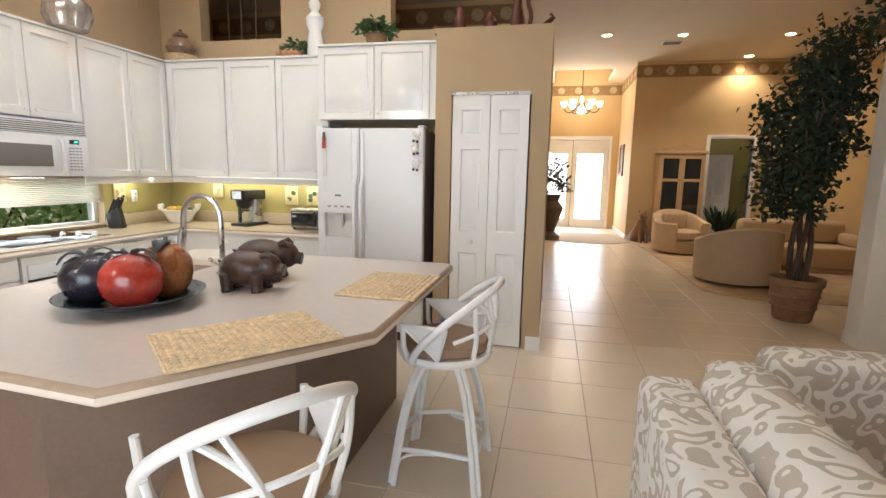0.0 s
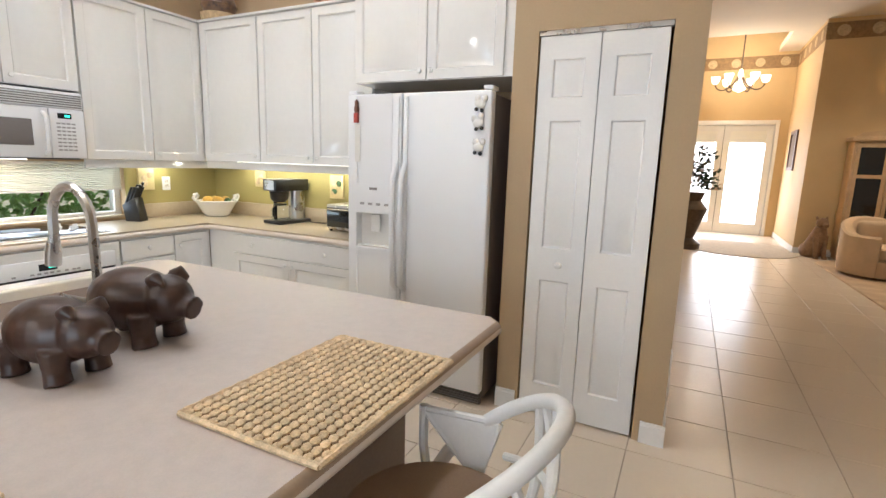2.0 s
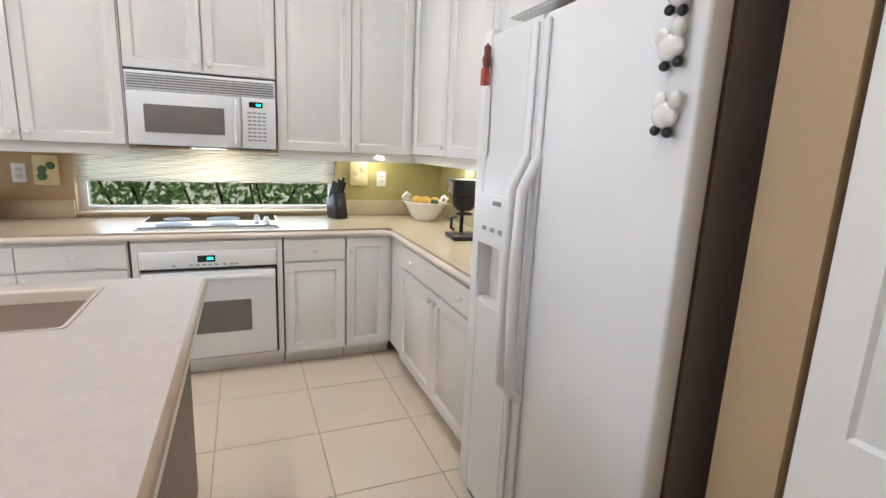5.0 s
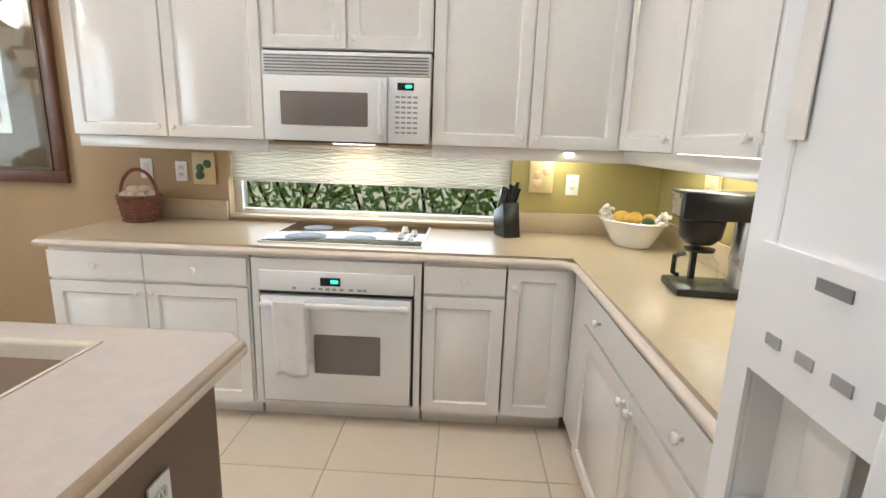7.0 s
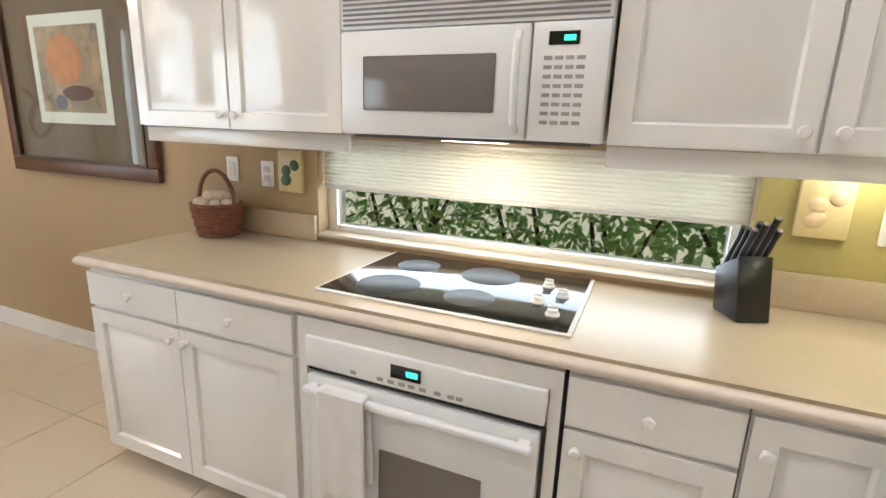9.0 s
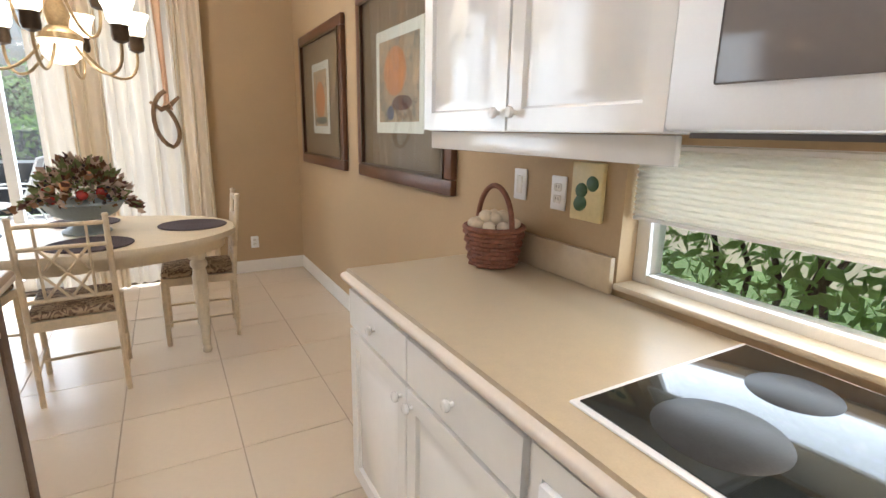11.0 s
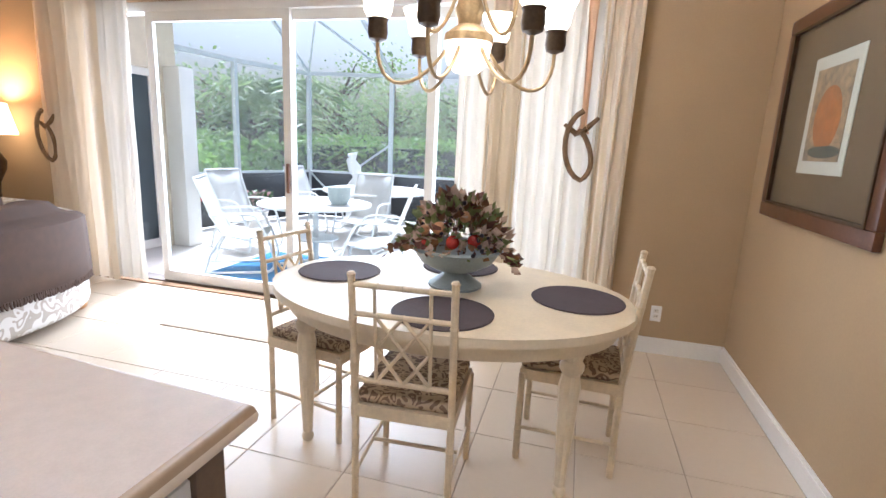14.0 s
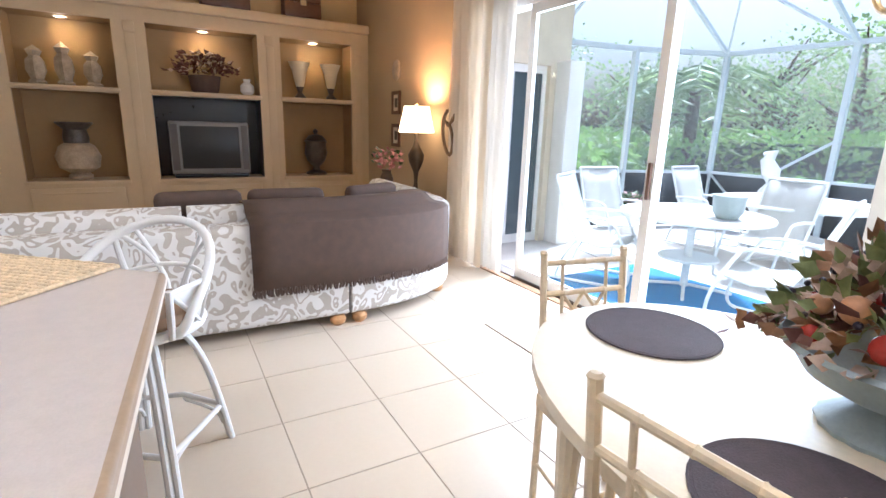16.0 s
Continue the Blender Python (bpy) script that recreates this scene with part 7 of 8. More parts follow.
part("eave", B(3.0, -3.6, 3.2, 6.8, -1.81, 3.4), M_TRIM, wing, smooth=False)
M_DGLASS = mat("dark_tinted_glass", (0.06, 0.08, 0.09), 0.05, var=0.05, bump=0)
for i, (y0, y1) in enumerate(((-3.0, -2.45), (-2.45, -1.95))):
    d = part("door", pieced_wall(bmesh.new(), "x", 3.42 + 0.05 * i, 0.04, y0, y1, GZ, 2.15, [(y0 + 0.06, y1 - 0.06, 0.08, 2.06)]), M_ALU, wing, smooth=False)
    part("pane", B(3.435 + 0.05 * i, y0 + 0.06, 0.08, 3.445 + 0.05 * i, y1 - 0.06, 2.06), M_DGLASS, d)
part("shutter", B(3.10, -3.32, GZ, 3.345, -3.08, 2.2, bev=0.01), M_ALU, wing)


# hedges and trees
def leafy(name, label, boxes, count, size, seedn, material, cat_="hedge", kind="stuff"):
    rg = random.Random(seedn)
    V, F = [], []
    tot = sum(b[6] for b in boxes)
    for x0, y0, z0, x1, y1, z1, wgt in boxes:
        for k in range(int(count * wgt / tot)):
            p = Vector((rg.uniform(x0, x1), rg.uniform(y0, y1), rg.uniform(z0, z1)))
            d = Vector((rg.gauss(0, 1), rg.gauss(0, 1), rg.gauss(0, 1))).normalized()
            s = d.orthogonal().normalized()
            z = rg.uniform(0.6, 1.2) * size
            b = len(V)
            n_ = d.cross(s)
            V += [p - d * z, p + s * z * 0.5 + n_ * z * 0.1, p + d * z, p - s * z * 0.5 + n_ * z * 0.1]
            F += [(b, b + 1, b + 2), (b, b + 2, b + 3)]
    me = bpy.data.meshes.new(name)
    me.from_pydata(V, [], F)
    me.materials.append(material)
    return tagged(new(name, me), label, cat_, kind=kind)


def leaf_mat(name, color, scale):
    m = mat(name, color, 0.45, var=0.55, scale=scale, fine=25, bump=0.0)
    nt = m.node_tree
    tl, mx = nt.nodes.new("ShaderNodeBsdfTranslucent"), nt.nodes.new("ShaderNodeMixShader")
    tl.inputs["Color"].default_value = (color[0] * 1.5, color[1] * 1.5, color[2] * 1.2, 1)
    mx.inputs[0].default_value = 0.45
    nt.links.new(nt.nodes["Principled BSDF"].outputs[0], mx.inputs[1])
    nt.links.new(tl.outputs[0], mx.inputs[2])
    nt.links.new(mx.outputs[0], nt.nodes["Material Output"].inputs[0])
    return m


M_HEDGE = leaf_mat("hedge_leaf", (0.15, 0.25, 0.075), 2.5)
M_SHRUB = leaf_mat("light_shrub_leaf", (0.29, 0.44, 0.15), 2.5)
M_FAR = leaf_mat("tree_leaf", (0.19, 0.26, 0.13), 0.7)
leafy("window_hedge", "glossy green hedge just outside the strip window", [(-4.75, 0.8, 0.5, -4.15, 5.6, 1.75, 1)], 8200, 0.047, 41, M_SHRUB)
bm = bmesh.new()
rg = random.Random(44)
for k in range(26):
    y, x = rg.uniform(0.9, 5.5), rg.uniform(-4.6, -4.25)
    tube(bm, [(x, y, GZ - 0.02), (x + rg.uniform(-0.1, 0.1), y + rg.uniform(-0.2, 0.2), 0.8), (x + rg.uniform(-0.15, 0.15), y + rg.uniform(-0.4, 0.4), 1.6)], [0.018, 0.013, 0.006], 6)
solid("hedge_stems", bm, M_BARK, "brown woody hedge stems outside the strip window", "hedge", "stuff")
wall("neighbour_wall", B(-8.2, -4, GZ - 0.02, -8.0, 9, 3.2), M_STUCCO, "pale stucco neighbouring wall beyond the hedge", "wall")
leafy("garden_hedge", "clipped green garden hedge beyond the patio", [(-16, -12.2, 0, 14, -11.0, 1.55, 1)], 16000, 0.10, 42, M_HEDGE)
# added solid core, coloured dark for the shade deep among the leaves
wall("hedge_shade_core", B(-16, -11.9, GZ - 0.02, 14, -11.3, 1.25), M_LEAF2, "solid core in dark leaf colour for the shade inside the garden hedge", "hedge")
leafy("border_shrubs", "low shrubs beside the screen enclosure", [(3.9, -8.6, 0, 8, -4.4, 1.3, 2), (-8.5, -9.0, 0, 3.5, -7.4, 0.7, 2)], 7000, 0.10, 45, M_HEDGE)


def tree(m, h, crown, seedn, label, leaves=2000, size=0.15):
    rg = random.Random(seedn)
    root = thing("tree", m, label, "tree", "garden trees")
    bm = bmesh.new()
    tube(bm, [(0, 0, 0), (0.08, 0.05, h * 0.25), (-0.05, 0.1, h * 0.5), (0.05, 0, h * 0.8)], [0.20, 0.16, 0.12, 0.05], 10)
    ends = []
    for k in range(16):
        a, z = rg.uniform(0, 6.28), rg.uniform(0.3, 0.75) * h
        l = rg.uniform(0.5, 1.0) * crown
        e = Vector((l * math.cos(a), l * math.sin(a), z + rg.uniform(0.1, 0.35) * h))
        tube(bm, [(0, 0.04, z), e * 0.5 + Vector((0, 0, z * 0.52)), e], [0.07, 0.045, 0.015], 6)
        ends += [e, e * 0.6 + Vector((0, 0, z * 0.4)), e * 0.8 + Vector((0, 0, z * 0.2))]
    part("trunk", bm, M_BARK, root)
    V, F = [], []
    for k in range(leaves):
        c = rg.choice(ends)
        p = c + Vector((rg.gauss(0, 0.38), rg.gauss(0, 0.38), rg.gauss(0, 0.3)))
        d = Vector((rg.gauss(0, 1), rg.gauss(0, 1), rg.gauss(0, 0.8))).normalized()
        s = d.orthogonal().normalized() * size * 0.3
        b = len(V)
        d = d * size * rg.uniform(0.6, 1.1)
        V += [p, p + d * 0.5 + s, p + d, p + d * 0.5 - s]
        F += [(b, b + 1, b + 2, b + 3)]
    me = bpy.data.meshes.new("crown")
    me.from_pydata(V, [], F)
    me.materials.append(M_FAR)
    o = new("crown", me)
    o.parent = root


for i, (x, y, h, c) in enumerate(((6.4, -10.0, 3.0, 1.5), (3.6, -13.5, 3.6, 1.7), (1.2, -14.5, 3.3, 1.8), (-1.9, -13.8, 3.0, 1.6), (9.8, -8.0, 3.8, 1.8), (-5.5, -15.0, 3.6, 1.9), (-10, -14, 3.6, 2.0), (6.8, -16, 4.4, 2.2), (13, -11, 4.4, 2.3))):
    tree(pose(x, y, GZ - 0.02), h, c, 60 + i, "broad green garden tree beyond the screen enclosure")
# palm
root = thing("palm_tree", pose(4.6, -8.9, GZ - 0.02), "feathery green palm beyond the screen enclosure", "tree")
part("trunk", tube(bmesh.new(), [(0, 0, 0), (0.1, 0.05, 1.2), (0.15, 0.0, 2.5)], [0.17, 0.14, 0.11], 12), M_BARK, root)
bm = bmesh.new()
rg = random.Random(77)
for k in range(22):
    a, e = 6.28 * k / 22 + rg.uniform(-0.1, 0.1), rg.uniform(0.0, 1.2)
    d = Vector((math.cos(a), math.sin(a), 0))
    pts = [Vector((0.15, 0, 2.5)) + d * (1.7 * u) + Vector((0, 0, 1.5 * math.sin(e) * u - 1.5 * u * u)) for u in [q / 12 for q in range(13)]]
    tube(bm, pts, [0.02 - 0.0014 * q for q in range(13)], 4)
    for q in range(2, 13):
        for sg in (-1, 1):
            leaf(bm, pts[q], d * 0.5 + Vector((-d.y, d.x, 0)) * sg + Vector((0, 0, -0.4)), 0.42, rg, 0.14)
part("fronds", bm, M_FAR, root)


# ---- things on the island and counters ----
Z = 0.9145


# darker copy of the straw: the shade between strands put into its colour
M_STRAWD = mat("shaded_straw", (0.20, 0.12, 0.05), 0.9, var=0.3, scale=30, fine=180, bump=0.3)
M_STRAW = mat("pale_straw", (0.70, 0.54, 0.33), 0.75, var=0.3, scale=40, fine=200, bump=0.3)


def placemat(m):
    bm = bmesh.new()
    rng = random.Random(3)
    nx, ny = 22, 15
    w, d = 0.53, 0.37
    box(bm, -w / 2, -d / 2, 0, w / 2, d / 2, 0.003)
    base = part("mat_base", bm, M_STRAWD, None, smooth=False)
    root = thing("woven_placemat", m, "rectangular natural straw woven placemat on the island", "placemat", "straw placemats")
    base.parent = root
    bm = bmesh.new()
    for i in range(nx):
        for j in range(ny):
            x, y = -w / 2 + (i + 0.5) * w / nx, -d / 2 + (j + 0.5) * d / ny
            ball(bm, (x, y, 0.0045), (w / nx * 0.66, d / ny * 0.44, 0.006 + rng.uniform(0, 0.0012)), 8, 5, Euler((0, 0, rng.uniform(0.25, 0.55))).to_quaternion())
    part("weave", bm, M_STRAW, root)
    bm = bmesh.new()
    for x0, y0, x1, y1 in ((-w / 2, -d / 2, w / 2, -d / 2), (w / 2, -d / 2, w / 2, d / 2), (w / 2, d / 2, -w / 2, d / 2), (-w / 2, d / 2, -w / 2, -d / 2)):
        tube(bm, [(x0 + (x1 - x0) * k / 24, y0 + (y1 - y0) * k / 24, 0.006 + 0.001 * (k % 2)) for k in range(25)], [0.006 + 0.0012 * (k % 2) for k in range(25)], 6)
    part("braided_edge", bm, M_STRAW, root)


placemat(pose(-0.40, 1.675, Z, 0, 0, 50))
placemat(pose(-0.18, 2.555, Z, 0, 0, 90))

M_PLATE = mat("dark_blue_glaze", (0.03, 0.042, 0.06), 0.22, var=0.4, scale=12, fine=60, bump=0.03, coat=0.3)
root = thing("platter", pose(-1.10, 1.93, Z), "dark blue glazed round platter on the island", "platter")
part("dish", lathe(bmesh.new(), [(0.13, 0), (0.15, 0.004), (0.22, 0.03), (0.27, 0.048), (0.275, 0.054), (0.265, 0.055), (0.21, 0.038), (0.14, 0.014), (0.0, 0.012)], seg=48), M_PLATE, root)


def fruit(x, y, z, r, sy, material, label, stem=True, tilt=(0, 0, 0)):
    root = thing("wooden_fruit", pose(x, y, z, *tilt), label, "fruit", "fruit on the platter")
    pr = [(0.0, -0.92), (0.25, -0.97), (0.6, -0.85), (0.9, -0.45), (1.0, 0.0), (0.93, 0.4), (0.7, 0.75), (0.4, 0.92), (0.15, 0.9), (0.0, 0.82)]
    part("flesh", lathe(bmesh.new(), [(r * a, r * sy * b) for a, b in pr], seg=32), material, root)
    part("stem", tube(bmesh.new(), [(0, 0, r * sy * 0.8), (0.006, 0, r * sy * 0.98), (0.025, 0.004, r * sy * 1.12)], [0.008, 0.007, 0.010], 8), M_DGREY, root)
    bm = bmesh.new()
    rng2 = random.Random(2)
    c = Vector((0, 0, r * sy * 0.9))
    for a in (0.4, 3.0):
        pts = [c + Vector((math.cos(a) * r * u, math.sin(a) * r * u, 0.03 * math.sin(3 * u) - r * sy * 0.32 * u * u)) for u in (0, 0.25, 0.5, 0.75, 0.95)]
        sd = Vector((-math.sin(a), math.cos(a), 0))
        L_ = [bm.verts.new(p + sd * wv) for p, wv in zip(pts, (0.004, 0.028, 0.034, 0.022, 0.001))]
        R_ = [bm.verts.new(p - sd * wv) for p, wv in zip(pts, (0.004, 0.028, 0.034, 0.022, 0.001))]
        for k in range(4):
            bm.faces.new((L_[k], R_[k], R_[k + 1], L_[k + 1]))
    lf = part("leaf", bm, M_LEAFG, root, "grey-green painted leaf")
    so = lf.modifiers.new("thick", "SOLIDIFY")
    so.thickness = 0.005


M_LEAFG = mat("grey_green_paint", (0.075, 0.085, 0.085), 0.4, var=0.3, scale=20, fine=80, bump=0.05)
M_PLUM = mat("plum_glaze", (0.025, 0.022, 0.035), 0.25, var=0.4, scale=9, fine=60, bump=0.02, coat=0.4)
M_REDF = mat("red_glaze", (0.38, 0.035, 0.02), 0.22, var=0.5, scale=7, fine=60, bump=0.02, coat=0.4)
M_PEAR = mat("brown_yellow_glaze", (0.36, 0.17, 0.045), 0.28, color2=(0.20, 0.05, 0.02), scale=6, fine=60, bump=0.02, coat=0.4)
fruit(-1.22, 1.86, Z + 0.118, 0.115, 0.92, M_PLUM, "large dark plum-coloured carved wooden fruit", tilt=(0, -8, 40))
fruit(-1.02, 1.85, Z + 0.122, 0.118, 0.93, M_REDF, "large glossy red carved wooden apple with leaves", tilt=(12, 8, 200))
fruit(-1.03, 2.04, Z + 0.128, 0.108, 1.12, M_PEAR, "large golden brown carved wooden pear", tilt=(0, 5, 120))


def pig(m, s):
    bm = bmesh.new()
    ball(bm, (0, 0, 0.105), (0.125, 0.085, 0.082), 24, 16)
    ball(bm, (0.105, 0, 0.115), (0.065, 0.058, 0.062), 18, 12)
    lathe_b = bmesh.new()
    tube(bm, [(0.145, 0, 0.105), (0.172, 0, 0.100), (0.185, 0, 0.098)], [0.036, 0.028, 0.030], 14)
    for x in (-0.075, 0.07):
        for y in (-0.048, 0.048):
            tube(bm, [(x, y, 0.085), (x, y, 0.03), (x + 0.004, y, 0.0)], [0.034, 0.027, 0.030], 12)
    for y in (-0.034, 0.034):
        tube(bm, [(0.095, y, 0.165), (0.112, y * 1.15, 0.178), (0.135, y * 1.25, 0.162)], [0.020, 0.016, 0.004], 8)
    tube(bm, [(-0.12, 0, 0.125), (-0.137, 0.004, 0.135), (-0.135, 0.016, 0.118), (-0.142, 0.008, 0.105)], [0.008, 0.006, 0.005, 0.003], 6)
    lathe_b.free()
    o = solid("pig_figurine", bm, M_PIG, "dark carved wooden pig figurine on the island", "figurine", group="pig figurines")
    o.matrix_basis = m @ Matrix.Diagonal((s, s, s, 1))
    rm = o.modifiers.new("carved", "REMESH")
    rm.mode, rm.voxel_size, rm.use_smooth_shade = "VOXEL", 0.0045, True


pig(pose(-0.81, 2.285, Z, 0, 0, 8), 1.0)
pig(pose(-0.875, 2.52, Z, 0, 0, 12), 1.12)

# faucet
root = thing("kitchen_faucet", pose(-1.15, 2.57, Z, 0, 0, -90) @ Matrix.Diagonal((1.1, 1.1, 1.15, 1)), "brushed steel gooseneck kitchen faucet beside the sink", "faucet")
part("base", lathe(bmesh.new(), [(0.032, 0), (0.032, 0.008), (0.024, 0.014), (0.021, 0.07), (0.019, 0.075), (0.0, 0.076)], seg=20), M_STEEL, root)
part("neck", tube(bmesh.new(), [(0, 0, 0.07), (0, 0, 0.26)] + [(0, -0.105 + 0.105 * math.cos(a), 0.26 + 0.105 * math.sin(a)) for a in [math.pi * k / 10 for k in range(1, 11)]] + [(0, -0.212, 0.22), (0, -0.225, 0.17)], [0.014] * 12 + [0.014, 0.018]), M_STEEL, root)
part("spray_head", tube(bmesh.new(), [(0, -0.218, 0.20), (0, -0.228, 0.16), (0, -0.235, 0.125)], [0.017, 0.022, 0.022], 14), M_STEEL, root)
part("lever", tube(bmesh.new(), [(0.015, 0, 0.05), (0.05, 0.0, 0.06), (0.10, 0.005, 0.085)], [0.013, 0.010, 0.008], 10), M_STEEL, root)
root = thing("soap_dispenser", pose(-1.24, 2.30, Z), "brushed steel soap dispenser by the sink", "soap dispenser")
part("pump", lathe(bmesh.new(), [(0.022, 0), (0.022, 0.01), (0.014, 0.02), (0.012, 0.06), (0.018, 0.065), (0.018, 0.08), (0.0, 0.085)], seg=16), M_STEEL, root)

# coffee maker
root = thing("coffee_maker", pose(-2.44, 4.735, Z, 0, 0, 84), "black and steel drip coffee maker on the worktop", "coffee maker")
part("base", B(-0.16, -0.10, 0, 0.17, 0.10, 0.028, bev=0.008), M_BLACK, root)
part("head", B(-0.165, -0.075, 0.265, 0.17, 0.085, 0.36, bev=0.008), M_BLACK, root)
part("tank", tube(bmesh.new(), [(0.10, 0.0, 0.028), (0.10, 0.0, 0.262)], 0.065, 24), M_STEEL, root, "brushed steel boiler")
part("filter_basket", lathe(bmesh.new(), [(0.045, 0.175), (0.07, 0.2), (0.078, 0.262)], (-0.075, -0.0, 0), 24), M_BLACK, root)
part("post", B(-0.075, 0.055, 0.028, -0.055, 0.075, 0.264), M_BLACK, root)
part("badge", B(-0.1685, -0.05, 0.275, -0.1655, 0.06, 0.35), M_STEEL, root, "grey control badge")
car = part("carafe", lathe(bmesh.new(), [(0.055, 0.03), (0.072, 0.05), (0.07, 0.11), (0.045, 0.135), (0.05, 0.15)], (-0.075, -0.01, 0), 24), M_GLASS, root)
part("lid", lathe(bmesh.new(), [(0.05, 0.15), (0.052, 0.16), (0.0, 0.166)], (-0.075, -0.01, 0), 20), M_BLACK, car)
part("carafe_handle", tube(bmesh.new(), [(-0.125, -0.02, 0.14), (-0.16, -0.03, 0.13), (-0.16, -0.03, 0.07), (-0.14, -0.022, 0.06)], 0.009, 8), M_BLACK, car)
part("cord", tube(bmesh.new(), bez((0.12, -0.10, 0.012), (0.10, -0.2, 0.004), (0.16, -0.3, 0.004), (0.17, -0.45, 0.02), 10) + [Vector((0.175, -0.60, 0.10))], 0.004, 6), M_BLACK, root)

# toaster oven
root = thing("toaster_oven", pose(-1.70, 4.66, Z), "small steel toaster oven with a dark glass door", "toaster oven")
part("body", B(-0.18, -0.10, 0.015, 0.18, 0.14, 0.20, bev=0.012), M_STEEL, root)
d = part("door", B(-0.165, -0.112, 0.035, 0.10, -0.1005, 0.18, bev=0.004), M_BGLASS, root)
part("handle", tube(bmesh.new(), [(-0.14, -0.113, 0.168), (-0.14, -0.13, 0.168), (0.08, -0.13, 0.168), (0.08, -0.113, 0.168)], 0.006, 8), M_CHROME, d)
part("control_strip", B(0.105, -0.108, 0.03, 0.172, -0.1005, 0.185), M_DGREY, root)
for z in (0.06, 0.105, 0.15):
    part("dial", lathe(bmesh.new(), [(0.014, 0), (0.012, 0.014), (0.0, 0.015)], seg=14), M_STEEL, root, m=pose(0.138, -0.108, z, 90))
for x in (-0.15, 0.15):
    for y in (-0.08, 0.11):
        part("foot", tube(bmesh.new(), [(x, y, 0), (x, y, 0.0155)], 0.012, 8), M_BLACK, root)

# knife block
root = thing("knife_block", pose(-3.36, 4.06, Z, 0, 0, 115), "black knife block full of black-handled knives", "knife block")
bm = bmesh.new()
prof2 = [(-0.055, 0), (0.065, 0), (0.085, 0.13), (-0.02, 0.19)]
lo = [bm.verts.new((-0.05, y, z)) for y, z in prof2]
hi = [bm.verts.new((0.05, y, z)) for y, z in prof2]
bm.faces.new(lo)
bm.faces.new(hi[::-1])
for k in range(4):
    bm.faces.new((lo[k], lo[(k + 1) % 4], hi[(k + 1) % 4], hi[k]))
bmesh.ops.bevel(bm, geom=bm.edges[:], offset=0.006, segments=2, profile=0.5, affect="EDGES")
part("block", bm, M_BLACK, root)
for i in range(3):
    for j in range(4):
        x, u = -0.034 + 0.023 * j, 0.2 + 0.3 * i
        p = Vector((x, -0.02 + 0.105 * u, 0.19 - 0.06 * u))
        dr_ = Vector((0, -0.42, 0.9)).normalized()
        ln = 0.10 + 0.02 * ((i * 4 + j) % 3)
        part("knife", tube(bmesh.new(), [p - dr_ * 0.01, p + dr_ * 0.03, p + dr_ * ln * 0.7, p + dr_ * ln], [0.007, 0.009, 0.008, 0.010], 8), M_BLACK, root)
        if i == 0:
            part("rivet", ball(bmesh.new(), p + dr_ * ln * 0.98, 0.0085, 8, 6), M_STEEL, root)

# ceramic fruit basket
root = thing("ceramic_basket", pose(-3.23, 4.69, Z, 0, 0, 35), "white pierced ceramic bowl filled with ceramic fruit", "bowl")
part("body", lathe(bmesh.new(), [(0.09, 0), (0.10, 0.006), (0.125, 0.05), (0.16, 0.11), (0.185, 0.135), (0.178, 0.14), (0.15, 0.115), (0.11, 0.05), (0.0, 0.03)], seg=40, sx=1.0, sy=0.8, lobes=20, depth=0.012), M_CERAM, root)
for sx in (-1, 1):
    bm = bmesh.new()
    rg = random.Random(7)
    for k in range(16):
        ball(bm, (sx * 0.17 + rg.uniform(-0.02, 0.025), rg.uniform(-0.035, 0.035), 0.15 + rg.uniform(-0.01, 0.045)), rg.uniform(0.010, 0.017), 7, 5)
    part("fruit_cluster_handle", bm, M_CERAM, root)
M_LEMON = mat("yellow_fruit", (0.66, 0.40, 0.06), 0.45, var=0.25)
M_ORANGE = mat("orange_fruit", (0.58, 0.36, 0.08), 0.45, var=0.25)
for x, y, z, r, m_ in ((-0.07, 0, 0.14, (0.05, 0.035, 0.035), M_LEMON), (0.02, -0.03, 0.145, (0.05, 0.03, 0.03), M_LEMON), (0.07, 0.03, 0.14, (0.04, 0.035, 0.035), M_ORANGE), (-0.02, 0.04, 0.14, (0.035, 0.04, 0.035), M_ORANGE), (0.10, -0.02, 0.14, (0.03, 0.03, 0.025), M_LEAF)):
    part("fruit", ball(bmesh.new(), (x, y, z), r, 12, 8), m_, root)

# egg basket
M_WICK = mat("red_brown_wicker", (0.22, 0.085, 0.05), 0.7, var=0.35, scale=30, fine=120, bump=0.3)
M_EGG = mat("cream_egg", (0.68, 0.58, 0.44), 0.6, var=0.12, scale=14)
root = thing("egg_basket", pose(-3.39, 1.965, Z) @ Matrix.Diagonal((0.86, 0.86, 0.9, 1)), "red-brown wicker basket of eggs on the worktop", "basket")
part("bottom", lathe(bmesh.new(), [(0.085, 0.0), (0.095, 0.008), (0.0, 0.012)], seg=24), M_WICK, root)
for j in range(8):
    z, R = 0.012 + j * 0.018, 0.095 + 0.0035 * j
    n = 22
    pts = [((R + 0.006 * (1 if (k + j) % 2 else -1)) * math.cos(2 * math.pi * k / n), (R + 0.006 * (1 if (k + j) % 2 else -1)) * math.sin(2 * math.pi * k / n), z) for k in range(n + 1)]
    part("weave_band", tube(bmesh.new(), pts, 0.0095, 6, caps=False), M_WICK, root)
part("rim", tube(bmesh.new(), [(0.125 * math.cos(a), 0.125 * math.sin(a), 0.158) for a in [2 * math.pi * k / 24 for k in range(25)]], 0.011, 8, caps=False), M_WICK, root)
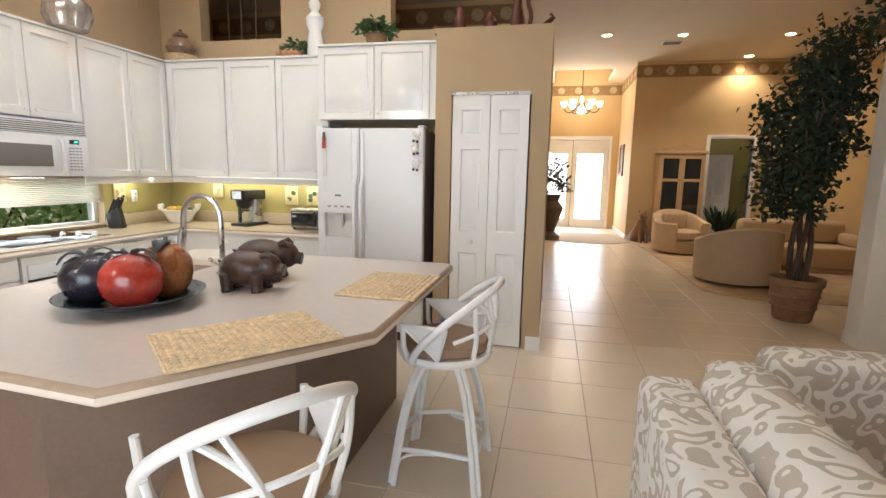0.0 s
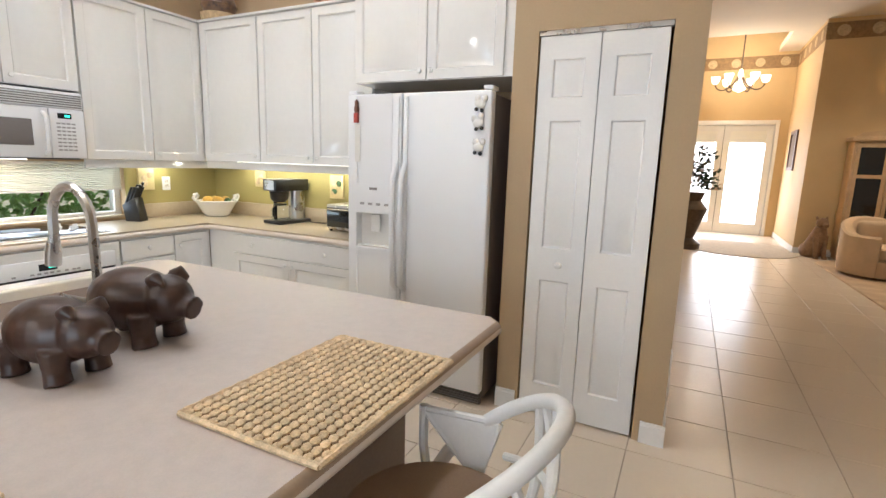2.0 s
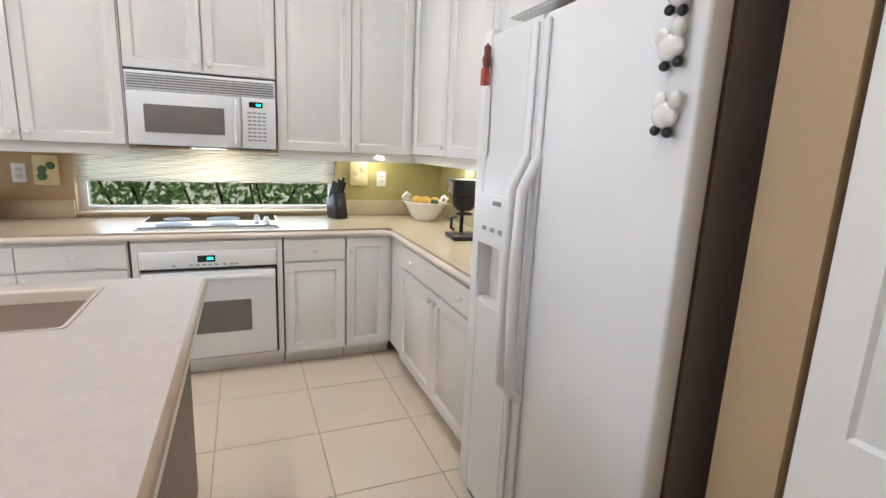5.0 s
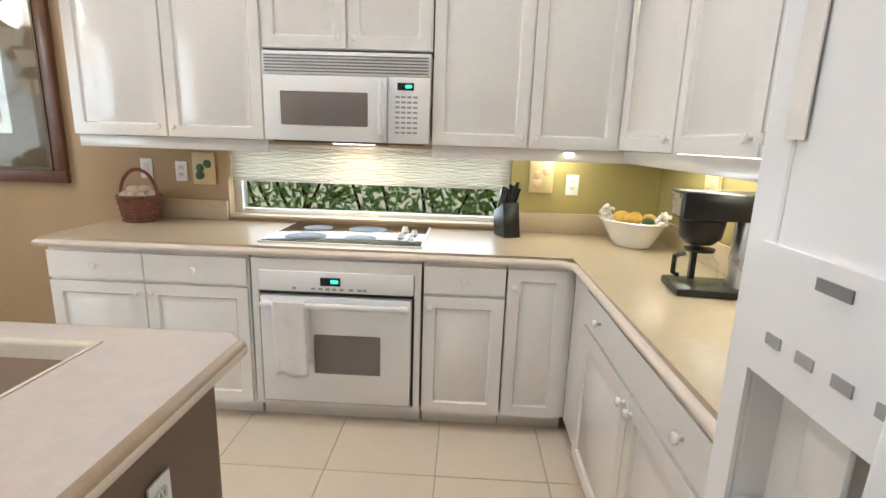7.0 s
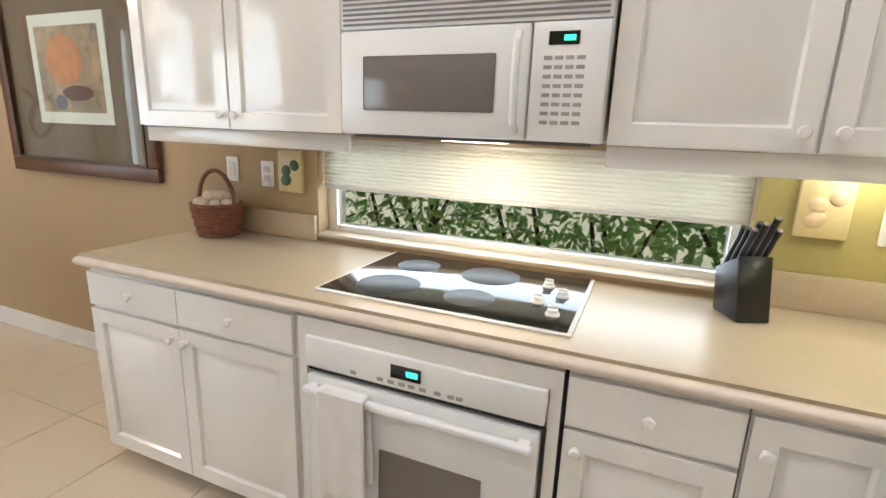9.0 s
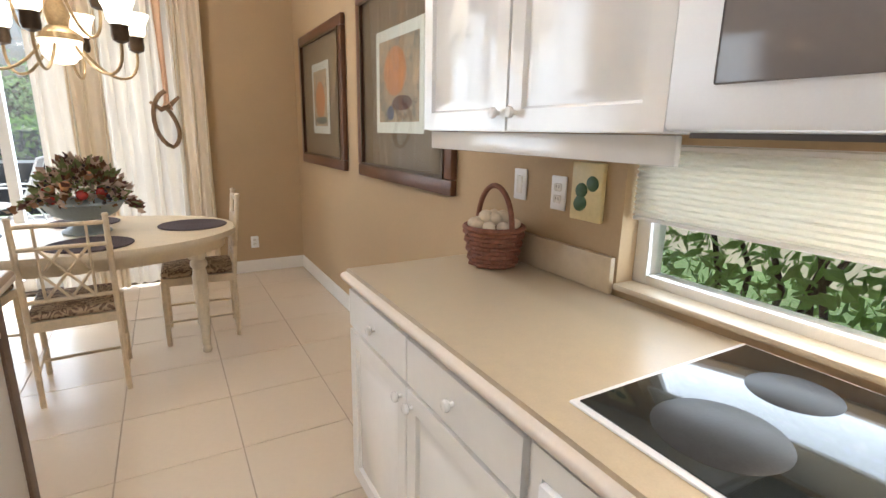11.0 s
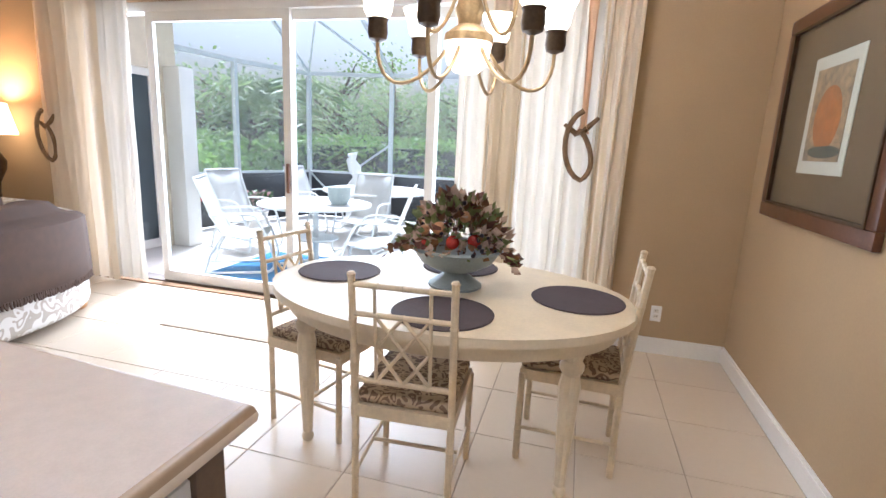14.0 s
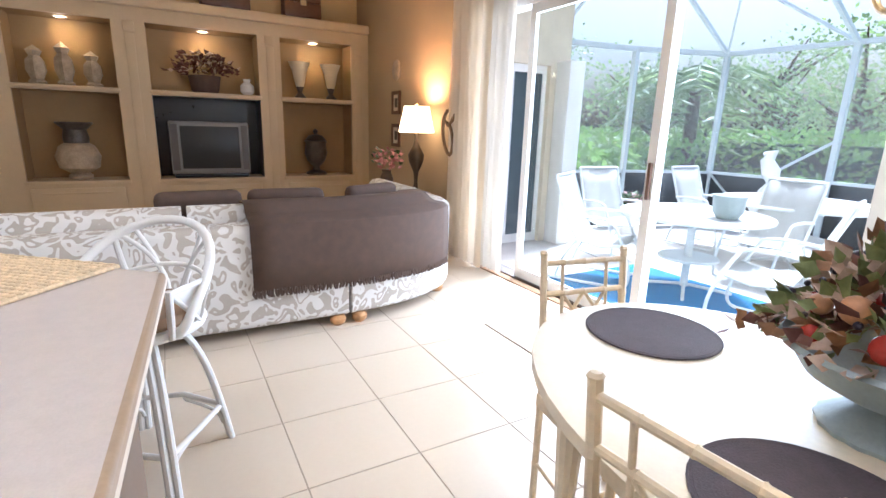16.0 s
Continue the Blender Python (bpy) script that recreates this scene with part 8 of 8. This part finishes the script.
part("handle", tube(bmesh.new(), [(0, 0.125 * math.cos(a), 0.155 + 0.17 * math.sin(a)) for a in [math.pi * k / 16 for k in range(17)]], 0.011, 8), M_WICK, root)
rg = random.Random(9)
for k in range(15):
    a, r = rg.uniform(0, 6.28), (0.085 if k < 9 else 0.04)
    a = 2 * math.pi * k / (9 if k < 9 else 6)
    part("egg", ball(bmesh.new(), (r * math.cos(a), r * math.sin(a), 0.168 if k < 9 else 0.20), (0.032, 0.026, 0.024), 12, 8, Euler((rg.uniform(0, 1), 0, rg.uniform(0, 3))).to_quaternion()), M_EGG, root)


# ceramic plaques
def plaque(m, w, h, cols, label):
    r = thing("wall_plaque", m, label, "plaque", "ceramic plaques")
    part("tile_back", B(-w / 2, -0.02, -h / 2, w / 2, 0, h / 2, bev=0.005), M_PLQ, r)
    rg = random.Random(4)
    for k in range(5):
        bm = bmesh.new()
        ball(bm, (rg.uniform(-w * 0.25, w * 0.25), -0.021, rg.uniform(-h * 0.25, h * 0.25)), (w * 0.2, 0.007, h * 0.13), 10, 7, Euler((0, rg.uniform(-1, 1), 0)).to_quaternion())
        part("relief", bm, cols[k % len(cols)], r)


M_PLQ = mat("cream_plaque_glaze", (0.66, 0.55, 0.28), 0.4, var=0.1, scale=9)
M_PLG = mat("painted_green", (0.06, 0.12, 0.05), 0.4, var=0.3)
M_PLO = mat("painted_cream", (0.62, 0.48, 0.30), 0.4, var=0.3)
plaque(pose(XW + 0.002, 2.285, 1.215, 0, 0, 90), 0.13, 0.185, [M_PLG], "cream ceramic wall plaque with green leaves")
plaque(pose(XW + 0.007, 4.245, 1.24, 0, 0, 90), 0.135, 0.19, [M_PLO], "cream ceramic wall plaque with pale fruit in relief")
plaque(pose(-2.06, 4.922, 1.22), 0.14, 0.19, [M_PLG, M_PLO], "cream ceramic wall plaque with a green fruit")
plaque(pose(-1.82, 4.922, 1.22), 0.13, 0.18, [M_PLG], "cream ceramic wall plaque with green leaves")
plaque(pose(-2.92, 4.922, 1.25), 0.12, 0.14, [M_PLO], "small white ceramic wall plaque")

# ---- things on top of the wall cabinets ----
ZT = 2.522
M_VASE = mat("silvered_glass", (0.55, 0.50, 0.45), 0.18, 0.6, var=0.3, scale=9, fine=40, bump=0.05)
root = thing("glass_jar", pose(-3.22, 3.62, ZT), "large silvery ribbed glass jar on the cabinets", "jar")
part("jar", lathe(bmesh.new(), [(0.07, 0), (0.13, 0.03), (0.165, 0.12), (0.15, 0.22), (0.08, 0.28), (0.075, 0.33), (0.095, 0.345)], seg=32, lobes=16, depth=0.04), M_VASE, root)
part("lid", lathe(bmesh.new(), [(0.095, 0.346), (0.06, 0.375), (0.015, 0.385), (0.02, 0.41), (0.0, 0.42)], seg=24), M_VASE, root)
M_URN = mat("dark_painted_pottery", (0.10, 0.07, 0.06), 0.4, color2=(0.28, 0.16, 0.08), scale=18, fine=60, bump=0.05)
root = thing("painted_urn", pose(-3.12, 4.72, ZT), "dark painted lidded pottery urn in a cane cradle on the cabinets", "urn")
part("urn", lathe(bmesh.new(), [(0.07, 0.05), (0.11, 0.07), (0.14, 0.14), (0.12, 0.20), (0.06, 0.24), (0.07, 0.255)], seg=28), M_URN, root)
part("lid", lathe(bmesh.new(), [(0.075, 0.256), (0.06, 0.28), (0.015, 0.30), (0.018, 0.32), (0.0, 0.33)], seg=20), M_URN, root)
part("cradle", lathe(bmesh.new(), [(0.11, 0), (0.14, 0.02), (0.15, 0.07), (0.13, 0.075), (0.10, 0.03)], seg=24), M_WEAVE, root)
root = thing("painted_bowl", pose(-3.25, 2.9, ZT), "dark blue and red painted pottery bowl on the cabinets", "bowl")
part("bowl", lathe(bmesh.new(), [(0.05, 0), (0.08, 0.02), (0.14, 0.10), (0.16, 0.16), (0.15, 0.16), (0.07, 0.04), (0.0, 0.03)], seg=28), mat("blue_red_glaze", (0.05, 0.10, 0.13), 0.3, color2=(0.25, 0.06, 0.05), scale=14), root)
bm = bmesh.new()
lathe(bm, [(0.07, 0), (0.08, 0.02), (0.075, 0.16), (0.06, 0.24), (0.085, 0.30), (0.09, 0.36), (0.05, 0.40), (0.035, 0.42), (0.055, 0.45), (0.06, 0.49), (0.03, 0.53), (0.0, 0.535)], seg=20, sy=0.8)
o = solid("chef_statuette", bm, M_CERAM, "tall white and tan pottery statuette on the cabinets", "statuette")
o.matrix_basis = pose(-1.66, 4.72, ZT)


def pot_plant(m, r, h, leaves, spread, label, seedn, pot_mat):
    root = thing("potted_plant", m, label, "plant")
    part("pot", lathe(bmesh.new(), [(r * 0.65, 0), (r * 0.72, 0.01), (r * 0.95, h * 0.85), (r, h * 0.88), (r, h), (r * 0.88, h), (r * 0.85, h * 0.8), (0.0, h * 0.8)], seg=24), pot_mat, root)
    bm = bmesh.new()
    rg = random.Random(seedn)
    for k in range(leaves):
        a, e, q = rg.uniform(0, 6.28), rg.uniform(0, 1.5), rg.uniform(0.4, 1)
        p = Vector((spread * q * math.cos(a) * math.cos(e), spread * q * math.sin(a) * math.cos(e), h + spread * 0.75 * q * math.sin(e)))
        leaf(bm, p, (math.cos(a), math.sin(a), rg.uniform(-0.6, 0.6)), rg.uniform(0.035, 0.06), rg, 0.7)
    part("leaves", bm, M_LEAF, root)


pot_plant(pose(-1.02, 4.62, 2.552), 0.10, 0.13, 320, 0.19, "bushy green plant in a clay pot on the cabinets", 3, M_TERRA)
pot_plant(pose(-1.84, 4.70, ZT), 0.06, 0.06, 140, 0.14, "small green trailing plant on the cabinets", 6, M_WEAVE)
bm = bmesh.new()
rg = random.Random(8)
for k in range(16):
    ball(bm, (-1.88 + rg.uniform(-0.10, 0.10), 4.62 + rg.uniform(-0.03, 0.03), ZT + 0.028 + rg.uniform(0, 0.02)), rg.uniform(0.022, 0.03), 9, 7)
solid("fruit_garland", bm, M_PEACH, "cluster of pale artificial fruit on the cabinets", "decoration")
# carved boat on the pantry ledge
M_REDW = mat("red_brown_carved_wood", (0.13, 0.04, 0.02), 0.4, var=0.3, scale=12, bump=0.05)
root = thing("carved_boat", pose(0.02, 4.62, 2.642), "dark red carved wooden boat with figures on the pantry ledge", "sculpture")
pts = [(-0.52, 0, 0.10), (-0.45, 0, 0.05), (-0.2, 0, 0.03), (0.2, 0, 0.03), (0.42, 0, 0.05), (0.50, 0, 0.12), (0.47, 0, 0.15)]
part("hull", tube(bmesh.new(), pts, [0.012, 0.028, 0.034, 0.034, 0.028, 0.018, 0.012], 10), M_REDW, root)
for x, h in ((-0.28, 0.26), (-0.02, 0.20), (0.2, 0.30)):
    part("figure", lathe(bmesh.new(), [(0.05, 0.05), (0.06, 0.10), (0.045, h * 0.6), (0.03, h * 0.75), (0.04, h * 0.88), (0.0, h)], (x, 0, 0), 14), M_REDW, root)
part("arched_neck", tube(bmesh.new(), bez((0.30, 0, 0.06), (0.36, 0, 0.2), (0.22, 0, 0.26), (0.33, 0, 0.30), 8), 0.018, 8), M_REDW, root)
# pale lit drape and candle stands in the high openings
root = thing("candle_stand", pose(-2.55, 5.0, 2.782), "dark iron candle stand in the high wall opening", "candle stand")
for x in (-0.22, -0.07, 0.10):
    part("rod", tube(bmesh.new(), [(x, 0, 0), (x, 0, 0.8)], 0.007, 8), M_BRONZE, root)
    part("foot", lathe(bmesh.new(), [(0.03, 0), (0.025, 0.015), (0.0, 0.02)], (x, 0, 0), 10), M_BRONZE, root)


# ---- floor ----
PITCH, GX, GY = 0.486, -2.544, 0.82
floor = solid("floor", B(-5.35, -1.60, -0.12, 5.75, 15.15, -0.004), M_GROUT, "cream ceramic tile floor with dark joints", "floor", "structure", smooth=False)
bm = B(-PITCH / 2 + 0.0025, -PITCH / 2 + 0.0025, -0.008, PITCH / 2 - 0.0025, PITCH / 2 - 0.0025, 0.0, bev=0.0015, seg=1)
first = part("tile", bm, M_TILE, floor, smooth=False)
first.matrix_basis = pose(GX + PITCH / 2, GY + PITCH / 2, 0)
rest = bmesh.new()
cut = []
near = 1
for i in range(-6, 19):
    for j in range(-6, 32):
        if i == 0 and j == 0:
            continue
        x, y = GX + (i + 0.5) * PITCH, GY + (j + 0.5) * PITCH
        h = PITCH / 2
        if x + h < -3.55 and y < 5 or x + h < -5.2 or x - h > 5.7 or y - h > 15 or y + h < -1.62:
            continue
        clip = x - h < XW and y < 5.0 or y - h < YS
        if not clip and near < 300 and (-3.3 < x < 1.9 and y < 4.4 or 0.4 < x < 3.2 and y < 9):
            t = new("tile", first.data)
            t.parent, t.matrix_basis = floor, pose(x, y, 0)
            near += 1
        elif clip:
            cut.append((max(x - h, XW) + 0.0025, max(y - h, YS) + 0.0025, x + h - 0.0025, y + h - 0.0025))
        else:
            box(rest, x - h + 0.0025, y - h + 0.0025, -0.008, x + h - 0.0025, y + h - 0.0025, 0.0)
for x0, y0, x1, y1 in cut:
    if x1 - x0 > 0.01 and y1 - y0 > 0.01:
        part("cut_tile", B(x0, y0, -0.008, x1, y1, 0.0, bev=0.0015, seg=1), M_TILE, floor, smooth=False)
o = part("far_tiles", rest, M_TILE, floor, smooth=False)
o["kind"] = "stuff"
